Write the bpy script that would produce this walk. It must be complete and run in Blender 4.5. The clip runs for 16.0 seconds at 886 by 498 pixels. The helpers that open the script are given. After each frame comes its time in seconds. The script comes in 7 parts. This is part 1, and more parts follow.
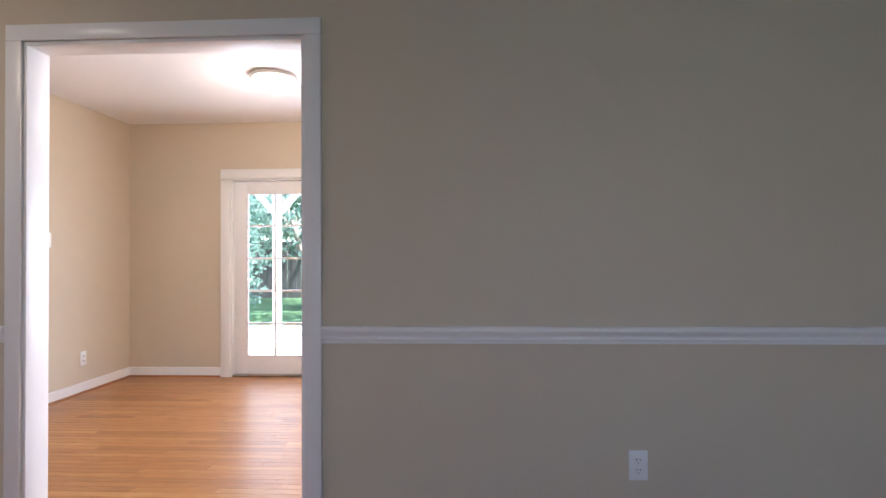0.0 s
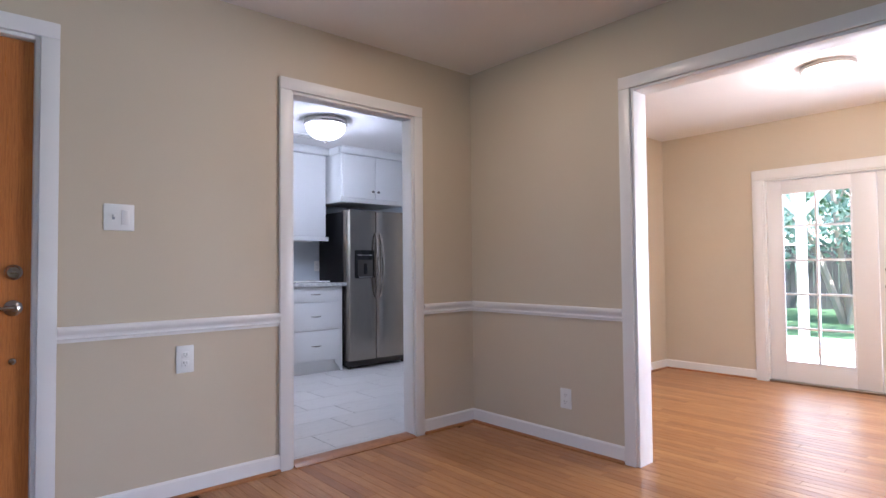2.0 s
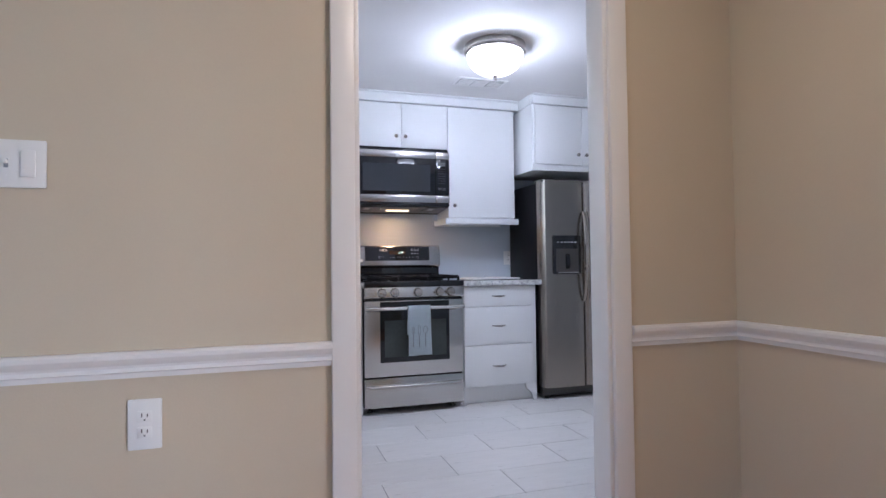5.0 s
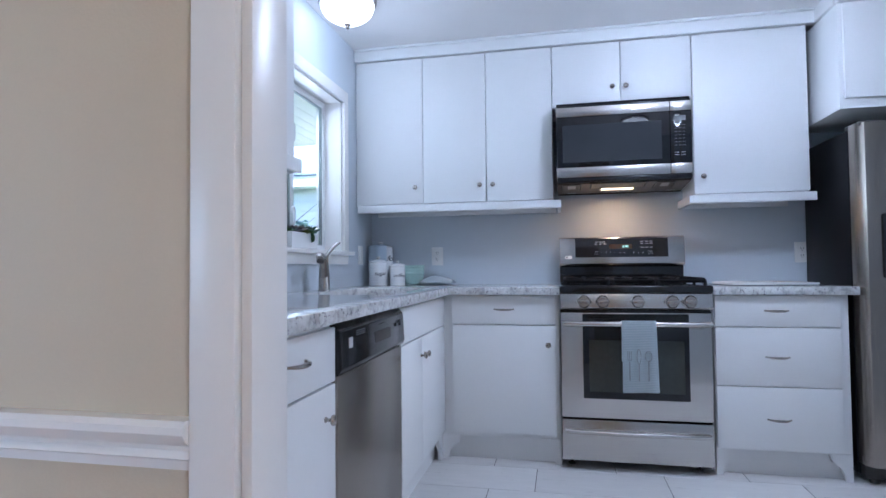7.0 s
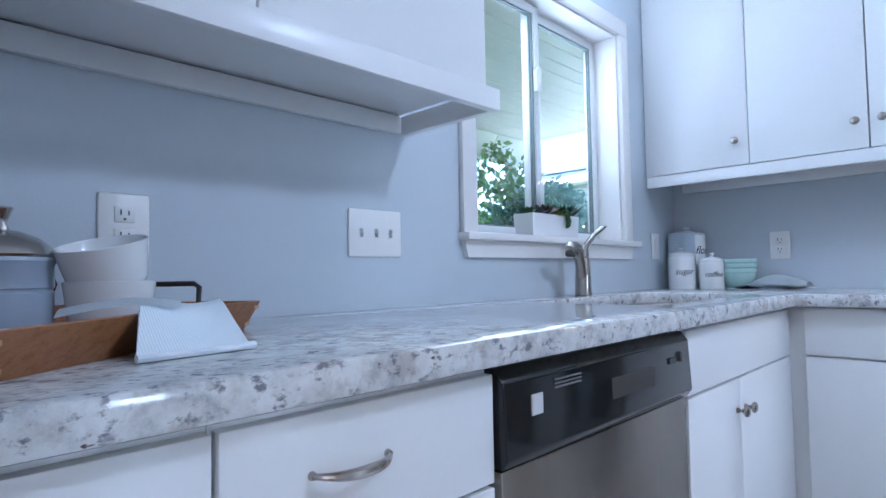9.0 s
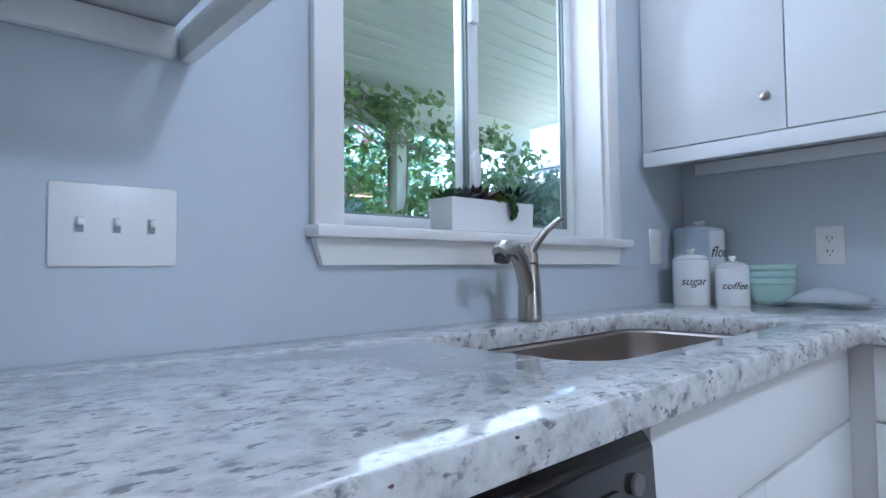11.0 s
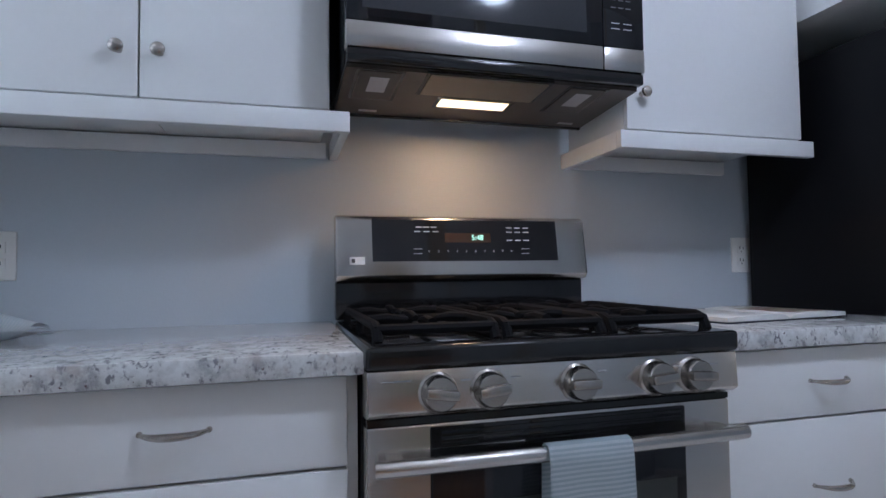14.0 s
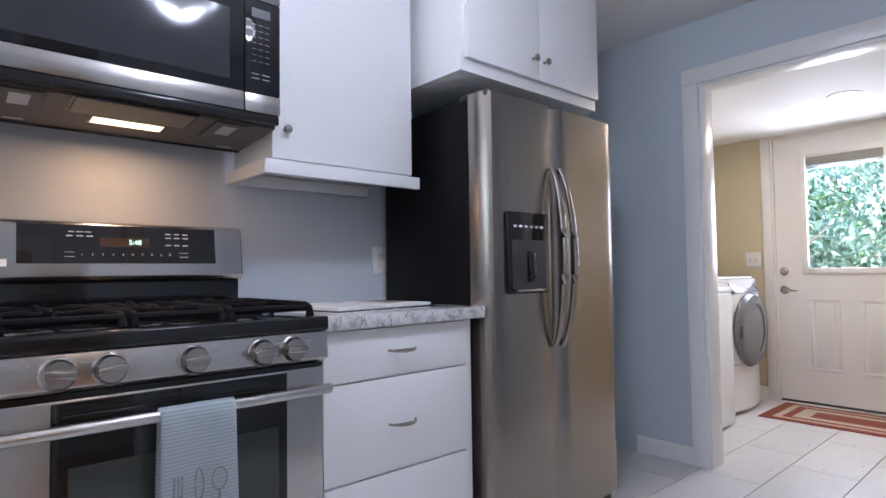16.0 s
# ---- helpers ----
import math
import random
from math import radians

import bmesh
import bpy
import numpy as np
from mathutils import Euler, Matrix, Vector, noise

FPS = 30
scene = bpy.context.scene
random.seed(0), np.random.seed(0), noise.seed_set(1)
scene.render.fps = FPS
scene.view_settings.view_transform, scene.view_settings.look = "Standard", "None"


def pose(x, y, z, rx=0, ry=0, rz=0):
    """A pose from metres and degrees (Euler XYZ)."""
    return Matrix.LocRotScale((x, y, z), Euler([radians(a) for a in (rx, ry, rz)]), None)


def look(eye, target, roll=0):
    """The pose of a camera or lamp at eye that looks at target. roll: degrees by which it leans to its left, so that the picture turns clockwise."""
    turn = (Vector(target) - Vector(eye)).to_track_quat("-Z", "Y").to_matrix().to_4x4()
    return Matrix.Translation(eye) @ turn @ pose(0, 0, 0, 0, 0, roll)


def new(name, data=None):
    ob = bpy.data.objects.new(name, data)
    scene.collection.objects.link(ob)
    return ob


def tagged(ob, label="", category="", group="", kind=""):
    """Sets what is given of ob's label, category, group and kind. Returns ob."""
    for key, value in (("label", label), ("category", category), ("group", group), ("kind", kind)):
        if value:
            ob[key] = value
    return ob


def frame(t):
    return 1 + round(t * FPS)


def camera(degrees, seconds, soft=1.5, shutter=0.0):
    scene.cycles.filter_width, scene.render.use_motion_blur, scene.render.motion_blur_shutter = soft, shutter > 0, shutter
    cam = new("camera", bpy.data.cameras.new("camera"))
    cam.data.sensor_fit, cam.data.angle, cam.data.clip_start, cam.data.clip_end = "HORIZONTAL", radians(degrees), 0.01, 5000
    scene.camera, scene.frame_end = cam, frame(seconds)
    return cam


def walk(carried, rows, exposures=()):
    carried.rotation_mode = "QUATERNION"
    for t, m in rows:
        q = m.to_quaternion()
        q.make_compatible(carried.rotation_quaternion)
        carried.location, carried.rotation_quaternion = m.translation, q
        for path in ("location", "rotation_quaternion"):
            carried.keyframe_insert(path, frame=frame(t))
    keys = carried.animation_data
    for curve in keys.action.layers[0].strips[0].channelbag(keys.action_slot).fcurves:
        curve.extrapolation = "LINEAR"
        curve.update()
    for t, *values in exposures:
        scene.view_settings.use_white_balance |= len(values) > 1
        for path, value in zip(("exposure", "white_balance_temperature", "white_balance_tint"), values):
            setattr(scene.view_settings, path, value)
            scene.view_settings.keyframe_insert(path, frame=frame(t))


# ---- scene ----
cam = camera(76.0, 16.0)
# seconds, x, y, z, yaw, pitch, roll
ROWS = [
    (0, -0.053, 0.973, 1.110, 2.75, 0.71, -0.28),
    (0.5, -0.104, 0.723, 1.089, 12.01, 0.70, -0.71),
    (1, -0.160, 0.590, 1.109, 27.31, 1.08, -0.58),
    (1.5, -0.229, 0.509, 1.085, 39.93, 1.69, -0.52),
    (2, -0.316, 0.489, 1.062, 48.69, 1.85, -0.54),
    (2.5, -0.381, 0.565, 1.045, 56.64, 1.91, -0.53),
    (3, -0.457, 0.734, 1.033, 62.74, 2.00, -0.54),
    (3.2, -0.483, 0.814, 1.039, 65.34, 1.81, -0.50),
    (5.3, -1.733, 1.700, 1.039, 72.88, 1.73, -0.65),
    (5.5, -1.860, 1.720, 1.018, 73.21, 1.96, -0.60),
    (6, -2.116, 1.931, 1.007, 79.53, 2.10, -0.63),
    (6.5, -2.288, 2.156, 1.014, 91.46, 2.02, -0.66),
    (7, -2.470, 2.300, 1.024, 101.78, 1.85, -0.57),
    (7.5, -2.704, 2.336, 1.004, 109.48, 1.97, -0.63),
    (8, -2.939, 2.306, 0.990, 119.78, 2.32, -0.96),
    (8.5, -3.177, 2.273, 1.004, 129.04, 2.14, -0.74),
    (8.7, -3.249, 2.244, 1.002, 132.38, 2.35, -1.02),
    (10.8, -3.970, 1.988, 1.023, 139.10, 2.57, -1.03),
    (11, -4.039, 1.995, 1.036, 137.73, 2.10, -0.69),
    (11.5, -4.200, 2.025, 1.047, 131.38, 1.75, -0.52),
    (12, -4.380, 2.009, 1.038, 118.38, 2.19, -0.30),
    (12.5, -4.512, 2.035, 1.038, 105.05, 2.56, -0.38),
    (13, -4.581, 2.075, 1.033, 94.00, 2.91, -0.49),
    (13.5, -4.563, 2.114, 1.037, 83.13, 2.65, -0.61),
    (14, -4.489, 2.163, 1.042, 74.30, 2.43, -0.73),
    (14.5, -4.391, 2.176, 1.035, 67.40, 2.78, -0.86),
    (15, -4.275, 2.176, 1.034, 61.27, 2.81, -0.80),
    (15.5, -4.155, 2.191, 1.033, 54.77, 2.55, -0.72),
    (16, -4.058, 2.229, 1.036, 48.34, 2.34, -0.74),
]
EXPOSURES = [(0.0, 2.45, 5800, 19), (0.5, 2.15, 5750, 20), (1.0, 2.2, 5700, 21), (1.5, 2.38, 5550, 20), (2.5, 2.72, 5800, 22), (3.2, 2.75, 5750, 21), (5.5, 2.65, 5700, 18), (7.0, 2.6, 5250, 15), (7.5, 2.5, 5150, 14), (8.5, 2.85, 5080, 13), (11.0, 2.62, 5300, 12), (12.0, 2.80, 5400, 13), (12.5, 2.88, 5400, 14), (13.5, 2.5, 5500, 14), (14.5, 1.95, 5700, 16), (15.0, 2.1, 5600, 17), (16.0, 2.62, 5950, 20)]
walk(cam, [(t, pose(x, y, z, 90 + pitch, -roll, yaw)) for t, x, y, z, yaw, pitch, roll in ROWS], EXPOSURES)

# ---------------------------------------------------------------- light
world = bpy.data.worlds.new("world")
scene.world = world
world.use_nodes = True
SUN_EL, SUN_AZ = 62.0, 104.0
sky = world.node_tree.nodes.new("ShaderNodeTexSky")
sky.sky_type, sky.sun_disc = "NISHITA", False
sky.sun_elevation, sky.sun_rotation = radians(SUN_EL), radians(SUN_AZ)
world.node_tree.links.new(sky.outputs["Color"], world.node_tree.nodes["Background"].inputs["Color"])
world.node_tree.nodes["Background"].inputs["Strength"].default_value = 0.15
sun = new("sun", bpy.data.lights.new("sun", "SUN"))
sun.data.energy, sun.data.angle, sun.data.color = 5.0, radians(0.5), (1.0, 0.95, 0.88)
away = Vector((math.sin(radians(SUN_AZ)) * math.cos(radians(SUN_EL)), math.cos(radians(SUN_AZ)) * math.cos(radians(SUN_EL)), math.sin(radians(SUN_EL))))
sun.matrix_world = look(away * 30, (0, 0, 0))


def area(name, x, y, z, tx, ty, tz, w, h, power, colour):
    lamp = bpy.data.lights.new(name, "AREA")
    lamp.shape, lamp.size, lamp.size_y, lamp.energy, lamp.color = "RECTANGLE", w, h, power, colour
    ob = new(name, lamp)
    ob.matrix_world = look((x, y, z), (tx, ty, tz))
    return ob


def bulb(name, x, y, z, power, colour, size=0.05):
    lamp = bpy.data.lights.new(name, "POINT")
    lamp.energy, lamp.color, lamp.shadow_soft_size = power, colour, size
    ob = new(name, lamp)
    ob.location = (x, y, z)
    return ob


DAY = (0.82, 0.91, 1.0)
# sky light in the window openings
area("daylight_kitchen_window", -5.09, 0.86, 1.70, -5.09, 3, 1.0, 0.85, 0.50, 0.9, DAY)
area("daylight_french_door", -1.43, 6.32, 1.0, -1.43, 3, 0.8, 1.6, 1.9, 6, DAY)
area("daylight_sunroom_window", 0.95, 6.32, 1.2, 0.95, 3, 0.8, 1.8, 1.6, 42, DAY)
area("daylight_south_window", 1.2, -2.92, 1.4, 1.2, 3, 0.7, 2.3, 1.3, 9, (0.54, 0.73, 1.0))
area("daylight_laundry_window", -5.19, 7.38, 1.45, -5.19, 3, 1.0, 0.46, 0.8, 4.5, DAY)
# lamps of the place
bulb("kitchen_bulb", -4.69, 2.98, 2.225, 4.0, (0.82, 0.89, 1.0), 0.10)
area("kitchen_bowl_light", -4.69, 2.98, 2.225, -4.69, 2.98, 0, 0.30, 0.30, 1.3, (0.82, 0.89, 1.0)).data.shape = "DISK"
bulb("sink_bulb", -5.045, 1.30, 2.25, 1.0, (0.80, 0.90, 1.0), 0.08)
bulb("sunroom_bulb", -1.40, 4.80, 2.25, 3.4, (1.0, 0.86, 0.68), 0.09)
area("dining_bulb", -2.30, 2.36, 2.403, -2.30, 2.36, 0, 0.12, 0.12, 1.15, (1.0, 0.80, 0.58)).data.shape = "DISK"
area("laundry_bulb", -4.975, 6.34, 2.078, -4.975, 6.34, 0, 0.12, 0.12, 1.5, (1.0, 0.84, 0.62)).data.shape = "DISK"
area("hood_bulb", -5.813, 2.617, 1.452, -5.813, 2.617, 0.9, 0.16, 0.035, 0.28, (1.0, 0.60, 0.30))

# ---------------------------------------------------------------- materials
def shader(name):
    m = bpy.data.materials.new(name)
    m.use_nodes = True
    nt = m.node_tree
    return m, nt, nt.nodes["Principled BSDF"]


def node(nt, kind, **values):
    n = nt.nodes.new(kind)
    for key, value in values.items():
        n.inputs[key.replace("_", " ")].default_value = value
    return n


def ramp(nt, source, stops):
    r = nt.nodes.new("ShaderNodeValToRGB")
    e = r.color_ramp.elements
    while len(e) < len(stops):
        e.new(0.5)
    for k, (p, c) in enumerate(stops):
        e[k].position, e[k].color = p, (*c, 1)
    nt.links.new(source, r.inputs["Fac"])
    return r.outputs["Color"]


def grey(*v):
    return [(p, (c, c, c)) for p, c in v]


def space(nt, stretch=(1, 1, 1)):
    c = nt.nodes.new("ShaderNodeTexCoord")
    m = nt.nodes.new("ShaderNodeMapping")
    m.inputs["Scale"].default_value = stretch
    nt.links.new(c.outputs["Object"], m.inputs["Vector"])
    return m.outputs["Vector"]


def noisy(nt, vec, scale, detail=3.0, rough=0.55):
    n = node(nt, "ShaderNodeTexNoise", Scale=scale, Detail=detail, Roughness=rough)
    nt.links.new(vec, n.inputs["Vector"])
    return n.outputs["Fac"]


def mixed(nt, fac, a, b, how="MIX"):
    n = nt.nodes.new("ShaderNodeMix")
    n.data_type, n.blend_type = "RGBA", how
    for s, k in ((fac, 0), (a, 6), (b, 7)):
        if isinstance(s, (int, float)):
            n.inputs[k].default_value = s
        elif isinstance(s, tuple):
            n.inputs[k].default_value = (*s, 1)
        else:
            nt.links.new(s, n.inputs[k])
    return n.outputs[2]


def bumped(nt, b, height, strength, distance=0.002):
    n = node(nt, "ShaderNodeBump", Strength=strength, Distance=distance)
    nt.links.new(height, n.inputs["Height"])
    nt.links.new(n.outputs["Normal"], b.inputs["Normal"])


def paint(name, colour, rough=0.6, grain=160.0, bump=0.12, vary=0.05, stretch=(1, 1, 1), metal=0.0, coat=0.0):
    """A surface with soft large blotches, fine grain and a fine relief."""
    m, nt, b = shader(name)
    v = space(nt, stretch)
    big, fine = noisy(nt, v, 1.7, 4), noisy(nt, v, grain, 3)
    lo = tuple(c * (1 - vary) for c in colour)
    hi = tuple(min(1, c * (1 + vary)) for c in colour)
    col = ramp(nt, big, [(0.3, lo), (0.7, hi)])
    col = mixed(nt, 0.35, col, ramp(nt, fine, [(0.3, lo), (0.7, hi)]))
    nt.links.new(col, b.inputs["Base Color"])
    nt.links.new(ramp(nt, noisy(nt, v, 5.0, 2), grey((0.3, rough * 0.96), (0.7, min(1, rough * 1.04)))), b.inputs["Roughness"])
    b.inputs["Metallic"].default_value = metal
    b.inputs["Coat Weight"].default_value = coat
    if bump:
        bumped(nt, b, fine, bump, 0.0015)
    return m


def steel(name, colour, rough=0.27, along=(2, 2, 240), bump=0.05):
    m, nt, b = shader(name)
    v = space(nt, along)
    lines = noisy(nt, v, 3.0, 4, 0.7)
    nt.links.new(ramp(nt, lines, [(0.3, tuple(c * 0.975 for c in colour)), (0.7, colour)]), b.inputs["Base Color"])
    nt.links.new(ramp(nt, lines, grey((0.3, rough * 0.98), (0.7, rough * 1.02))), b.inputs["Roughness"])
    b.inputs["Metallic"].default_value = 1.0
    bumped(nt, b, lines, bump * 0.1, 0.0002)
    return m


def glow(name, colour, strength):
    m, nt, b = shader(name)
    b.inputs["Base Color"].default_value = (0.8, 0.8, 0.8, 1)
    b.inputs["Emission Color"].default_value = (*colour, 1)
    b.inputs["Emission Strength"].default_value = strength
    return m


def boards(name, tones, stretch, per_island=False, rough=0.34):
    """Varnished boards: each piece its own tone, with grain along it."""
    m, nt, b = shader(name)
    if per_island:
        rnd = nt.nodes.new("ShaderNodeNewGeometry").outputs["Random Per Island"]
    else:
        rnd = nt.nodes.new("ShaderNodeObjectInfo").outputs["Random"]
    tone = ramp(nt, rnd, [(k / (len(tones) - 1), c) for k, c in enumerate(tones)])
    c = nt.nodes.new("ShaderNodeTexCoord")
    shift = nt.nodes.new("ShaderNodeVectorMath")
    shift.operation = "MULTIPLY_ADD"
    shift.inputs[1].default_value = stretch
    comb = nt.nodes.new("ShaderNodeCombineXYZ")
    times = nt.nodes.new("ShaderNodeMath")
    times.operation, times.inputs[1].default_value = "MULTIPLY", 37.0
    nt.links.new(rnd, times.inputs[0])
    for k in range(3):
        nt.links.new(times.outputs[0], comb.inputs[k])
    nt.links.new(c.outputs["Object"], shift.inputs[0])
    nt.links.new(comb.outputs[0], shift.inputs[2])
    v = shift.outputs[0]
    grain = noisy(nt, v, 6.0, 6, 0.65)
    fine = noisy(nt, v, 26.0, 4, 0.6)
    col = mixed(nt, 1.0, tone, ramp(nt, grain, [(0.3, (0.70, 0.62, 0.55)), (0.55, (1, 1, 1)), (0.75, (1.0, 0.95, 0.88))]), "MULTIPLY")
    col = mixed(nt, 0.5, col, ramp(nt, fine, [(0.32, (0.66, 0.58, 0.5)), (0.5, (1, 1, 1))]), "MULTIPLY")
    nt.links.new(col, b.inputs["Base Color"])
    nt.links.new(ramp(nt, grain, grey((0.3, rough * 1.25), (0.7, rough * 0.85))), b.inputs["Roughness"])
    bumped(nt, b, fine, 0.08, 0.0006)
    return m


def granite():
    m, nt, b = shader("granite")
    v = space(nt, (1.0, 1.0, 1.0))
    v2 = space(nt, (1.0, 1.9, 1.4))
    base = ramp(nt, noisy(nt, v, 22, 6, 0.68), [(0.34, (0.36, 0.36, 0.36)), (0.46, (0.57, 0.57, 0.555)), (0.60, (0.69, 0.695, 0.68))])
    taupe = ramp(nt, noisy(nt, v, 24, 5, 0.65), grey((0.54, 0.0), (0.66, 0.75)))
    col = mixed(nt, taupe, base, (0.42, 0.38, 0.36))
    dark = ramp(nt, noisy(nt, v2, 50, 5, 0.62), grey((0.53, 0.0), (0.61, 0.95)))
    patch = ramp(nt, noisy(nt, v, 26, 4, 0.6), grey((0.43, 0.0), (0.56, 1.0)))
    speck = mixed(nt, 1.0, dark, patch, "MULTIPLY")
    col = mixed(nt, speck, col, (0.19, 0.185, 0.20))
    wine = ramp(nt, noisy(nt, v2, 60, 2, 0.5), grey((0.71, 0.0), (0.74, 1.0)))
    col = mixed(nt, wine, col, (0.13, 0.08, 0.085))
    nt.links.new(col, b.inputs["Base Color"])
    b.inputs["Roughness"].default_value = 0.12
    b.inputs["Coat Weight"].default_value = 0.3
    b.inputs["Coat Roughness"].default_value = 0.05
    return m


def glassy(name, tint=(1, 1, 1), rough=0.0, bump=0.0):
    m, nt, b = shader(name)
    nt.nodes.remove(b)
    out = nt.nodes["Material Output"]
    clear = node(nt, "ShaderNodeBsdfTransparent", Color=(*tint, 1))
    gloss = node(nt, "ShaderNodeBsdfGlossy", Color=(1, 1, 1, 1), Roughness=rough)
    lw = nt.nodes.new("ShaderNodeLayerWeight")
    power = nt.nodes.new("ShaderNodeMath")
    power.operation, power.inputs[1].default_value = "POWER", 4.0
    nt.links.new(lw.outputs["Facing"], power.inputs[0])
    fres = nt.nodes.new("ShaderNodeMath")
    fres.operation, fres.inputs[1].default_value, fres.inputs[2].default_value = "MULTIPLY_ADD", 0.5, 0.03
    nt.links.new(power.outputs[0], fres.inputs[0])
    mix = nt.nodes.new("ShaderNodeMixShader")
    nt.links.new(fres.outputs[0], mix.inputs[0])
    nt.links.new(clear.outputs[0], mix.inputs[1])
    nt.links.new(gloss.outputs[0], mix.inputs[2])
    nt.links.new(mix.outputs[0], out.inputs["Surface"])
    return m


def weave(name, a, b_col, pitch, axis=2):
    """Cloth with narrow stripes."""
    m, nt, b = shader(name)
    v = space(nt)
    w = nt.nodes.new("ShaderNodeTexWave")
    w.bands_direction = "XYZ"[axis]
    w.inputs["Scale"].default_value = 0.314 / pitch
    w.inputs["Distortion"].default_value = 0.4
    nt.links.new(v, w.inputs["Vector"])
    col = ramp(nt, w.outputs["Fac"], [(0.35, a), (0.65, b_col)])
    col = mixed(nt, 0.25, col, ramp(nt, noisy(nt, v, 700, 2), [(0.3, tuple(c * 0.75 for c in a)), (0.7, (0.9, 0.92, 0.94))]))
    nt.links.new(col, b.inputs["Base Color"])
    b.inputs["Roughness"].default_value = 0.9
    bumped(nt, b, noisy(nt, v, 900, 2), 0.3, 0.001)
    return m


def leafy(name, a, c, rough=0.45):
    m, nt, b = shader(name)
    rnd = nt.nodes.new("ShaderNodeNewGeometry").outputs["Random Per Island"]
    nt.links.new(ramp(nt, rnd, [(0.0, a), (1.0, c)]), b.inputs["Base Color"])
    b.inputs["Roughness"].default_value = rough
    glossy = node(nt, "ShaderNodeBsdfTranslucent")
    nt.links.new(b.inputs["Base Color"].links[0].from_socket, glossy.inputs["Color"])
    mix = nt.nodes.new("ShaderNodeMixShader")
    mix.inputs[0].default_value = 0.45
    nt.links.new(b.outputs[0], mix.inputs[1])
    nt.links.new(glossy.outputs[0], mix.inputs[2])
    nt.links.new(mix.outputs[0], nt.nodes["Material Output"].inputs["Surface"])
    return m


def tile_mat(name, per_island=False):
    m, nt, b = shader(name)
    if per_island:
        rnd = nt.nodes.new("ShaderNodeNewGeometry").outputs["Random Per Island"]
    else:
        rnd = nt.nodes.new("ShaderNodeObjectInfo").outputs["Random"]
    tone = ramp(nt, rnd, [(0.0, (0.64, 0.62, 0.60)), (1.0, (0.70, 0.68, 0.66))])
    v = space(nt, (6.0, 1.2, 1.0))
    col = mixed(nt, 0.6, tone, ramp(nt, noisy(nt, v, 4, 5, 0.6), [(0.3, (0.86, 0.86, 0.86)), (0.65, (1, 1, 1))]), "MULTIPLY")
    nt.links.new(col, b.inputs["Base Color"])
    nt.links.new(ramp(nt, noisy(nt, v, 7, 4), grey((0.3, 0.26), (0.7, 0.38))), b.inputs["Roughness"])
    bumped(nt, b, noisy(nt, v, 30, 3), 0.05, 0.001)
    return m


BEIGE = paint("beige_wall_paint", (0.585, 0.495, 0.368), 0.55, 210, 0.22, 0.03)
BLUEGREY = paint("blue_grey_wall_paint", (0.55, 0.595, 0.635), 0.55, 210, 0.2, 0.03)
CREAM = paint("cream_wall_paint", (0.62, 0.54, 0.38), 0.55, 210, 0.2, 0.03)
CEILING = paint("ceiling_paint", (0.80, 0.78, 0.76), 0.75, 120, 0.2, 0.03)
TRIM = paint("trim_paint", (0.80, 0.78, 0.75), 0.30, 140, 0.03, 0.015)
CABINET = paint("cabinet_paint", (0.79, 0.79, 0.78), 0.30, 70, 0.05, 0.02)
PLASTIC = paint("white_plastic", (0.80, 0.79, 0.76), 0.32, 90, 0.0, 0.02)
SLOT = paint("dark_slot", (0.05, 0.045, 0.04), 0.6, 90, 0.0, 0.05)
NICKEL = steel("satin_nickel", (0.44, 0.405, 0.37), 0.25, (60, 60, 60), 0.02)
CHROME = steel("polished_chrome", (0.74, 0.73, 0.72), 0.12, (40, 40, 40), 0.01)
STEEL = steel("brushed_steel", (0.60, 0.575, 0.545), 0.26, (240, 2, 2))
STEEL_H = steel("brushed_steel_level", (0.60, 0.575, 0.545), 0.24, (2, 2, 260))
# upright steel: base darkened and browned to stand in for the room it reflects
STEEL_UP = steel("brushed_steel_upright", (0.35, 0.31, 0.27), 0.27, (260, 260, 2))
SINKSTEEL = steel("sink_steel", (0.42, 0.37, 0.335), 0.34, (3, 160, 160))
BLACK = paint("black_enamel", (0.012, 0.012, 0.013), 0.12, 90, 0.0, 0.2)
BLACKSIDE = paint("black_textured_metal", (0.006, 0.006, 0.007), 0.40, 320, 0.12, 0.2)
BLACKGLASS = paint("black_glass", (0.010, 0.010, 0.012), 0.05, 40, 0.0, 0.2)
OVENGLASS = paint("oven_glass", (0.045, 0.05, 0.045), 0.06, 40, 0.0, 0.2)
IRON = paint("cast_iron", (0.008, 0.008, 0.009), 0.75, 260, 0.35, 0.25)
GRANITE = granite()
GLASS = glassy("window_glass")
GROUT = paint("grey_grout", (0.20, 0.19, 0.18), 0.9, 200, 0.3, 0.1)
TILE = tile_mat("porcelain_tile")
OAKS = [(0.36, 0.155, 0.052), (0.46, 0.212, 0.074), (0.53, 0.255, 0.092), (0.42, 0.184, 0.061), (0.58, 0.298, 0.115), (0.48, 0.222, 0.074)]
OAK = boards("oak_board", OAKS, (1.2, 26, 26))
OAK_FIELD = boards("oak_board_field", OAKS, (1.2, 26, 26), True)
OAK_TRIM = boards("oak_trim", [(0.36, 0.15, 0.055), (0.42, 0.18, 0.065)], (3, 3, 30))
SEAM = paint("floor_seam", (0.07, 0.03, 0.012), 0.8, 100, 0.0, 0.1)
DOOR_OAK = boards("door_oak", [(0.50, 0.175, 0.045), (0.55, 0.20, 0.054)], (34, 34, 1.4), False, 0.3)
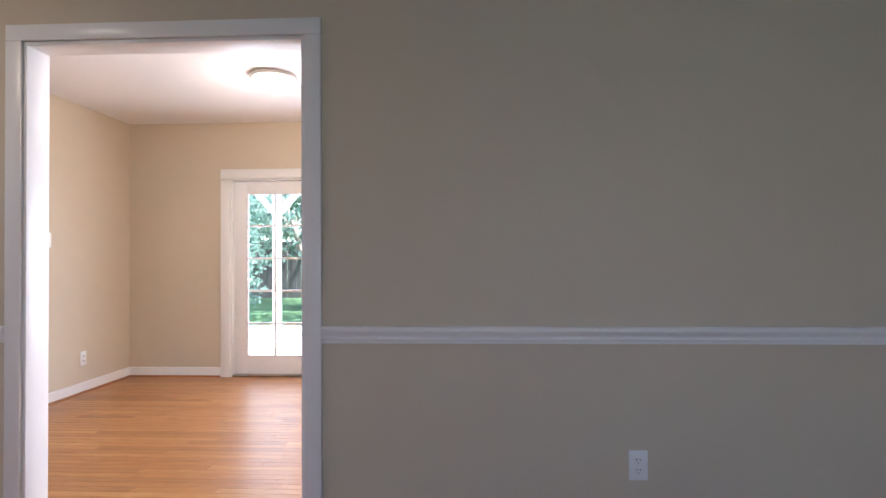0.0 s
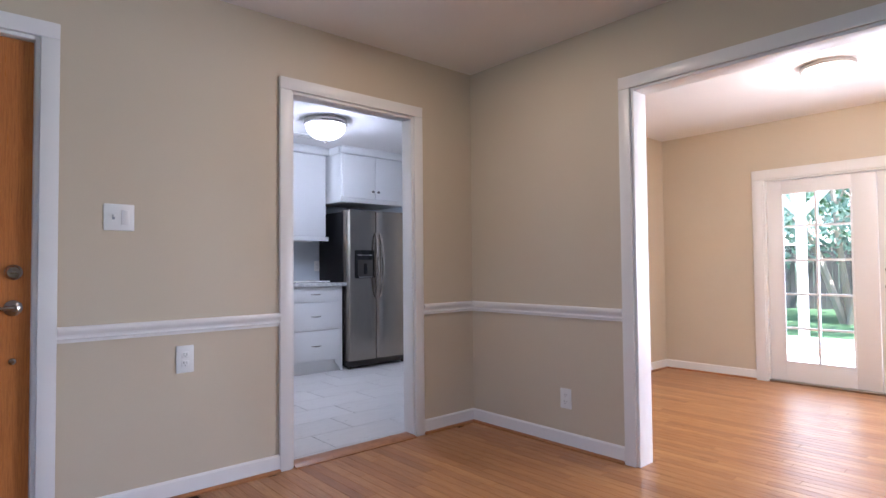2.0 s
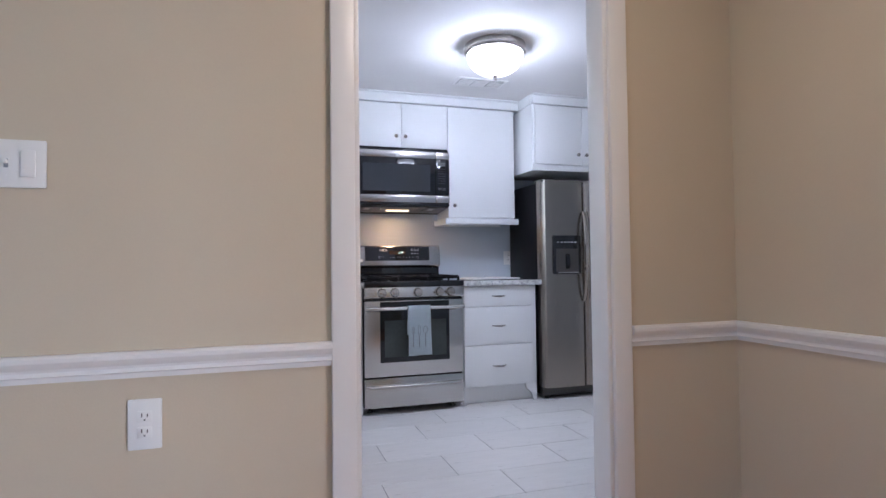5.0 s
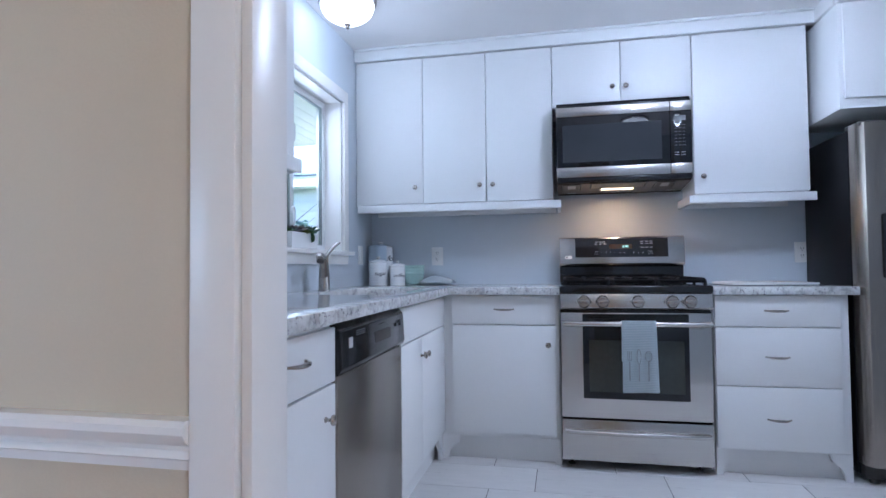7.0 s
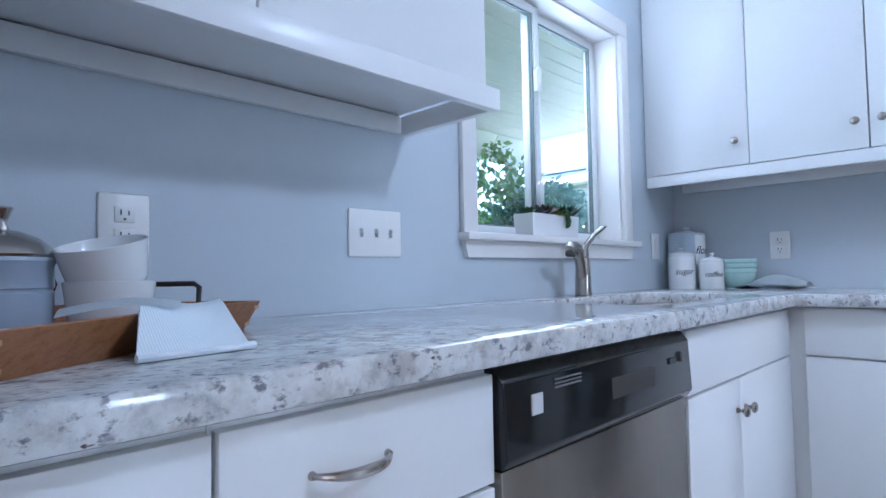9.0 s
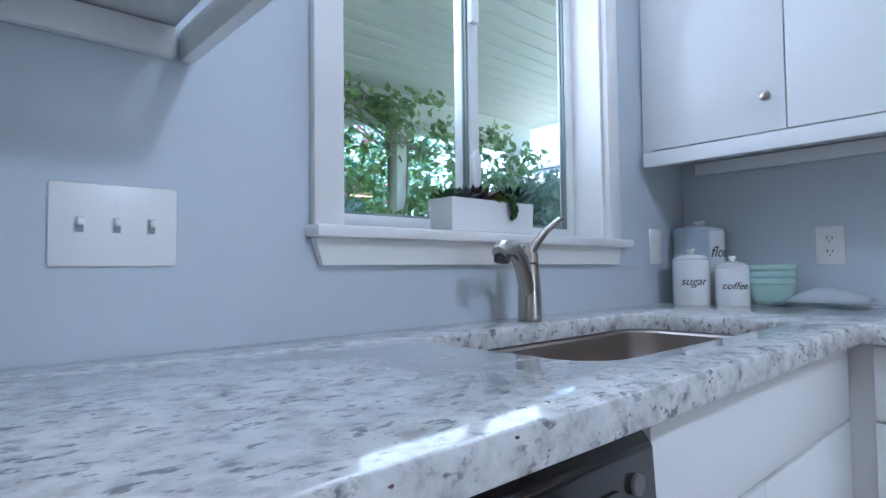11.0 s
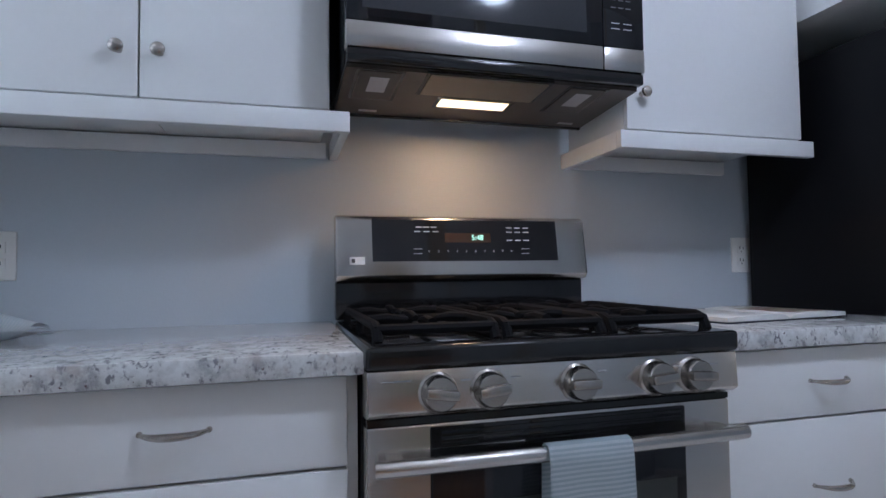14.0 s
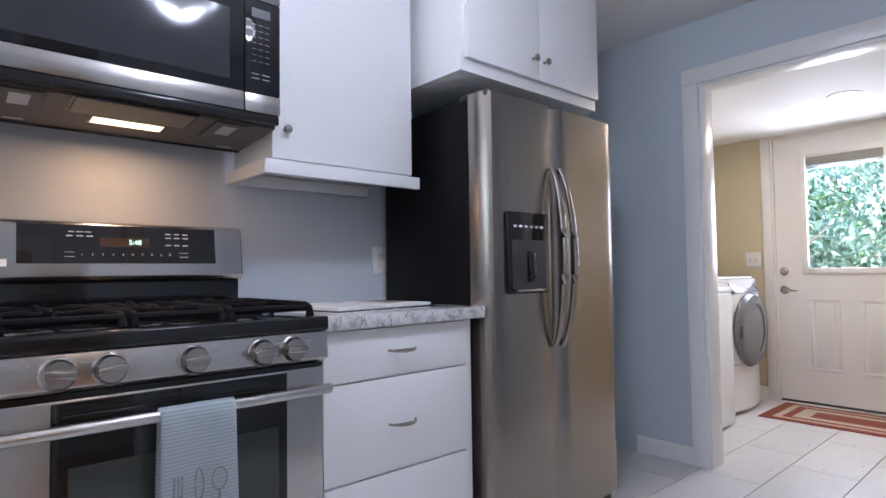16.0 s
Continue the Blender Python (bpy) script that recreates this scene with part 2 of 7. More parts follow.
DOOR_OAK_H = boards("door_oak_rail", [(0.47, 0.165, 0.044), (0.52, 0.19, 0.052)], (34, 1.4, 34), False, 0.3)
PANEL_OAK = boards("door_oak_panel", [(0.50, 0.235, 0.08), (0.54, 0.26, 0.09)], (22, 14, 1.1), False, 0.3)
DIFFUSER = glow("lit_frosted_glass", (0.90, 0.95, 1.0), 0.75)
DIFFUSER_WARM = glow("lit_frosted_glass_warm", (1.0, 0.90, 0.76), 0.55)
HOODGLOW = glow("lit_hood_lens", (1.0, 0.70, 0.38), 0.7)
CERAMIC = paint("white_ceramic", (0.80, 0.80, 0.79), 0.12, 30, 0.0, 0.02, coat=0.4)
MINT = paint("mint_ceramic", (0.42, 0.60, 0.55), 0.18, 30, 0.0, 0.03, coat=0.4)
BLUECERAMIC = paint("blue_grey_ceramic", (0.36, 0.42, 0.50), 0.16, 30, 0.0, 0.05, coat=0.5)
TRAYWOOD = boards("tray_wood", [(0.30, 0.13, 0.05), (0.34, 0.15, 0.06)], (3, 20, 20), False, 0.4)
TRAYWOOD_PALE = boards("tray_joint_wood", [(0.50, 0.31, 0.16), (0.54, 0.34, 0.18)], (20, 3, 20), False, 0.4)
PAPER = paint("book_paper", (0.78, 0.77, 0.74), 0.8, 300, 0.05, 0.03)
INK = paint("dark_ink", (0.05, 0.05, 0.055), 0.7, 100, 0.0, 0.1)
GREYINK = paint("grey_print", (0.30, 0.32, 0.34), 0.7, 100, 0.0, 0.1)
PALEPRINT = paint("pale_print", (0.55, 0.55, 0.55), 0.5, 100, 0.0, 0.1)
LCD = glow("green_digits", (0.35, 1.0, 0.65), 0.35)

for dull in (BLACKSIDE, IRON):
    dull.node_tree.nodes["Principled BSDF"].inputs["Specular IOR Level"].default_value = 0.12


def cathedral(name, light, dark):
    """Oak with long arched figure running up the panel."""
    m, nt, b = shader(name)
    v = space(nt, (1, 1, 0.11))
    w = nt.nodes.new("ShaderNodeTexWave")
    w.bands_direction = "Y"
    w.inputs["Scale"].default_value = 11.0
    w.inputs["Distortion"].default_value = 14.0
    w.inputs["Detail"].default_value = 2.0
    w.inputs["Detail Scale"].default_value = 1.1
    nt.links.new(v, w.inputs["Vector"])
    col = ramp(nt, w.outputs["Fac"], [(0.15, dark), (0.45, tuple(a * 0.6 + c * 0.4 for a, c in zip(light, dark))), (0.8, light)])
    pores = ramp(nt, noisy(nt, space(nt, (1, 1, 0.03)), 420, 3, 0.6), grey((0.40, 0.0), (0.62, 1.0)))
    col = mixed(nt, 0.30, col, mixed(nt, pores, dark, light))
    nt.links.new(col, b.inputs["Base Color"])
    b.inputs["Roughness"].default_value = 0.32
    bumped(nt, b, pores, 0.15, 0.0006)
    return m


FIGURED_OAK = cathedral("figured_oak_panel", (0.62, 0.30, 0.095), (0.29, 0.10, 0.028))

# ---------------------------------------------------------------- geometry helpers
BASE = {}


def thing(name, x, y, z, label, category, group="", kind=""):
    ob = new(name)
    ob.empty_display_size = 0.05
    ob.location = (x, y, z)
    BASE[ob.name] = Vector((x, y, z))
    return tagged(ob, label, category, group, kind)


def finish(bm, material, smooth):
    me = bpy.data.meshes.new("mesh")
    bmesh.ops.recalc_face_normals(bm, faces=bm.faces)
    bm.to_mesh(me)
    bm.free()
    me.materials.append(material)
    if smooth:
        me.shade_smooth()
        me.set_sharp_from_angle(angle=radians(smooth))
    return me


def part(name, bm, material, parent, label="", smooth=35):
    """One mesh object, built in world places, under a thing or a part."""
    base = BASE[parent.name]
    bmesh.ops.translate(bm, verts=bm.verts, vec=-base)
    ob = new(name, finish(bm, material, smooth))
    ob.parent = parent
    BASE[ob.name] = base
    return tagged(ob, label)


def solid(name, bm, material, label="", category="", group="", kind="", smooth=35):
    """A thing that is one mesh, at its lowest middle."""
    vs = [v.co for v in bm.verts]
    base = Vector(((min(v.x for v in vs) + max(v.x for v in vs)) / 2, (min(v.y for v in vs) + max(v.y for v in vs)) / 2, min(v.z for v in vs)))
    bmesh.ops.translate(bm, verts=bm.verts, vec=-base)
    ob = new(name, finish(bm, material, smooth))
    ob.location = base
    BASE[ob.name] = base
    return tagged(ob, label, category, group, kind)


def box(x0, x1, y0, y1, z0, z1, bevel=0.0, bm=None, segs=2):
    own = bmesh.new()
    bmesh.ops.create_cube(own, size=1.0)
    for v in own.verts:
        v.co = Vector(((x0 + x1) / 2 + v.co.x * abs(x1 - x0), (y0 + y1) / 2 + v.co.y * abs(y1 - y0), (z0 + z1) / 2 + v.co.z * abs(z1 - z0)))
    if bevel:
        bmesh.ops.bevel(own, geom=own.edges[:], offset=bevel, segments=segs, profile=0.5, affect="EDGES")
    return merged(bm, own)


def merged(bm, own):
    if bm is None:
        return own
    me = bpy.data.meshes.new("tmp")
    own.to_mesh(me)
    own.free()
    bm.from_mesh(me)
    bpy.data.meshes.remove(me)
    return bm


def lathe(cx, cy, profile, segs=32, bm=None, m=None):
    """Turned about the upright through (cx, cy): profile of (radius, z)."""
    own = bmesh.new()
    rings = []
    for r, z in profile:
        if r < 1e-5:
            rings.append([own.verts.new((cx, cy, z))])
        else:
            rings.append([own.verts.new((cx + r * math.cos(2 * math.pi * k / segs), cy + r * math.sin(2 * math.pi * k / segs), z)) for k in range(segs)])
    for a, b in zip(rings, rings[1:]):
        for k in range(segs):
            q = [a[k % len(a)], a[(k + 1) % len(a)], b[(k + 1) % len(b)], b[k % len(b)]]
            q = list(dict.fromkeys(q))
            if len(q) > 2:
                own.faces.new(q)
    if m is not None:
        bmesh.ops.transform(own, matrix=m, verts=own.verts)
    return merged(bm, own)


def tube(points, radius, segs=10, bm=None, flat=1.0):
    """A round bar along points; radius is one number or one for each point."""
    own = bmesh.new()
    pts = [Vector(p) for p in points]
    rings = []
    for i, p in enumerate(pts):
        d = (pts[min(i + 1, len(pts) - 1)] - pts[max(i - 1, 0)]).normalized()
        side = d.cross(Vector((0, 0, 1)))
        if side.length < 0.05:
            side = d.cross(Vector((0, 1, 0)))
        side.normalize()
        up = side.cross(d)
        r = radius[i] if isinstance(radius, (list, tuple)) else radius
        rings.append([own.verts.new(p + side * r * math.cos(2 * math.pi * k / segs) + up * r * flat * math.sin(2 * math.pi * k / segs)) for k in range(segs)])
    for a, b in zip(rings, rings[1:]):
        for k in range(segs):
            own.faces.new((a[k], a[(k + 1) % segs], b[(k + 1) % segs], b[k]))
    own.faces.new(rings[0][::-1])
    own.faces.new(rings[-1])
    return merged(bm, own)


def prism(outline, axis, a, b, bm=None, bevel=0.0):
    """An outline in the two other axes, pulled from a to b along axis."""
    own = bmesh.new()

    def at(p, d):
        return {"x": (d, p[0], p[1]), "y": (p[0], d, p[1]), "z": (p[0], p[1], d)}[axis]
    lo = [own.verts.new(at(p, a)) for p in outline]
    hi = [own.verts.new(at(p, b)) for p in outline]
    n = len(outline)
    own.faces.new(lo)
    own.faces.new(hi[::-1])
    for k in range(n):
        own.faces.new((lo[k], hi[k], hi[(k + 1) % n], lo[(k + 1) % n]))
    bmesh.ops.recalc_face_normals(own, faces=own.faces)
    if bevel:
        bmesh.ops.bevel(own, geom=own.edges[:], offset=bevel, segments=2, profile=0.5, affect="EDGES")
    return merged(bm, own)


def ball(x, y, z, r, bm=None, sub=2, sz=1.0):
    own = bmesh.new()
    bmesh.ops.create_icosphere(own, subdivisions=sub, radius=r)
    for v in own.verts:
        v.co = Vector((x + v.co.x, y + v.co.y, z + v.co.z * sz))
    return merged(bm, own)


def turned(axis):
    """Turns z into the given way, for lathed things that lie on their side."""
    return Vector(axis).to_track_quat("Z", "Y").to_matrix().to_4x4()


def spun(place, axis, profile, segs=24, bm=None):
    """A lathe about the given axis at a place; profile of (radius, distance along the axis)."""
    return lathe(0, 0, profile, segs, bm, Matrix.Translation(place) @ turned(axis))


def lettering(name, text, size, m, material, parent, shear=0.0, extrude=0.0004):
    cu = bpy.data.curves.new("text", "FONT")
    cu.body, cu.size, cu.extrude, cu.align_x, cu.align_y, cu.shear = text, size, extrude, "CENTER", "CENTER", shear
    tmp = bpy.data.objects.new("tmp", cu)
    me = bpy.data.meshes.new_from_object(tmp)
    bpy.data.objects.remove(tmp)
    bpy.data.curves.remove(cu)
    me.transform(Matrix.Translation(-BASE[parent.name]) @ m)
    me.materials.clear()
    me.materials.append(material)
    ob = new(name, me)
    ob.parent = parent
    BASE[ob.name] = BASE[parent.name]
    return ob


def wall(name, axis, a, b, lo, hi, z0, z1, holes, material, other=None):
    """A wall along x or y, from lo to hi, between faces a and b, with openings (from, to, bottom, top); face b may have another paint."""
    bm = bmesh.new()
    cuts = sorted({lo, hi, *[v for h in holes for v in h[:2] if lo < v < hi]})
    for u, w in zip(cuts, cuts[1:]):
        mid = (u + w) / 2
        z = z0
        for s0, s1 in sorted((h[2], h[3]) for h in holes if h[0] <= mid <= h[1]) + [(z1, z1)]:
            if s0 > z + 1e-4:
                box(*((u, w, a, b) if axis == "x" else (a, b, u, w)), z, s0, bm=bm)
            z = max(z, s1)
    ob = solid(name, bm, material, kind="structure", smooth=0)
    if other:
        ob.data.materials.append(other)
        k = 1 if axis == "x" else 0
        for f in ob.data.polygons:
            if abs(f.center[k] + ob.location[k] - b) < 1e-3:
                f.material_index = 1
    return ob

# ---------------------------------------------------------------- the setting
XW, XK = -3.15, -3.240         # the wall between dining room and kitchen
YN, YN2 = 3.25, 3.37           # the wall between dining room and sunroom
YF = 6.14                      # far wall of the sunroom
KX, KY, KN = -6.06, 1.07, 5.24  # kitchen: stove wall, window wall, laundry wall
LN = 7.20                      # laundry: outer wall
TOP = 2.50
HALL = (1.888, 2.732)          # kitchen doorway
FRONT = (-0.150, 0.774)         # front door
WIDE = (-1.914, -0.722)         # sunroom doorway
FRENCH = (-2.275, -0.595)
WIN = (-5.535, -4.615)
LAU = (-5.374, -4.374)
LDOOR = (-5.679, -4.71)
SX, LX = -3.24, -6.32          # west walls of the sunroom and of the laundry
wall("wall_west", "y", XW, XK, -3.12, YN2, 0, TOP, [(*HALL, 0, 2.028), (*FRONT, 0, 2.030)], BEIGE, BLUEGREY)
wall("sunroom_wall_west", "y", SX, SX - 0.12, YN2, YF + 0.14, 0, TOP, [], BEIGE, BLUEGREY)
wall("wall_north", "x", YN, YN2, SX - 0.12, 4.2, 0, TOP, [(*WIDE, 0, 2.014)], BEIGE)
wall("wall_south", "x", -3.12, -3.0, XW, 4.2, 0, TOP, [(0.0, 2.4, 0.7, 2.1)], BEIGE)
wall("wall_east", "y", 4.2, 4.32, -3.12, YN2, 0, TOP, [], BEIGE)
wall("sunroom_wall_north", "x", YF, YF + 0.14, SX, 2.52, 0, TOP, [(*FRENCH, 0, 1.835), (0.05, 1.85, 0.1, 1.9)], BEIGE)
wall("sunroom_wall_east", "y", 2.4, 2.52, YN2, YF, 0, TOP, [], BEIGE)
wall("kitchen_wall_south", "x", KY, KY - 0.15, KX - 0.14, XK, 0, TOP, [(*WIN, 1.12, 1.99)], BLUEGREY, TRIM)
wall("kitchen_wall_west", "y", KX, KX - 0.14, KY, KN, 0, TOP, [], BLUEGREY)
wall("kitchen_wall_north", "x", KN, KN + 0.12, LX - 0.12, SX - 0.12, 0, TOP, [(*LAU, 0, 2.021)], BLUEGREY, CREAM)
wall("laundry_wall_north", "x", LN, LN + 0.14, LX - 0.12, -3.9, 0, TOP, [(*LDOOR, 0, 2.075)], CREAM)
wall("laundry_wall_east", "y", -4.02, -3.90, KN + 0.12, LN, 0, TOP, [], CREAM)
wall("laundry_wall_west", "y", LX, LX - 0.12, KN + 0.12, LN, 0, TOP, [], CREAM)


def slab(name, x0, x1, y0, y1, z0, z1, material):
    return solid(name, box(x0, x1, y0, y1, z0, z1), material, kind="structure", smooth=0)


slab("ceiling", XW, 4.2, -3.0, YN, 2.41, TOP, CEILING)
slab("sunroom_ceiling", SX, 2.4, YN2, YF, 2.36, TOP, CEILING)
slab("kitchen_ceiling", KX, XK, KY, KN, 2.365, TOP, CEILING)
slab("laundry_ceiling", LX, -4.02, KN + 0.12, LN, 2.085, TOP, CEILING)
slab("roof", -7.2, 4.9, -3.8, 6.7, TOP, 2.62, TRIM)
slab("laundry_roof", -6.9, -3.5, 6.7, 7.6, TOP, 2.62, TRIM)
slab("subfloor", LX - 0.10, 4.3, -3.1, 7.34, -0.12, -0.012, SEAM)


def base_run(axis, a, b, plane, side, shoe=True, height=0.09):
    """Painted baseboard with an oak quarter round, along x or y on the plane, facing side (+1 or -1)."""
    t, s = 0.014 * side, 0.030 * side
    face = [(plane, 0.0), (plane + t, 0.0), (plane + t, height - 0.008), (plane + t * 0.5, height), (plane, height)]
    holder = thing("baseboard", *((a + b) / 2, plane) if axis == "x" else (plane, (a + b) / 2), 0, "white painted wooden baseboard along the wall", "baseboard", kind="structure")
    part("board", prism(face, axis, a, b), TRIM, holder)
    if shoe:
        q = [(plane + t, 0.0), (plane + s, 0.0), (plane + s * 0.95, 0.009), (plane + s * 0.75, 0.014), (plane + t, 0.017)]
        part("shoe_moulding", prism(q, axis, a, b), OAK_TRIM, holder, "orange-brown oak quarter round")


def rail_run(axis, a, b, plane, side):
    outline = [(0, 0.760), (0.010, 0.760), (0.012, 0.773), (0.018, 0.777), (0.013, 0.786), (0.015, 0.793), (0.025, 0.801), (0.030, 0.811), (0.030, 0.821), (0.025, 0.828), (0, 0.828)]
    bm = prism([(plane + side * d, z) for d, z in outline], axis, a, b)
    solid("trim", bm, TRIM, "white moulded chair rail on the wall", "chair rail", kind="structure", smooth=25)


def casing(axis, u0, u1, ztop, plane, side, w=0.067, zbot=0.0, label="white painted casing around the opening", thick=0.019):
    """Flat boards round an opening on one face of a wall."""
    d = sorted((plane, plane + side * thick))
    holder = thing("trim", *((u0 + u1) / 2, plane) if axis == "x" else (plane, (u0 + u1) / 2), zbot, label, "door casing", kind="structure")
    for n, (p, q, z0, z1) in {"side_board": (u0 - w, u0, zbot, ztop), "other_side_board": (u1, u1 + w, zbot, ztop), "head_board": (u0 - w, u1 + w, ztop + 0.0005, ztop + w)}.items():
        part(n.replace("other_", ""), box(*((p, q, *d) if axis == "x" else (*d, p, q)), z0, z1, 0.003), TRIM, holder)
    return holder


def lining(axis, u0, u1, ztop, d0, d1, zbot=0.0, t=0.016):
    """Boards that line the inside of an opening."""
    holder = thing("trim", *((u0 + u1) / 2, (d0 + d1) / 2) if axis == "x" else ((d0 + d1) / 2, (u0 + u1) / 2), zbot, "white painted jamb lining of the opening", "door jamb", kind="structure")
    for n, (p, q, z0, z1) in {"side_board": (u0, u0 + t, zbot, ztop), "other_side_board": (u1 - t, u1, zbot, ztop), "head_board": (u0 + t, u1 - t, ztop - t, ztop)}.items():
        part(n.replace("other_", ""), box(*((p, q, d0, d1) if axis == "x" else (d0, d1, p, q)), z0, z1, 0.002), TRIM, holder)


casing("y", *HALL, 2.028, XW, 1)
casing("y", HALL[0] - 0.006, HALL[1] + 0.006, 2.034, XK, -1, thick=0.015)
lining("y", *HALL, 2.028, XK - 0.004, XW + 0.004)
casing("x", *WIDE, 2.014, YN, -1)
casing("x", *WIDE, 2.014, YN2, 1)
lining("x", *WIDE, 2.014, YN - 0.004, YN2 + 0.004)
casing("y", *FRONT, 2.030, XW, 1)
lining("y", *FRONT, 2.030, XK, XW + 0.004)
casing("x", *FRENCH, 1.835, YF, -1, 0.09)
lining("x", *FRENCH, 1.835, YF - 0.004, YF + 0.14)
casing("x", *LAU, 2.021, KN, -1, 0.085)
lining("x", *LAU, 2.021, KN - 0.004, KN + 0.124)
casing("x", *LDOOR, 2.075, LN, -1, 0.068)
lining("x", *LDOOR, 2.075, LN - 0.004, LN + 0.14)
for a, b in ((-3.0, FRONT[0] - 0.067), (FRONT[1] + 0.067, HALL[0] - 0.067), (HALL[1] + 0.067, YN)):
    base_run("y", a, b, XW, 1)
    rail_run("y", a, b, XW, 1)
for a, b in ((XW, WIDE[0] - 0.067), (WIDE[1] + 0.067, 4.2)):
    base_run("x", a, b, YN, -1)
    rail_run("x", a, b, YN, -1)
base_run("x", SX, FRENCH[0] - 0.09, YF, -1)
base_run("x", FRENCH[1] + 0.09, 2.4, YF, -1)
base_run("y", YN2, YF, SX, 1)
base_run("x", -5.78, LAU[0] - 0.085, KN, -1, False)
base_run("x", LAU[1] + 0.085, SX - 0.12, KN, -1, False)
base_run("y", HALL[1] + 0.067, YN2, XK, -1, False)
base_run("x", LX, LDOOR[0] - 0.068, LN, -1, False)
thr = solid("threshold", prism([(XK - 0.01, -0.004), (XW + 0.035, -0.004), (XW + 0.035, 0.006), (XW + 0.01, 0.016), (XK + 0.02, 0.016), (XK - 0.01, 0.006)], "y", HALL[0] + 0.016, HALL[1] - 0.016), OAK_TRIM, "oak threshold strip in the kitchen doorway", "threshold", kind="structure")


# wall plates
def plate(name, x, y, z, normal, w, h, label, kinds):
    """A wall plate with sockets ('o'), toggles ('t') or rockers ('r') side by side."""
    n = Vector(normal)
    across = Vector((-n.y, n.x, 0))
    holder = thing(name, x, y, z, label, "outlet" if "o" in kinds else "light switch")

    def local(u0, u1, z0, z1, d0, d1, bevel):
        p, q = Vector((x, y, 0)) + across * u0 + n * d0, Vector((x, y, 0)) + across * u1 + n * d1
        return box(*sorted((p.x, q.x)), *sorted((p.y, q.y)), z + z0, z + z1, bevel)
    part("cover_plate", local(-w / 2, w / 2, -h / 2, h / 2, 0, 0.006, 0.004), PLASTIC, holder)
    for k, c in enumerate(kinds):
        u = (k - (len(kinds) - 1) / 2) * 0.046
        if c == "o":
            for dz in (0.020, -0.020):
                face = part("socket_face", local(u - 0.017, u + 0.017, dz - 0.014, dz + 0.014, 0.006, 0.0085, 0.001), PLASTIC, holder)
                for du, dh in ((-0.0065, 0.010), (0.0065, 0.008)):
                    part("slot", local(u + du - 0.0013, u + du + 0.0013, dz - 0.001, dz - 0.001 + dh, 0.008, 0.0090, 0), SLOT, face)
                part("slot", local(u - 0.002, u + 0.002, dz - 0.010, dz - 0.006, 0.008, 0.0090, 0), SLOT, face)
        elif c == "t":
            part("toggle_collar", local(u - 0.006, u + 0.006, -0.012, 0.012, 0.006, 0.0075, 0), PLASTIC, holder)
            part("slot", local(u - 0.0048, u + 0.0048, -0.0105, 0.0105, 0.0075, 0.0079, 0), GREYINK, holder, "dark toggle slot")
            part("toggle", local(u - 0.004, u + 0.004, -0.001, 0.009, 0.006, 0.018, 0.0015), PLASTIC, holder)
        else:
            part("rocker", local(u - 0.016, u + 0.016, -0.033, 0.033, 0.006, 0.010, 0.002), PLASTIC, holder)
        for dz in (0.030, -0.030) if c == "t" else ():
            part("screw", local(u - 0.002, u + 0.002, dz - 0.002, dz + 0.002, 0.006, 0.0068, 0), PLASTIC, holder)


plate("light_switch", XW, 1.068, 1.297, (1, 0, 0), 0.122, 0.118, "white double switch plate with toggle and rocker on the beige wall", "tr")
plate("wall_outlet", XW, 1.349, 0.640, (1, 0, 0), 0.080, 0.128, "white duplex outlet on the beige wall below the chair rail", "o")
plate("wall_outlet", -2.370, YN, 0.284, (0, -1, 0), 0.078, 0.118, "white duplex outlet low on the beige wall", "o")
plate("wall_outlet", 0.602, YN, 0.284, (0, -1, 0), 0.074, 0.118, "white duplex outlet low on the beige wall", "o")
plate("light_switch", SX, 5.10, 1.245, (1, 0, 0), 0.075, 0.115, "white single switch on the sunroom wall", "t")
plate("wall_outlet", SX, 5.50, 0.283, (1, 0, 0), 0.075, 0.118, "white duplex outlet low on the sunroom wall", "o")
plate("light_switch", -4.240, KY, 1.105, (0, 1, 0), 0.166, 0.118, "white triple switch plate above the granite counter", "ttt")
plate("light_switch", -5.835, KY, 1.104, (0, 1, 0), 0.080, 0.117, "white rocker switch in the corner beside the window", "r")
plate("wall_outlet", -3.668, KY, 1.097, (0, 1, 0), 0.085, 0.117, "white duplex outlet behind the tray", "o")
plate("wall_outlet", KX, 1.516, 1.095, (1, 0, 0), 0.076, 0.117, "white duplex outlet above the granite counter", "o")
plate("wall_outlet", KX, 3.646, 1.09, (1, 0, 0), 0.076, 0.117, "white duplex outlet beside the refrigerator", "o")
plate("light_switch", -5.83, LN, 1.105, (0, -1, 0), 0.118, 0.118, "white double switch plate on the cream laundry wall", "tt")

# ---------------------------------------------------------------- kitchen cabinets
def put(run, u0, u1, d0, d1, z0, z1, bevel=0.0, bm=None):
    """A box on a run: u along it, d out from the wall. 'W' is the stove wall, 'S' the window wall."""
    if run == "W":
        return box(KX + d0, KX + d1, u0, u1, z0, z1, bevel, bm)
    return box(u0, u1, KY + d0, KY + d1, z0, z1, bevel, bm)


def spot(run, u, d, z):
    return Vector((KX + d, u, z)) if run == "W" else Vector((u, KY + d, z))


def out(run):
    return (1, 0, 0) if run == "W" else (0, 1, 0)


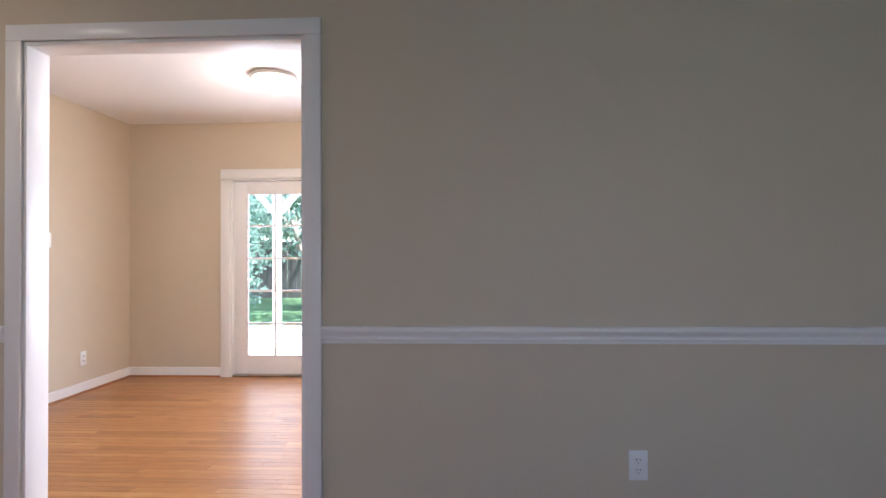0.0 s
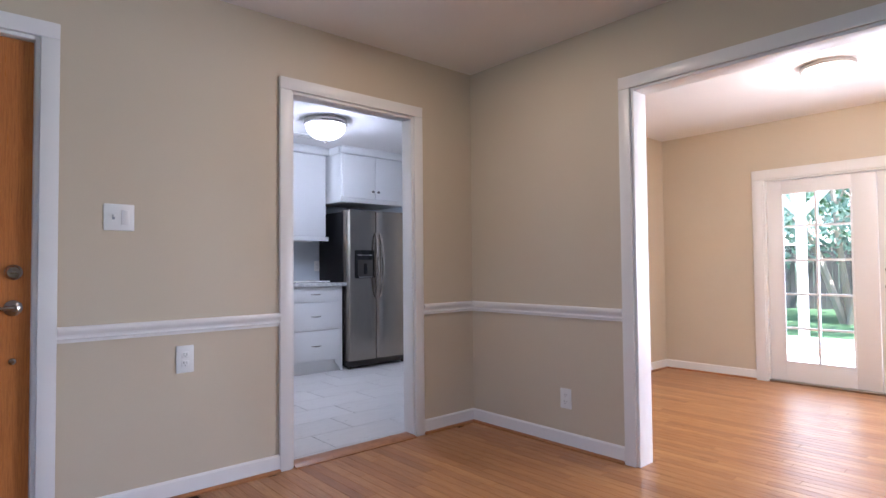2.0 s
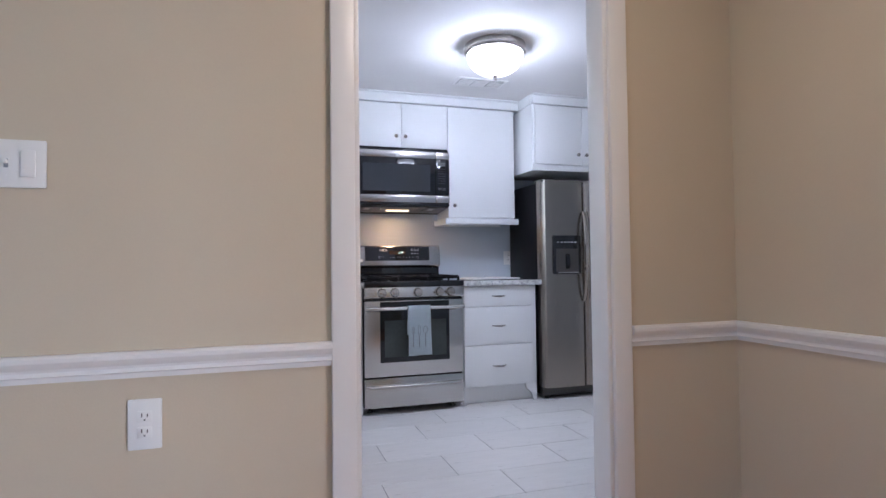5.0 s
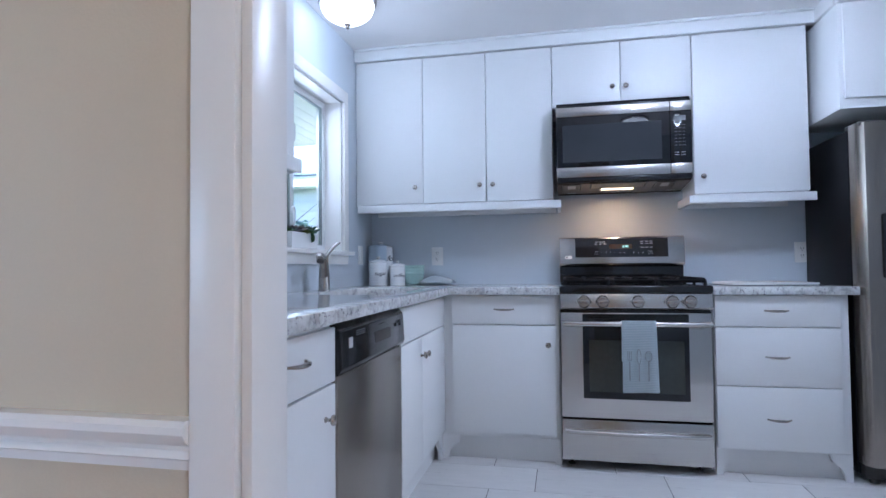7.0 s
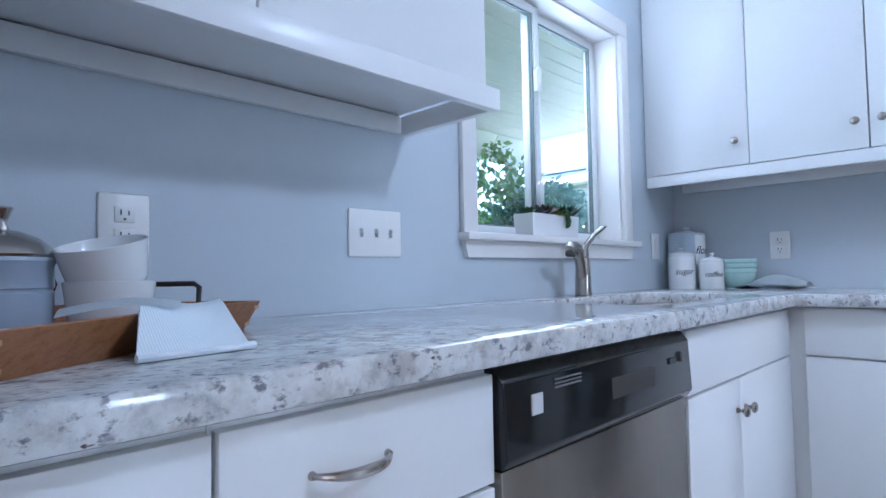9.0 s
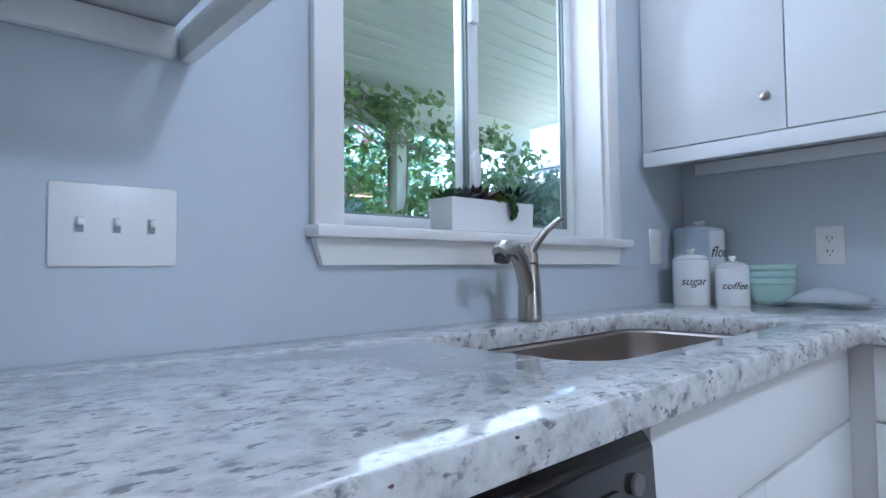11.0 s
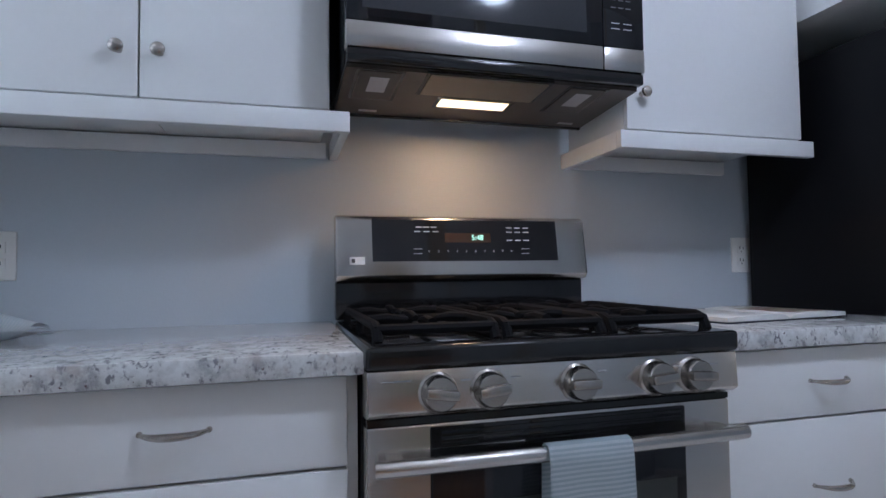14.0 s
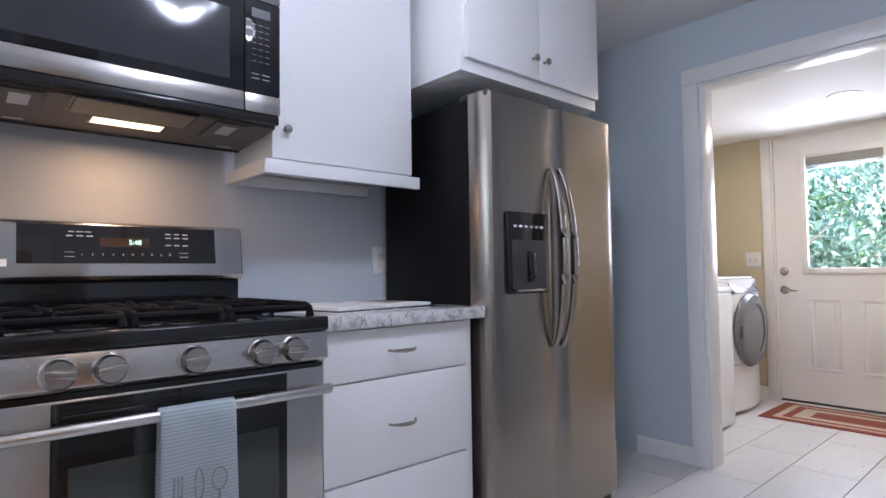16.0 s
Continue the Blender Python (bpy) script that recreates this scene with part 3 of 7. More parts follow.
def knob(parent, run, u, d, z):
    profile = [(0, 0), (0.0075, 0), (0.0070, 0.003), (0.0045, 0.007), (0.0045, 0.013), (0.009, 0.017), (0.0135, 0.020), (0.0145, 0.024), (0.0125, 0.028), (0.007, 0.0305), (0, 0.031)]
    part("knob", spun(spot(run, u, d, z), out(run), profile, 20), NICKEL, parent, "round satin nickel knob")


def pull(parent, run, u, d, z, half=0.050):
    pts, rad = [], []
    for k in range(15):
        s = -1 + 2 * k / 14
        pts.append(spot(run, u + s * half, d + 0.004 + 0.024 * (1 - abs(s) ** 2.6), z - 0.0012 * (1 - s * s)))
        rad.append(0.0030 + 0.0034 * (1 - s * s))
    bm = tube(pts, rad, 10)
    for s in (-1, 1):
        spun(spot(run, u + s * half, d, z), out(run), [(0, 0), (0.0048, 0), (0.0045, 0.003), (0.0034, 0.006), (0, 0.006)], 14, bm)
    part("handle", bm, NICKEL, parent, "curved satin nickel pull")


def leaf(parent, name, run, u0, u1, d, z0, z1, gap=0.0017):
    return part(name, put(run, u0 + gap, u1 - gap, d, d + 0.018, z0 + gap, z1 - gap, 0.0018), CABINET, parent)


def wall_unit(run, u0, u1, z0, z1, depth, doors, label, knobs, back=0.0, lift=0.004):
    """An upper cabinet: doors are edges along the run, knobs (u, z)."""
    c = thing("wall_cabinet", *spot(run, (u0 + u1) / 2, depth / 2, z0), label, "cabinet", "upper kitchen cabinets")
    part("body", put(run, u0 + 0.001, u1 - 0.001, 0.002 + back, depth - 0.019, z0, z1, 0.001), CABINET, c)
    for n, (a, b) in enumerate(zip(doors, doors[1:])):
        d = leaf(c, "door", run, a, b, depth - 0.0185, z0 + lift, z1 - 0.003)
        for u, z in knobs:
            if a < u < b:
                knob(d, run, u, depth, z)
    return c


UD = 0.312
wall_unit("W", KY + 0.004, 1.879, 1.402, 2.286, UD, (1.112, 1.500, 1.879), "white painted upper cabinet with two flat doors over the counter corner", ((1.456, 1.501), (1.843, 1.501)))
wall_unit("W", 1.880, 2.262, 1.402, 2.286, UD, (1.880, 2.262), "white painted upper cabinet with a single flat door beside the microwave", ((1.919, 1.501),))
wall_unit("W", 2.263, 3.012, 1.925, 2.286, UD, (2.263, 2.640, 3.012), "white painted short cabinet with two flat doors above the microwave", ((2.594, 2.023), (2.667, 2.023)))
wall_unit("W", 3.013, 3.582, 1.402, 2.286, UD, (3.013, 3.582), "white painted upper cabinet with one wide flat door beside the refrigerator", ((3.058, 1.500),))
wall_unit("W", 3.630, 4.490, 1.770, 2.286, 0.556, (3.648, 4.064, 4.490), "white painted deep cabinet with two flat doors above the refrigerator", ((4.021, 1.898), (4.093, 1.898)), lift=0.046)
wall_unit("S", -4.318, -3.336, 1.416, 2.286, UD, (-4.318, -3.768, -3.336), "white painted upper cabinet with two flat doors between doorway and window", ((-3.806, 1.508), (-3.728, 1.508)))


def light_rail(run, u0, u1, z, d, h, open_lo, open_hi):
    """The board under a row of cabinets, its returns at the open ends and the cleat at the wall."""
    r = thing("cabinet_rail", *spot(run, (u0 + u1) / 2, d / 2, z), "white painted light rail below the upper cabinets", "trim", "rails below the cabinets")
    part("front_board", put(run, u0, u1, d, d + 0.022, z, z + h, 0.002), CABINET, r)
    part("cleat", put(run, u0 + 0.03, u1 - 0.03, 0.002, 0.020, z + 0.001, z + h - 0.002, 0.001), CABINET, r)
    if open_lo:
        part("side_board", put(run, u0, u0 + 0.02, 0.002, d - 0.0005, z, z + h, 0.0015), CABINET, r)
    if open_hi:
        part("side_board", put(run, u1 - 0.02, u1, 0.002, d - 0.0005, z, z + h, 0.0015), CABINET, r)


light_rail("W", KY + 0.022, 2.304, 1.355, 0.305, 0.045, False, True)
light_rail("W", 2.985, 3.606, 1.355, 0.305, 0.045, True, False)
light_rail("S", -4.346, -3.336, 1.366, 0.305, 0.049, True, False)


def crown(outline_run, a, b, d):
    bm = put(outline_run, a, b, d - 0.03, d + 0.012, 2.288, 2.352, 0.003)
    put(outline_run, a, b, d - 0.03, d + 0.026, 2.3525, 2.3645, 0.002, bm)
    solid("trim", bm, CABINET, "white painted crown strip between cabinets and ceiling", "trim", kind="structure")


crown("W", KY + 0.004, 3.640, UD)
crown("W", 3.630, 4.492, 0.556)
crown("S", -4.320, -3.330, UD)
solid("trim", box(KX + UD - 0.03, KX + 0.556 - 0.03, 3.618, 3.644, 2.288, 2.3645, 0.003), CABINET, "white painted crown return beside the deep cabinet", "trim", kind="structure")

BD = 0.578


def base_unit(run, u0, u1, label, leaves, knobs=(), pulls=(), toe=True, depth=BD, top=0.874):
    """A base cabinet: leaves (name, u0, u1, z0, z1)."""
    c = thing("base_cabinet", *spot(run, (u0 + u1) / 2, depth / 2, 0), label, "cabinet", "base kitchen cabinets")
    bm = put(run, u0, u1, 0.002, depth - 0.02, 0.115, top)
    part("body", bm, CABINET, c)
    part("face_frame", put(run, u0, u1, depth - 0.0195, depth, 0.128, 0.874, 0.001), CABINET, c)
    if toe:
        part("toe_kick", put(run, u0, u1, 0.02, depth - 0.045, 0.0, 0.1145), CABINET, c)
        for s, e in ((u0, 1), (u1, -1)):
            shape = [(0.0, 0.0), (0.030, 0.0), (0.034, 0.030), (0.050, 0.062), (0.085, 0.090), (0.095, 0.1275), (0.0, 0.1275)]
            pts = [(s + e * a, z) for a, z in shape]
            if run == "W":
                part("foot_bracket", prism(pts, "x", KX + depth - 0.0195, KX + depth - 0.0005), CABINET, c)
            else:
                part("foot_bracket", prism(pts, "y", KY + depth - 0.0195, KY + depth - 0.0005), CABINET, c)
    for name, a, b, z0, z1 in leaves:
        d = leaf(c, name, run, a, b, depth + 0.0005, z0, z1)
        for u, z in knobs:
            if a < u < b and z0 < z < z1:
                knob(d, run, u, depth + 0.0185, z)
        for u, z in pulls:
            if a < u < b and z0 < z < z1:
                pull(d, run, u, depth + 0.0185, z)


base_unit("W", 1.662, 2.286, "white painted base cabinet with drawer over door beside the range", (("drawer_front", 1.722, 2.268, 0.720, 0.872), ("door", 1.722, 2.268, 0.150, 0.717)), ((2.228, 0.618),), ((2.000, 0.800),))
base_unit("W", 3.028, 3.620, "white painted base cabinet with three drawers beside the refrigerator", (("drawer_front", 3.030, 3.582, 0.722, 0.872), ("drawer_front", 3.030, 3.582, 0.437, 0.720), ("drawer_front", 3.030, 3.582, 0.140, 0.435)), (), ((3.306, 0.800), (3.306, 0.578), (3.306, 0.282)))
SD = 0.5915
base_unit("S", -3.572, XK - 0.004, "white painted base cabinet with stacked drawers beside the doorway", (("drawer_front", -3.571, XK - 0.012, 0.710, 0.862), ("drawer_front", -3.571, XK - 0.012, 0.400, 0.707), ("drawer_front", -3.571, XK - 0.012, 0.132, 0.396)), (), ((-3.375, 0.790), (-3.375, 0.56), (-3.375, 0.27)), True, SD)
base_unit("S", -3.966, -3.573, "white painted base cabinet with drawer over door beside the dishwasher", (("drawer_front", -3.964, -3.574, 0.710, 0.862), ("door", -3.964, -3.574, 0.132, 0.707)), ((-3.893, 0.622),), ((-3.722, 0.797),), True, SD)
base_unit("S", -5.480, -4.624, "white painted sink base cabinet with false drawer front and paired doors", (("drawer_front", -5.468, -4.630, 0.716, 0.864), ("door", -4.975, -4.630, 0.150, 0.713), ("door", -5.468, -4.975, 0.150, 0.713)), ((-4.944, 0.632), (-5.006, 0.632)), (), True, SD, 0.66)

# ---------------------------------------------------------------- granite worktop with the sink cut out
CT, CB = 0.916, 0.876
SX0, SX1, SY0, SY1, SR = -5.415, -4.660, 1.225, 1.598, 0.075


def rounded(x0, x1, y0, y1, r, n=6):
    pts = []
    for cx, cy, a in ((x1 - r, y1 - r, 0), (x0 + r, y1 - r, 90), (x0 + r, y0 + r, 180), (x1 - r, y0 + r, 270)):
        for k in range(n + 1):
            t = radians(a + 90 * k / n)
            pts.append((cx + r * math.cos(t), cy + r * math.sin(t)))
    return pts


def worktop():
    """The L of granite: a frame of quads round the sink's hole, with eased edges."""
    bm = bmesh.new()
    hole = rounded(SX0, SX1, SY0, SY1, SR)
    yf, xf = KY + 0.642, KX + 0.632
    outer = [(XK - 0.002, KY + 0.001), (XK - 0.002, yf), (xf, yf), (xf, 2.290), (KX + 0.001, 2.290), (KX + 0.001, KY + 0.001)]
    for z in (CT, CB):
        loops = []
        for pts in (outer, hole):
            vs = [bm.verts.new((x, y, z)) for x, y in pts]
            loops.append([bm.edges.new((vs[k], vs[(k + 1) % len(vs)])) for k in range(len(vs))])
        bmesh.ops.triangle_fill(bm, use_beauty=True, use_dissolve=False, edges=loops[0] + loops[1])
    bm.verts.ensure_lookup_table()
    n = len(outer)
    m = len(hole)
    v = bm.verts
    for start, count in ((0, n), (n, m)):
        for k in range(count):
            a, b = start + k, start + (k + 1) % count
            bm.faces.new((v[a], v[b], v[b + n + m], v[a + n + m]))
    rim = [e for e in bm.edges if len(e.link_faces) == 2 and e.calc_face_angle(0) > 1 and abs(e.verts[0].co.z - e.verts[1].co.z) < 1e-5]
    bmesh.ops.recalc_face_normals(bm, faces=bm.faces)
    bmesh.ops.bevel(bm, geom=rim, offset=0.006, segments=2, profile=0.5, affect="EDGES")
    return bm


solid("worktop", worktop(), GRANITE, "speckled white and grey polished granite worktop with undermount sink cutout", "worktop", smooth=30)
solid("worktop", box(KX + 0.001, KX + 0.620, 3.024, 3.656, CB, CT, 0.006), GRANITE, "short speckled granite worktop between range and refrigerator", "worktop", smooth=30)


def sink():
    s = thing("kitchen_sink", (SX0 + SX1) / 2, (SY0 + SY1) / 2, 0.68, "brushed stainless undermount sink below the granite edge", "sink")
    bm = bmesh.new()
    rings = []
    for inset, z in ((-0.012, CB - 0.001), (0.006, CB - 0.001), (0.010, CB - 0.006), (0.018, 0.715), (0.030, 0.695), (0.055, 0.690)):
        rings.append([bm.verts.new((x, y, z)) for x, y in rounded(SX0 + inset, SX1 - inset, SY0 + inset, SY1 - inset, max(SR - inset * 0.3, 0.02))])
    for a, b in zip(rings, rings[1:]):
        for k in range(len(a)):
            bm.faces.new((a[k], a[(k + 1) % len(a)], b[(k + 1) % len(a)], b[k]))
    bm.faces.new(rings[-1])
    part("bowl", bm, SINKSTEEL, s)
    part("drain", lathe((SX0 + SX1) / 2, (SY0 + SY1) / 2, [(0, 0.692), (0.03, 0.692), (0.045, 0.694), (0.045, 0.6905)], 24), CHROME, s, "round steel drain")


sink()


def faucet():
    fx, fy = -5.052, 1.172
    f = thing("faucet", fx, fy, CT, "brushed nickel single-lever pull-out faucet on the granite behind the sink", "faucet")
    part("base_ring", lathe(fx, fy, [(0, CT), (0.030, CT), (0.030, CT + 0.003), (0.027, CT + 0.005), (0, CT + 0.005)], 28), NICKEL, f)
    part("column", lathe(fx, fy, [(0, CT + 0.005), (0.0275, CT + 0.005), (0.0265, CT + 0.06), (0.0235, CT + 0.105), (0.0205, CT + 0.130), (0, CT + 0.130)], 28), NICKEL, f)
    part("collar", lathe(fx, fy, [(0, CT + 0.1305), (0.0195, CT + 0.1305), (0.0195, CT + 0.133), (0, CT + 0.133)], 28), SLOT, f, "dark seam ring")
    part("cap", lathe(fx, fy, [(0, CT + 0.1335), (0.0215, CT + 0.1335), (0.0205, CT + 0.155), (0.014, CT + 0.172), (0, CT + 0.176)], 28), NICKEL, f)
    s = part("spout", tube([(fx + 0.004, fy + 0.002, CT + 0.048), (fx + 0.020, fy + 0.007, CT + 0.086), (fx + 0.040, fy + 0.013, CT + 0.124), (fx + 0.064, fy + 0.020, CT + 0.150), (fx + 0.094, fy + 0.028, CT + 0.163), (fx + 0.130, fy + 0.038, CT + 0.162), (fx + 0.150, fy + 0.044, CT + 0.153)], [0.017, 0.018, 0.018, 0.019, 0.021, 0.022, 0.016], 20, flat=0.85), NICKEL, f)
    part("nozzle", tube([(fx + 0.134, fy + 0.039, CT + 0.148), (fx + 0.137, fy + 0.040, CT + 0.134)], [0.0185, 0.0160], 20), SLOT, s, "black spray nozzle")
    part("lever", tube([(fx - 0.002, fy + 0.002, CT + 0.150), (fx - 0.010, fy + 0.012, CT + 0.176), (fx - 0.026, fy + 0.030, CT + 0.206), (fx - 0.050, fy + 0.052, CT + 0.232), (fx - 0.058, fy + 0.059, CT + 0.235)], [0.020, 0.018, 0.015, 0.013, 0.006], 14, flat=0.55), NICKEL, f)


faucet()


# ---------------------------------------------------------------- range
RANGE_SHIFT = (0.048, 0.018, 0)   # it stands a little off the wall


def gas_range():
    y0, y1 = 2.272, 2.993
    ym = (y0 + y1) / 2
    xf = -5.478
    r = thing("gas_range", (KX + xf) / 2, ym, 0, "stainless steel gas range with black cooktop and window oven door", "range")
    part("body", box(KX + 0.02, xf - 0.030, y0, y1, 0.045, 0.885, 0.003), BLACKSIDE, r)
    for yy in (y0 + 0.05, y1 - 0.05):
        for xx in (KX + 0.08, xf - 0.10):
            part("foot", lathe(xx, yy, [(0, 0), (0.02, 0), (0.02, 0.006), (0.009, 0.01), (0.009, 0.046), (0, 0.046)], 12), SLOT, r)
    part("cooktop", box(KX + 0.060, xf + 0.034, y0 - 0.001, y1 + 0.001, 0.8855, 0.924, 0.008, segs=3), BLACK, r, "glossy black enamel cooktop")
    # control panel, leaning back
    panel = part("control_panel", prism([(xf - 0.029, 0.802), (xf + 0.016, 0.806), (xf + 0.030, 0.815), (xf + 0.026, 0.884), (xf - 0.029, 0.884)], "y", y0 + 0.001, y1 - 0.001, bevel=0.003), STEEL_H, r)
    tilt = Vector((1, 0, 0.06)).normalized()
    for k, u in enumerate((2.390, 2.480, 2.647, 2.806, 2.888)):
        base = Vector((xf + 0.027, u, 0.845))
        bm = spun(base, tilt, [(0, 0), (0.034, 0), (0.034, 0.003), (0.030, 0.006), (0.0285, 0.024), (0.026, 0.028), (0, 0.0285)], 32)
        kn = part("burner_knob", bm, NICKEL, panel, "satin metal burner knob")
        grip = box(-0.0085, 0.0085, -0.028, 0.028, 0.022, 0.040, 0.004)
        bmesh.ops.transform(grip, matrix=Matrix.Translation(base) @ turned(tilt) @ pose(0, 0, 0, 0, 0, 90 + (-8, 6, 0, 5, -4)[k]), verts=grip.verts)
        part("grip", grip, NICKEL, kn)
        part("flame_mark", box(xf + 0.0288, xf + 0.0296, u + 0.040, u + 0.058, 0.862, 0.864), GREYINK, panel)
    part("panel_print", box(xf + 0.0288, xf + 0.0296, 2.296, 2.345, 0.866, 0.868), GREYINK, panel)
    # vent gap and oven door
    part("vent_strip", box(xf - 0.029, xf + 0.004, y0 + 0.004, y1 - 0.004, 0.790, 0.801), BLACK, r)
    door = part("oven_door", box(xf - 0.0295, xf + 0.004, y0 + 0.002, y1 - 0.002, 0.262, 0.789, 0.005), STEEL_H, r)
    part("door_panel", box(xf + 0.0042, xf + 0.0092, 2.382, 2.885, 0.360, 0.783, 0.003), BLACKGLASS, door, "black glass oven door panel")
    for k in range(4):
        part("louvre", box(xf + 0.0093, xf + 0.0125, 2.40, 2.873, 0.742 + k * 0.010, 0.747 + k * 0.010), BLACK, door)
    part("oven_window", box(xf + 0.0093, xf + 0.0100, 2.412, 2.862, 0.395, 0.652, 0.0), OVENGLASS, door, "smoked oven window")
    hy0, hy1, hz = y0 + 0.010, y1 - 0.010, 0.737
    part("door_handle", tube([(xf + 0.052, hy0, hz), (xf + 0.054, hy0 + 0.02, hz), (xf + 0.060, ym, hz), (xf + 0.054, hy1 - 0.02, hz), (xf + 0.052, hy1, hz)], 0.0135, 16), STEEL_H, door, "tubular steel oven handle")
    for yy in (hy0 + 0.035, hy1 - 0.035):
        part("handle_mount", box(xf + 0.004, xf + 0.048, yy - 0.014, yy + 0.014, hz - 0.009, hz + 0.009, 0.003), STEEL_H, door)
    dr = part("drawer", box(xf - 0.0295, xf + 0.002, y0 + 0.002, y1 - 0.002, 0.048, 0.252, 0.005), STEEL_H, r)
    part("drawer_handle", tube([(xf + 0.010, y0 + 0.02, 0.196), (xf + 0.024, y0 + 0.05, 0.196), (xf + 0.028, ym, 0.194), (xf + 0.024, y1 - 0.05, 0.196), (xf + 0.010, y1 - 0.02, 0.196)], 0.011, 14), STEEL_H, dr)
    # backguard
    bx = KX + 0.008
    part("backguard_riser", box(bx, bx + 0.045, y0 + 0.002, y1 - 0.020, 0.9245, 1.022, 0.003), BLACK, r)
    guard = part("backguard", prism([(bx, 1.022), (bx + 0.060, 1.022), (bx + 0.074, 1.034), (bx + 0.052, 1.188), (bx + 0.040, 1.195), (bx, 1.195)], "y", y0, y1 - 0.014, bevel=0.006), STEEL_H, r)
    n = Vector((0.99, 0, 0.14)).normalized()
    up = Vector((-0.14, 0, 0.99)).normalized()
    org = Vector((bx + 0.0735, 0, 1.034))

    def on_guard(name, a, b, s0, s1, material, parent, lift=0.001, deep=0.003):
        bm = box(0, 1, 0, 1, 0, 1)
        for v in bm.verts:
            d, u, s = (lift - deep if v.co.x < 0.5 else lift), (a if v.co.y < 0.5 else b), (s0 if v.co.z < 0.5 else s1)
            v.co = org + up * s + n * d + Vector((0, u, 0))
        return part(name, bm, material, parent)
    glass = on_guard("control_glass", 2.365, 2.888, 0.040, 0.152, BLACKGLASS, guard, 0.0016)
    disp = on_guard("display", 2.560, 2.690, 0.090, 0.116, paint("display_amber_tint", (0.045, 0.022, 0.010), 0.1, 30, 0, 0.1), glass, 0.0021)
    basis = Matrix(((0, up.x, n.x, 0), (1, 0, 0, 0), (0, up.z, n.z, 0), (0, 0, 0, 1)))
    lettering("clock_digits", "5:48", 0.020, Matrix.Translation(org + up * 0.103 + n * 0.0024 + Vector((0, 2.652, 0))) @ basis, LCD, disp)
    for row, (s, us) in enumerate(((0.130, (2.49, 2.51, 2.53, 2.745, 2.770, 2.795)), (0.118, (2.485, 2.51, 2.535, 2.745, 2.770, 2.795)), (0.095, (2.745, 2.770, 2.795)))):
        for u in us:
            on_guard("key_print", u - 0.008, u + 0.008, s, s + 0.003, PALEPRINT, glass, 0.0020, 0.001)
    for k in range(10):
        lettering("key_digit", str((k + 1) % 10), 0.009, Matrix.Translation(org + up * 0.066 + n * 0.0020 + Vector((0, 2.515 + k * 0.026, 0))) @ basis, PALEPRINT, glass)
    for u in (2.485, 2.790):
        for s in (0.059, 0.072):
            on_guard("key_frame", u - 0.012, u + 0.012, s, s + 0.0015, PALEPRINT, glass, 0.0020, 0.001)
    badge = on_guard("badge", 2.306, 2.345, 0.032, 0.052, PLASTIC, guard, 0.0016)
    on_guard("badge_mark", 2.311, 2.320, 0.037, 0.047, SLOT, badge, 0.0022, 0.001)
    # burners and grates
    zt = 0.924
    for xx, yy, s in ((-5.66, 2.43, 1.0), (-5.90, 2.43, 0.8), (-5.78, 2.635, 1.1), (-5.66, 2.84, 1.15), (-5.90, 2.84, 0.8)):
        part("burner_base", lathe(xx, yy, [(0, zt), (0.052 * s, zt), (0.048 * s, zt + 0.008), (0.036 * s, zt + 0.011), (0, zt + 0.011)], 24), IRON, r)
        part("burner_cap", lathe(xx, yy, [(0, zt + 0.011), (0.036 * s, zt + 0.011), (0.038 * s, zt + 0.016), (0.034 * s, zt + 0.020), (0, zt + 0.021)], 24), IRON, r)
    for a, b in ((2.290, 2.525), (2.530, 2.742), (2.747, 2.982)):
        bm = bmesh.new()
        h = zt + 0.027
        x0, x1 = -5.985, -5.505
        for yy in (a + 0.010, b - 0.010):
            tube([(x0, yy, h - 0.028), (x0 + 0.012, yy, h - 0.006), (x0 + 0.03, yy, h), (x1 - 0.03, yy, h), (x1 - 0.012, yy, h - 0.006), (x1, yy, h - 0.028)], 0.0095, 8, bm)
        for xx in (x0 + 0.012, (x0 + x1) / 2, x1 - 0.012):
            tube([(xx, a + 0.010, h - 0.006), (xx, b - 0.010, h - 0.006)], 0.0095, 8, bm)
            for yy in (a + 0.010, b - 0.010):
                tube([(xx, yy, h), (xx, yy, zt)], 0.008, 8, bm)
        ymid = (a + b) / 2
        for xx in (-5.90, -5.66):
            for dx, dy in ((1, 0), (-1, 0), (0, 1), (0, -1)):
                p = Vector((xx + dx * 0.022, ymid + dy * 0.022, h - 0.002))
                q = Vector((xx + dx * 0.115, ymid + dy * ((b - a) / 2 - 0.012), h)) if dy == 0 else Vector((xx, ymid + dy * ((b - a) / 2 - 0.012), h))
                tube([p, (p + q) / 2 + Vector((0, 0, 0.004)), q], [0.007, 0.0095, 0.010], 8, bm)
        part("grate", bm, IRON, r, "black cast iron grate")
    r.location += Vector(RANGE_SHIFT)


gas_range()


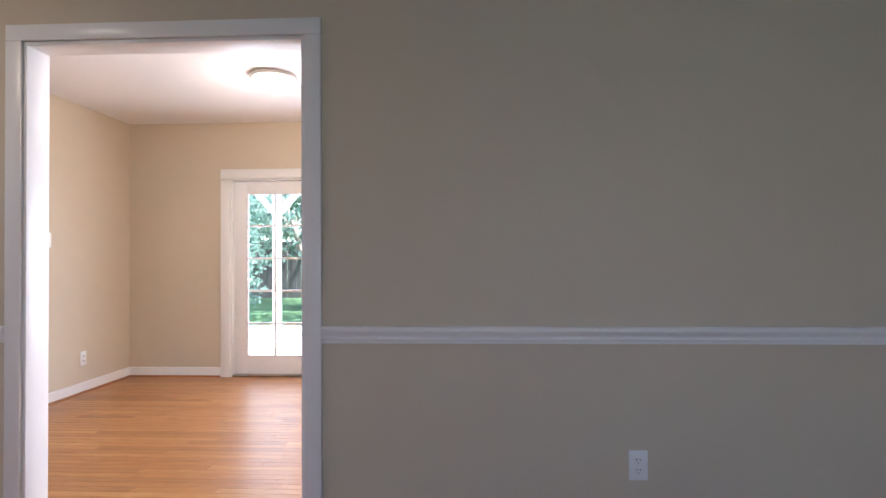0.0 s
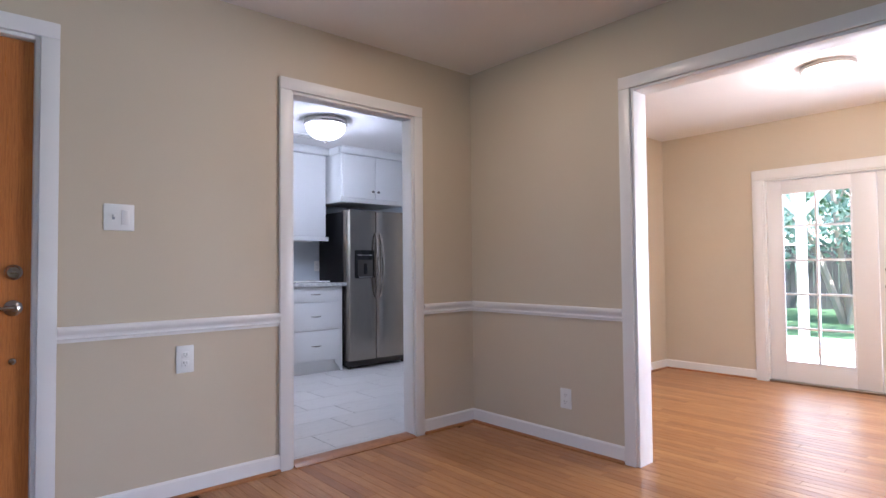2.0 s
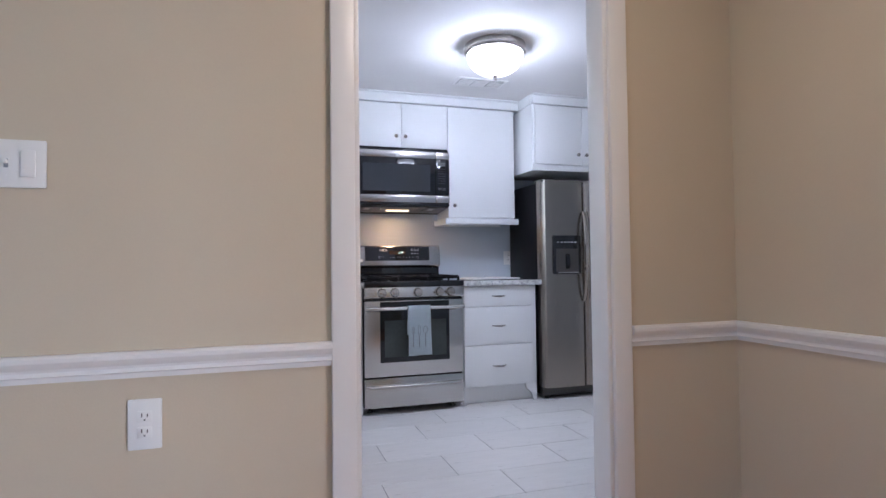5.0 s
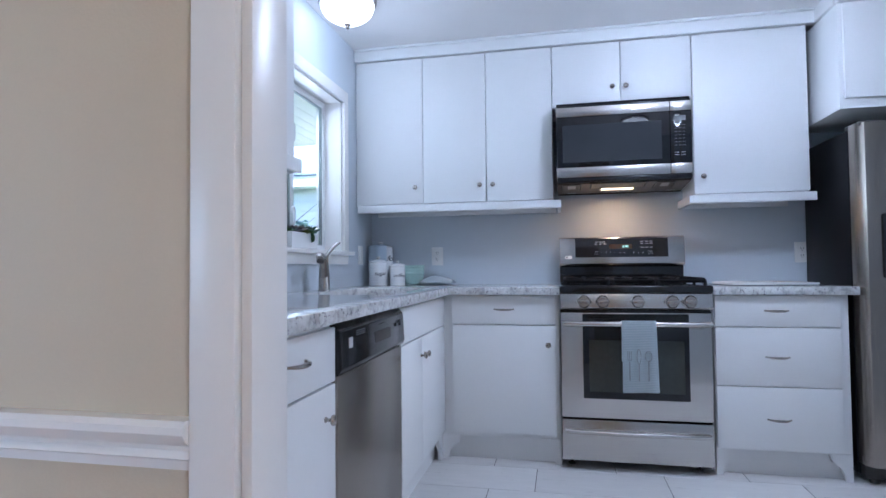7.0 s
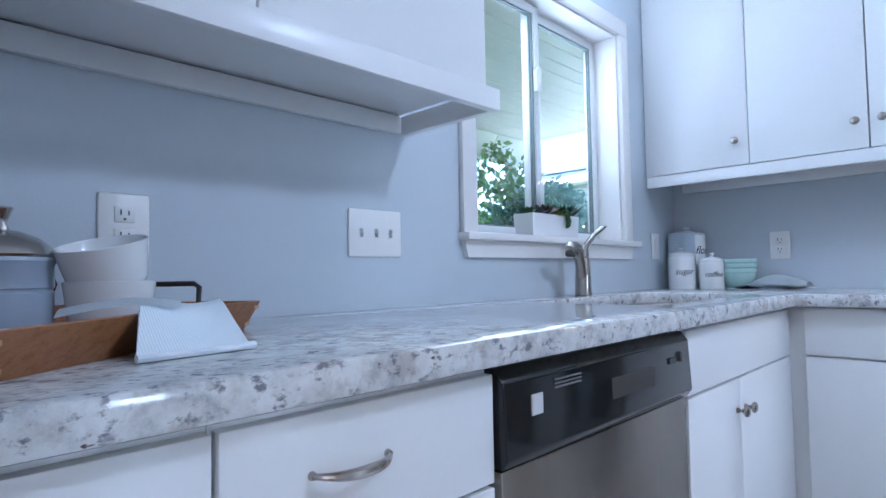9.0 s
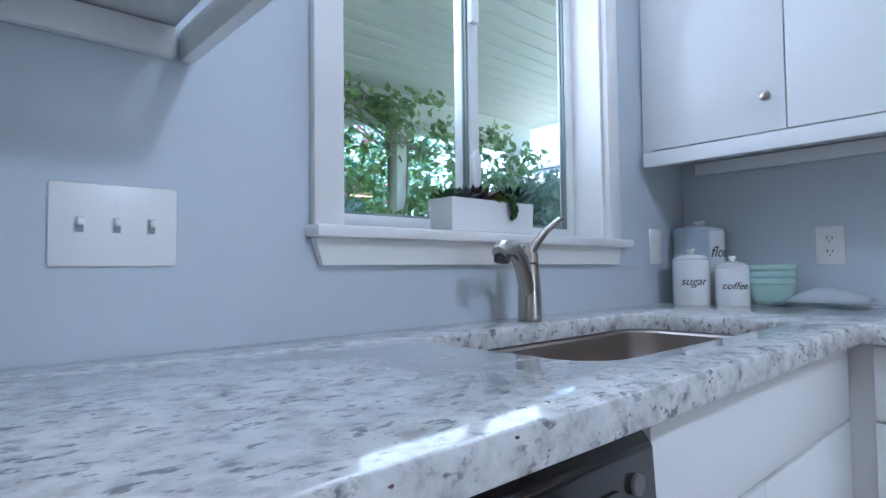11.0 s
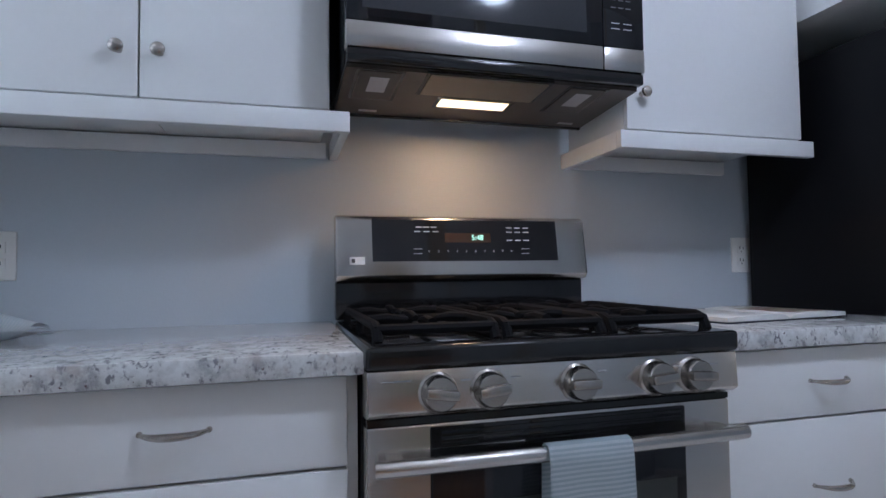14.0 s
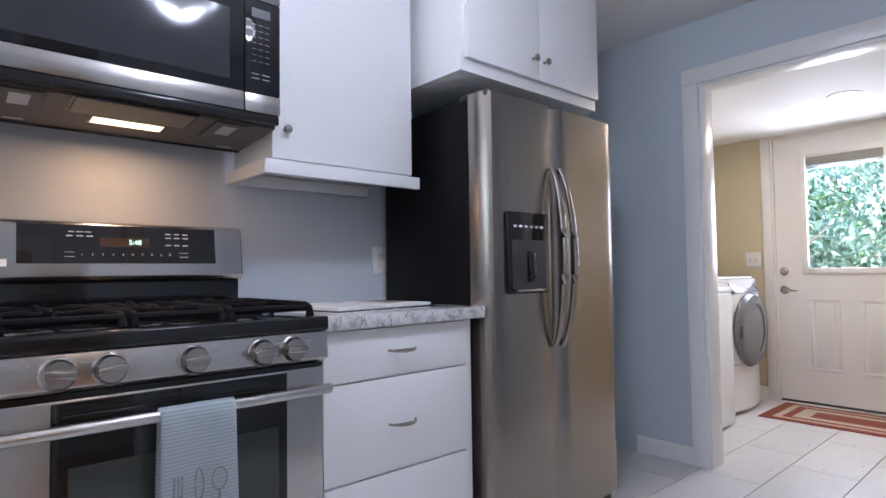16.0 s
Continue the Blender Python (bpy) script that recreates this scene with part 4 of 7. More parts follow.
def dish_towel():
    x = -5.478 + 0.062
    bm = bmesh.new()
    zt = 0.752
    cols = 18
    prof = [(-0.022, -0.20), (-0.019, -0.10), (-0.0165, -0.03), (-0.013, -0.004), (-0.004, 0.0035), (0.006, 0.003), (0.014, -0.004)] + [(0.0175, -0.03), (0.019, -0.08), (0.020, -0.14), (0.021, -0.20), (0.021, -0.26), (0.022, -0.31), (0.022, -0.342)]
    grid = []
    for k, (d, z) in enumerate(prof):
        line = []
        for c in range(cols + 1):
            f = c / cols
            u = 2.566 + 0.158 * f + 0.010 * max(0, -z) / 0.34 * (f - 0.2)
            wav = 0.0035 * math.sin(f * 9.0 + 1.2 + z * 4) * min(1, max(0, -z) * 6)
            line.append(bm.verts.new((x + d + wav, u, zt + z + (0.004 * f if k == len(prof) - 1 else 0))))
        grid.append(line)
    for a, b in zip(grid, grid[1:]):
        for c in range(cols):
            bm.faces.new((a[c], a[c + 1], b[c + 1], b[c]))
    bmesh.ops.solidify(bm, geom=bm.faces[:], thickness=0.0025)
    t = thing("dish_towel", x, 2.645, 0.41, "pale blue striped towel with cutlery print over the oven handle", "towel")
    part("cloth", bm, TOWEL, t, smooth=60)
    px = x + 0.0265

    def stroke(pts, r=0.0016):
        return tube([(px + 0.001, u, z) for u, z in pts], r, 6)
    # fork, knife and spoon
    bm = stroke([(2.597, 0.470), (2.597, 0.560)], 0.0028)
    for u in (2.589, 2.597, 2.605):
        merged(bm, stroke([(u, 0.565), (u, 0.610)]))
    merged(bm, stroke([(2.589, 0.567), (2.605, 0.567)]))
    part("fork_print", bm, GREYINK, t)
    bm = stroke([(2.640 + 0.009 * math.cos(a * 0.4), 0.585 + 0.035 * math.sin(a * 0.4)) for a in range(17)])
    merged(bm, stroke([(2.640, 0.470), (2.640, 0.548)], 0.0028))
    part("knife_print", bm, GREYINK, t)
    bm = stroke([(2.684 + 0.016 * math.cos(a * 0.4), 0.588 + 0.024 * math.sin(a * 0.4)) for a in range(17)])
    merged(bm, stroke([(2.684, 0.470), (2.684, 0.563)], 0.0028))
    part("spoon_print", bm, GREYINK, t)
    t.location += Vector(RANGE_SHIFT)


TOWEL = weave("striped_towel_cloth", (0.50, 0.60, 0.63), (0.74, 0.80, 0.82), 0.008, 2)
dish_towel()


# ---------------------------------------------------------------- microwave
def microwave():
    y0, y1, ys = 2.284, 2.984, 2.874
    xf, xr = -5.625, -5.925
    m = thing("microwave", (KX + xf) / 2, (y0 + y1) / 2, 1.448, "stainless over-the-range microwave with black glass door and a lit hood lamp", "microwave")
    part("body", box(KX + 0.003, xf - 0.040, y0 + 0.002, y1 - 0.002, 1.484, 1.923, 0.003), BLACKSIDE, m)
    # underside: a sloping tray with filters, lamp and vents
    z_rear, z_front = 1.452, 1.472
    part("underside", prism([(xr, z_rear), (xf - 0.030, z_front), (xf - 0.030, 1.500), (xr, 1.500)], "y", y0 + 0.004, y1 - 0.004), HOODMETAL, m, "brown-grey metal underside")
    part("rear_lip", box(xr - 0.012, xr - 0.0005, y0 + 0.004, y1 - 0.004, z_rear - 0.006, 1.4835, 0.002), BLACK, m)

    def under(name, xa, xb, ya, yb, material, lift, parent, label=""):
        def zz(x):
            return z_rear + (x - xr) / (xf - 0.030 - xr) * (z_front - z_rear) - lift
        bm = box(xa, xb, ya, yb, 0, 1)
        for v in bm.verts:
            v.co.z = zz(v.co.x) if v.co.z < 0.5 else zz(v.co.x) + 0.006
        return part(name, bm, material, parent, label)
    under("lamp_lens", -5.836, -5.790, 2.530, 2.705, HOODGLOW, 0.002, m, "lit hood lamp lens")
    under("lamp_frame", -5.846, -5.780, 2.520, 2.715, BLACK, 0.0005, m)
    under("grease_filter_frame", -5.772, -5.650, 2.462, 2.760, BLACK, 0.001, m)
    under("grease_filter", -5.764, -5.658, 2.472, 2.750, MESH, 0.004, m, "mesh grease filter")
    for ya in (2.318, 2.812):
        under("vent_rim", -5.822, -5.658, ya - 0.008, ya + 0.098, BLACK, 0.001, m)
        e = under("vent_cover", -5.814, -5.666, ya, ya + 0.090, HOODMETAL, 0.003, m)
        under("label", -5.770, -5.690, ya + 0.026, ya + 0.068, PALEPRINT, 0.0036, e, "pale sticker")
    for ya in (2.345, 2.895):
        under("screw_boss", -5.905, -5.893, ya, ya + 0.045, PALEPRINT, 0.001, m)
    for z0, z1 in ((1.838, 1.892), (1.505, 1.561)):
        part("trim_strip", box(xf - 0.0395, xf, y0, ys, z0, z1, 0.005), STEEL_H, m, "brushed steel strip")
        part("trim_strip", box(xf - 0.0395, xf, ys + 0.001, y1, z0, z1, 0.005), STEEL_H, m, "brushed steel strip")
    part("top_vent", box(xf - 0.080, xf - 0.012, y0 + 0.004, y1 - 0.004, 1.8925, 1.905, 0.003), BLACK, m)
    d = part("door", box(xf - 0.0395, xf - 0.002, y0 + 0.001, ys, 1.5615, 1.8375, 0.003), BLACKGLASS, m, "black glass door")
    part("window", box(xf - 0.0025, xf - 0.0012, 2.318, 2.832, 1.588, 1.792, 0.0), WINDOWGLASS, d, "tinted door window")
    p = part("control_panel", box(xf - 0.0395, xf - 0.002, ys + 0.0015, y1 - 0.001, 1.5615, 1.8375, 0.003), BLACKGLASS, m, "black touch panel")
    part("display", box(xf - 0.0022, xf - 0.0010, ys + 0.022, ys + 0.078, 1.786, 1.812), PALEDISPLAY, p)
    for r_ in range(7):
        for c in range(3):
            part("key_print", box(xf - 0.0022, xf - 0.0012, ys + 0.022 + c * 0.020, ys + 0.035 + c * 0.020, 1.762 - r_ * 0.018, 1.7645 - r_ * 0.018), DIMPRINT, p)
    for u in (ys + 0.022, ys + 0.054):
        for z in (1.617, 1.604):
            part("key_frame", box(xf - 0.0022, xf - 0.0012, u, u + 0.022, z, z + 0.0018), PALEPRINT, p)
    part("bottom_lip", box(xf - 0.0295, xf - 0.003, y0 + 0.003, y1 - 0.003, 1.478, 1.5045, 0.004), BLACK, m)


HOODMETAL = paint("hood_underside_metal", (0.075, 0.066, 0.060), 0.35, 80, 0.05, 0.15, metal=0.5)
MESH = paint("grease_filter_mesh", (0.30, 0.26, 0.21), 0.45, 500, 0.8, 0.3, metal=0.7)
WINDOWGLASS = paint("microwave_window", (0.030, 0.032, 0.036), 0.08, 400, 0.0, 0.2)
PALEDISPLAY = paint("unlit_display", (0.12, 0.125, 0.125), 0.3, 60, 0.0, 0.1)
DIMPRINT = paint("dim_print", (0.13, 0.13, 0.135), 0.5, 60, 0.0, 0.1)
microwave()


# ---------------------------------------------------------------- refrigerator
def fridge():
    y0, y1, ys = 3.658, 4.480, 4.026
    xb, xf = -5.525, -5.418
    f = thing("refrigerator", (KX + xf) / 2, (y0 + y1) / 2, 0, "stainless side-by-side refrigerator with black sides and a water dispenser", "refrigerator")
    part("body", box(KX + 0.03, xb, y0, y1, 0.030, 1.664, 0.004), BLACKSIDE, f)
    part("base_grille", box(xb + 0.0005, xb + 0.050, y0 + 0.01, y1 - 0.01, 0.022, 0.085, 0.006), SLOT, f, "black base grille")
    for yy in (y0 + 0.06, y1 - 0.06):
        part("foot", lathe(xb + 0.02, yy, [(0, 0), (0.022, 0), (0.022, 0.021), (0, 0.021)], 14), SLOT, f)
        part("hinge_cover", box(xb - 0.05, xf - 0.02, yy - 0.05, yy + 0.05, 1.6645, 1.688, 0.006), SLOT, f, "black hinge cover")

    def door(a, b):
        pts = [(xb + 0.006, a), (xb + 0.006, b)]
        n = 14
        for k in range(n + 1):
            s = 1 - 2 * k / n
            y = (a + b) / 2 + s * (b - a) / 2
            edge = 1 - abs(s) ** 10
            bow = 0.010 * (1 - ((y - (y0 + y1) / 2) / ((y1 - y0) / 2)) ** 2)
            pts.append((xf - 0.042 + 0.036 * max(edge, 0) ** 0.5 + bow, y))
        return prism(pts, "z", 0.090, 1.680)
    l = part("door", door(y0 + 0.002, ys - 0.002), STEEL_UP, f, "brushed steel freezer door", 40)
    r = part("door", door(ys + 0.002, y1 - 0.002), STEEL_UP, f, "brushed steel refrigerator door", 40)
    part("door_gasket", box(xb + 0.0005, xb + 0.0055, y0 + 0.01, y1 - 0.01, 0.10, 1.662), SLOT, f, "dark door gasket")
    # dispenser
    dx = xf + 0.004
    dy0, dy1 = 3.742, 3.978
    d = part("dispenser_frame", prism(rounded(dy0, dy1, 0.954, 1.252, 0.012, 4), "x", dx - 0.016, dx + 0.005, bevel=0.001), BLACK, l, "black dispenser frame")
    part("dispenser_recess", box(dx + 0.0052, dx + 0.0062, dy0 + 0.022, dy1 - 0.022, 0.972, 1.150), SLOT, d, "dark dispenser recess")
    part("paddle", prism([(dx + 0.0063, 1.11), (dx + 0.020, 1.10), (dx + 0.026, 1.02), (dx + 0.0063, 0.995)], "y", 3.843, 3.877, bevel=0.002), BLACKGLASS, d)
    part("drip_tray", box(dx + 0.0063, dx + 0.030, dy0 + 0.026, dy1 - 0.026, 0.962, 0.971, 0.002), STEEL, d)
    for k in range(6):
        part("button_print", box(dx + 0.0052, dx + 0.0060, dy0 + 0.032 + k * 0.030, dy0 + 0.049 + k * 0.030, 1.196, 1.204), PALEPRINT, d)
    # bowed handles
    for sgn, dr in ((-1, l), (1, r)):
        pts, rad = [], []
        for k in range(21):
            s = -1 + 2 * k / 20
            bow = 1 - s * s
            pts.append((xf + 0.008 + 0.060 * bow ** 0.7, ys + sgn * (0.026 + 0.006 * bow), 1.090 + s * 0.345))
            rad.append(0.011 + 0.006 * bow)
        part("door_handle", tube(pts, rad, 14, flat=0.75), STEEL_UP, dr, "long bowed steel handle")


fridge()


# ---------------------------------------------------------------- dishwasher
def dishwasher():
    x0, x1 = -4.620, -3.970
    yf = KY + 0.606
    d = thing("dishwasher", (x0 + x1) / 2, KY + 0.3, 0, "stainless dishwasher with a black control panel below the counter", "dishwasher")
    part("tub", box(x0 + 0.004, x1 - 0.004, KY + 0.03, yf - 0.035, 0.012, 0.868), BLACKSIDE, d)
    part("toe_panel", box(x0 + 0.004, x1 - 0.004, yf - 0.034, yf - 0.025, 0.012, 0.118), BLACK, d)
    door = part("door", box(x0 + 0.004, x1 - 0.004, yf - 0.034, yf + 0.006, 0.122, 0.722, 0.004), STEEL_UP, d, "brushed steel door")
    con = part("control_panel", prism([(yf - 0.034, 0.725), (yf + 0.010, 0.725), (yf + 0.020, 0.740), (yf + 0.014, 0.846), (yf - 0.002, 0.866), (yf - 0.034, 0.866)], "x", x0 + 0.002, x1 - 0.002, bevel=0.003), BLACK, d, "black control panel")
    part("grip_recess", box(-4.440, -4.270, yf + 0.0165, yf + 0.0185, 0.775, 0.812, 0.0008), SLOT, con, "dark grip recess")
    part("label", box(-4.060, -4.033, yf + 0.0165, yf + 0.019, 0.792, 0.822), PALEPRINT, con, "pale sticker")
    for k in range(3):
        part("print_bar", box(-4.170, -4.095, yf + 0.0160, yf + 0.0182, 0.822 + k * 0.006, 0.8245 + k * 0.006), DIMPRINT, con)
    part("indicator", spun((-4.578, yf + 0.0155, 0.815), (0, 1, 0.05), [(0, 0), (0.011, 0), (0.011, 0.004), (0, 0.0042)], 18), DIMPRINT, con)
    part("display", box(-4.542, -4.512, yf + 0.0162, yf + 0.0182, 0.806, 0.818), OVENGLASS, con)
    for xx in (x0 + 0.05, x1 - 0.05):
        part("foot", lathe(xx, yf - 0.08, [(0, 0), (0.015, 0), (0.015, 0.013), (0, 0.013)], 10), SLOT, d)


dishwasher()

# ---------------------------------------------------------------- things on the counter
INKGLAZE = paint("dark_glaze", (0.03, 0.035, 0.05), 0.2, 30, 0.0, 0.1, coat=0.4)


def canister(x, y, r, h, text, label, side, size, rise=0.52):
    c = thing("canister", x, y, CT, label, "canister", "lettered canisters")
    z = CT
    part("jar", lathe(x, y, [(0, z), (r * 0.96, z), (r, z + 0.004), (r, z + h - 0.006), (r * 0.98, z + h - 0.001), (r * 0.90, z + h), (r * 0.90, z + h - 0.004), (0, z + h - 0.004)], 40), CERAMIC, c)
    lid = part("lid", lathe(x, y, [(r * 0.86, z + h - 0.003), (r * 0.97, z + h + 0.001), (r * 0.98, z + h + 0.005), (r * 0.80, z + h + 0.013), (r * 0.3, z + h + 0.019), (0, z + h + 0.020)], 40), CERAMIC, c, "white domed lid")
    part("lid_knob", lathe(x, y, [(0, z + h + 0.018), (r * 0.16, z + h + 0.018), (r * 0.15, z + h + 0.024), (r * 0.25, z + h + 0.030), (r * 0.22, z + h + 0.036), (0, z + h + 0.038)], 20), CERAMIC, lid)
    # lettering bent round the jar
    cu = bpy.data.curves.new("text", "FONT")
    cu.body, cu.size, cu.align_x, cu.align_y, cu.shear, cu.extrude = text, size, "CENTER", "CENTER", 0.35, 0.0005
    tmp = bpy.data.objects.new("tmp", cu)
    me = bpy.data.meshes.new_from_object(tmp)
    bpy.data.objects.remove(tmp)
    bpy.data.curves.remove(cu)
    for v in me.vertices:
        a = side + v.co.x / r
        q = r + 0.0006 + v.co.z
        v.co = Vector((q * math.cos(a), q * math.sin(a), h * rise + v.co.y))
    me.materials.clear()
    me.materials.append(INK)
    ob = new("lettering", me)
    ob.parent = c
    BASE[ob.name] = BASE[c.name]
    return c


CAM_SIDE = radians(32)
canister(-5.858, 1.180, 0.056, 0.142, "sugar", "white ceramic canister lettered sugar, with domed lid", CAM_SIDE, 0.036)
canister(-5.880, 1.298, 0.049, 0.116, "coffee", "smaller white ceramic canister lettered coffee, with domed lid", CAM_SIDE - 0.05, 0.031)
canister(-5.975, 1.160, 0.078, 0.238, "flour", "tall white ceramic canister lettered flour behind the others", CAM_SIDE + 0.85, 0.050, 0.70)


def draped_cloth():
    """The blue striped cloth laid over the tall canister's shoulder."""
    cx, cy, r, top = -5.975, 1.160, 0.0805, CT + 0.241
    bm = bmesh.new()
    grid = []
    for i in range(13):
        a = radians(-56 + i * 8.3)
        line = []
        for j in range(9):
            if j < 3:
                q, z = r * (0.45 + 0.28 * j), top + 0.016 - 0.004 * j
            else:
                q, z = r + 0.002 + 0.002 * math.sin(i * 1.1), top - 0.004 - (j - 3) * 0.030
            line.append(bm.verts.new((cx + q * math.cos(a), cy + q * math.sin(a), z)))
        grid.append(line)
    for p, q in zip(grid, grid[1:]):
        for j in range(8):
            bm.faces.new((p[j], p[j + 1], q[j + 1], q[j]))
    bmesh.ops.solidify(bm, geom=bm.faces[:], thickness=0.002)
    solid("cloth_napkin", bm, STRIPECLOTH, "blue and white striped cloth draped over the tall canister", "napkin", smooth=60)


STRIPECLOTH = weave("blue_striped_cloth", (0.60, 0.71, 0.80), (0.78, 0.83, 0.87), 0.007, 2)
PALECLOTH = weave("pale_blue_cloth", (0.72, 0.79, 0.82), (0.82, 0.85, 0.87), 0.006, 1)
WAFFLE = weave("blue_waffle_cloth", (0.66, 0.76, 0.81), (0.84, 0.88, 0.90), 0.0035, 0)
draped_cloth()


def bowl(x, y, z, r, h, material, label, tilt=None, handle=None, name="bowl"):
    t = 0.0035
    if name == "cup":
        prof = [(0, 0), (r * 0.74, 0), (r * 0.80, 0.003), (r * 0.86, h * 0.18), (r * 0.93, h * 0.55), (r, h - 0.001), (r - t * 0.5, h), (r - t, h - 0.002), (r * 0.93 - t, h * 0.55), (r * 0.84 - t, h * 0.2), (r * 0.70, 0.007), (0, 0.006)]
    else:
        prof = [(0, 0), (r * 0.62, 0), (r * 0.66, 0.003), (r * 0.82, h * 0.25), (r * 0.93, h * 0.62), (r * 0.955, h * 0.80), (r * 1.0, h * 0.83), (r * 1.015, h - 0.004), (r * 1.0, h), (r * 0.96, h - 0.002), (r * 0.90, h * 0.62), (r * 0.79, h * 0.27), (r * 0.58, 0.008), (0, 0.007)]
    m = Matrix.Translation((x, y, z)) @ (tilt if tilt else Matrix.Identity(4))
    b = thing(name, x, y, z, label, name, "stacked bowls" if name == "bowl" else "stacked cups")
    part("vessel", lathe(0, 0, prof, 36, None, m), material, b, smooth=40)
    if handle is not None:
        pts = []
        for k in range(9):
            a = -1.25 + 2.5 * k / 8
            pts.append(m @ Vector(((r * 0.90 + 0.022 * math.cos(a)) * math.cos(handle), (r * 0.90 + 0.022 * math.cos(a)) * math.sin(handle), h * 0.55 + 0.025 * math.sin(a))))
        part("cup_handle", tube(pts, 0.0048, 10), material, b)


for k in range(3):
    bowl(-5.945, 1.384, CT + k * 0.0215, 0.070 + 0.001 * k, 0.080, MINT, "mint green ceramic bowl in a stack beside the canisters")


def folded_cloth():
    bm = bmesh.new()
    for lay, (dx, dy, s, z) in enumerate(((0, 0, 1.0, 0.0), (-0.012, 0.012, 0.90, 0.008), (-0.010, 0.020, 0.80, 0.015))):
        grid = []
        for i in range(11):
            line = []
            for j in range(15):
                u, v = i / 10 - 0.5, j / 14 - 0.5
                hgt = 0.003 + 0.006 * math.exp(-((u + 0.1) ** 2) * 16 - (v * v) * 5) * (1 + lay) + 0.0006 * math.sin(v * 11 + lay * 2 + u * 5)
                p = Vector((u * 0.185 * s, v * 0.270 * s, 0))
                p.rotate(Euler((0, 0, radians(-14 + 5 * lay))))
                line.append(bm.verts.new((-5.925 + dx + p.x, 1.510 + dy + p.y, CT + 0.002 + z * 0.9 + hgt * 2.3)))
            grid.append(line)
        for p, q in zip(grid, grid[1:]):
            for j in range(14):
                bm.faces.new((p[j], p[j + 1], q[j + 1], q[j]))
    bmesh.ops.solidify(bm, geom=bm.faces[:], thickness=-0.007)
    lo = min(v.co.z for v in bm.verts)
    bmesh.ops.translate(bm, verts=bm.verts, vec=(0, 0, CT + 0.0005 - lo))
    solid("folded_cloth", bm, PALECLOTH, "folded pale blue kitchen cloth lying on the granite", "cloth", smooth=60)


folded_cloth()


def cook_book():
    cx, cy = -5.730, 3.335
    turn = Matrix.Translation((cx, cy, CT)) @ pose(0, 0, 0, 0, 0, 97)
    b = thing("open_book", cx, cy, CT, "open cookbook with white pages lying on the granite", "book")
    cover = box(-0.215, 0.215, -0.140, 0.140, 0.0005, 0.004, 0.001)
    bmesh.ops.transform(cover, matrix=turn, verts=cover.verts)
    part("cover", cover, INKGLAZE, b, "dark cover edge")
    for s in (-1, 1):
        prof = []
        for k in range(13):
            u = k / 12
            prof.append((s * u * 0.208, 0.006 + 0.022 * (u ** 0.35) * (1 - u * 0.62) if u > 0 else 0.006))
        pts = [(p, z) for p, z in prof] + [(s * 0.208, 0.0045), (0.0, 0.0045)]
        bm = prism(pts, "y", -0.135, 0.135)
        bmesh.ops.transform(bm, matrix=turn, verts=bm.verts)
        pg = part("page_block", bm, PAPER, b, "white page block", 40)

        def ink(u0, u1, v0, v1, mat, name):
            g = bmesh.new()
            n = 5
            rows_ = []
            for k in range(n + 1):
                u = u0 + (u1 - u0) * k / n
                z = 0.0066 + 0.022 * (u ** 0.35) * (1 - u * 0.62)
                rows_.append([g.verts.new((s * u * 0.208, v, z)) for v in (v0, v1)])
            for p, q in zip(rows_, rows_[1:]):
                g.faces.new((p[0], q[0], q[1], p[1]))
            bmesh.ops.solidify(g, geom=g.faces[:], thickness=0.0003)
            bmesh.ops.transform(g, matrix=turn, verts=g.verts)
            part(name, g, mat, pg)
        if s > 0:
            ink(0.18, 0.92, -0.115, 0.060, FOODPRINT, "food_picture")
            for k in range(4):
                ink(0.25, 0.85, 0.075 + k * 0.013, 0.080 + k * 0.013, PALEPRINT, "print_line")
        else:
            for k in range(14):
                ink(0.18, 0.82, -0.105 + k * 0.015, -0.100 + k * 0.015, PALEPRINT, "print_line")
            ink(0.10, 0.20, -0.130, -0.090, OCHRE, "colour_mark")


def food_print():
    m, nt, b = shader("printed_food")
    v = space(nt)
    col = ramp(nt, noisy(nt, v, 22, 4, 0.6), [(0.30, (0.62, 0.58, 0.50)), (0.42, (0.30, 0.32, 0.10)), (0.50, (0.60, 0.55, 0.48)), (0.58, (0.34, 0.10, 0.07)), (0.70, (0.66, 0.60, 0.52))])
    nt.links.new(col, b.inputs["Base Color"])
    b.inputs["Roughness"].default_value = 0.4
    return m


FOODPRINT = food_print()
OCHRE = paint("ochre_print", (0.50, 0.32, 0.06), 0.6, 60, 0.0, 0.1)
cook_book()


# tray with teapot, cups and cloth; the tray stands askew on the counter
TRAY = Matrix(((-0.785, 0.619, 0, -3.425), (-0.619, -0.785, 0, 1.585), (0, 0, 1, CT), (0, 0, 0, 1)))


def on_tray(bm):
    bmesh.ops.transform(bm, matrix=TRAY, verts=bm.verts)
    return bm


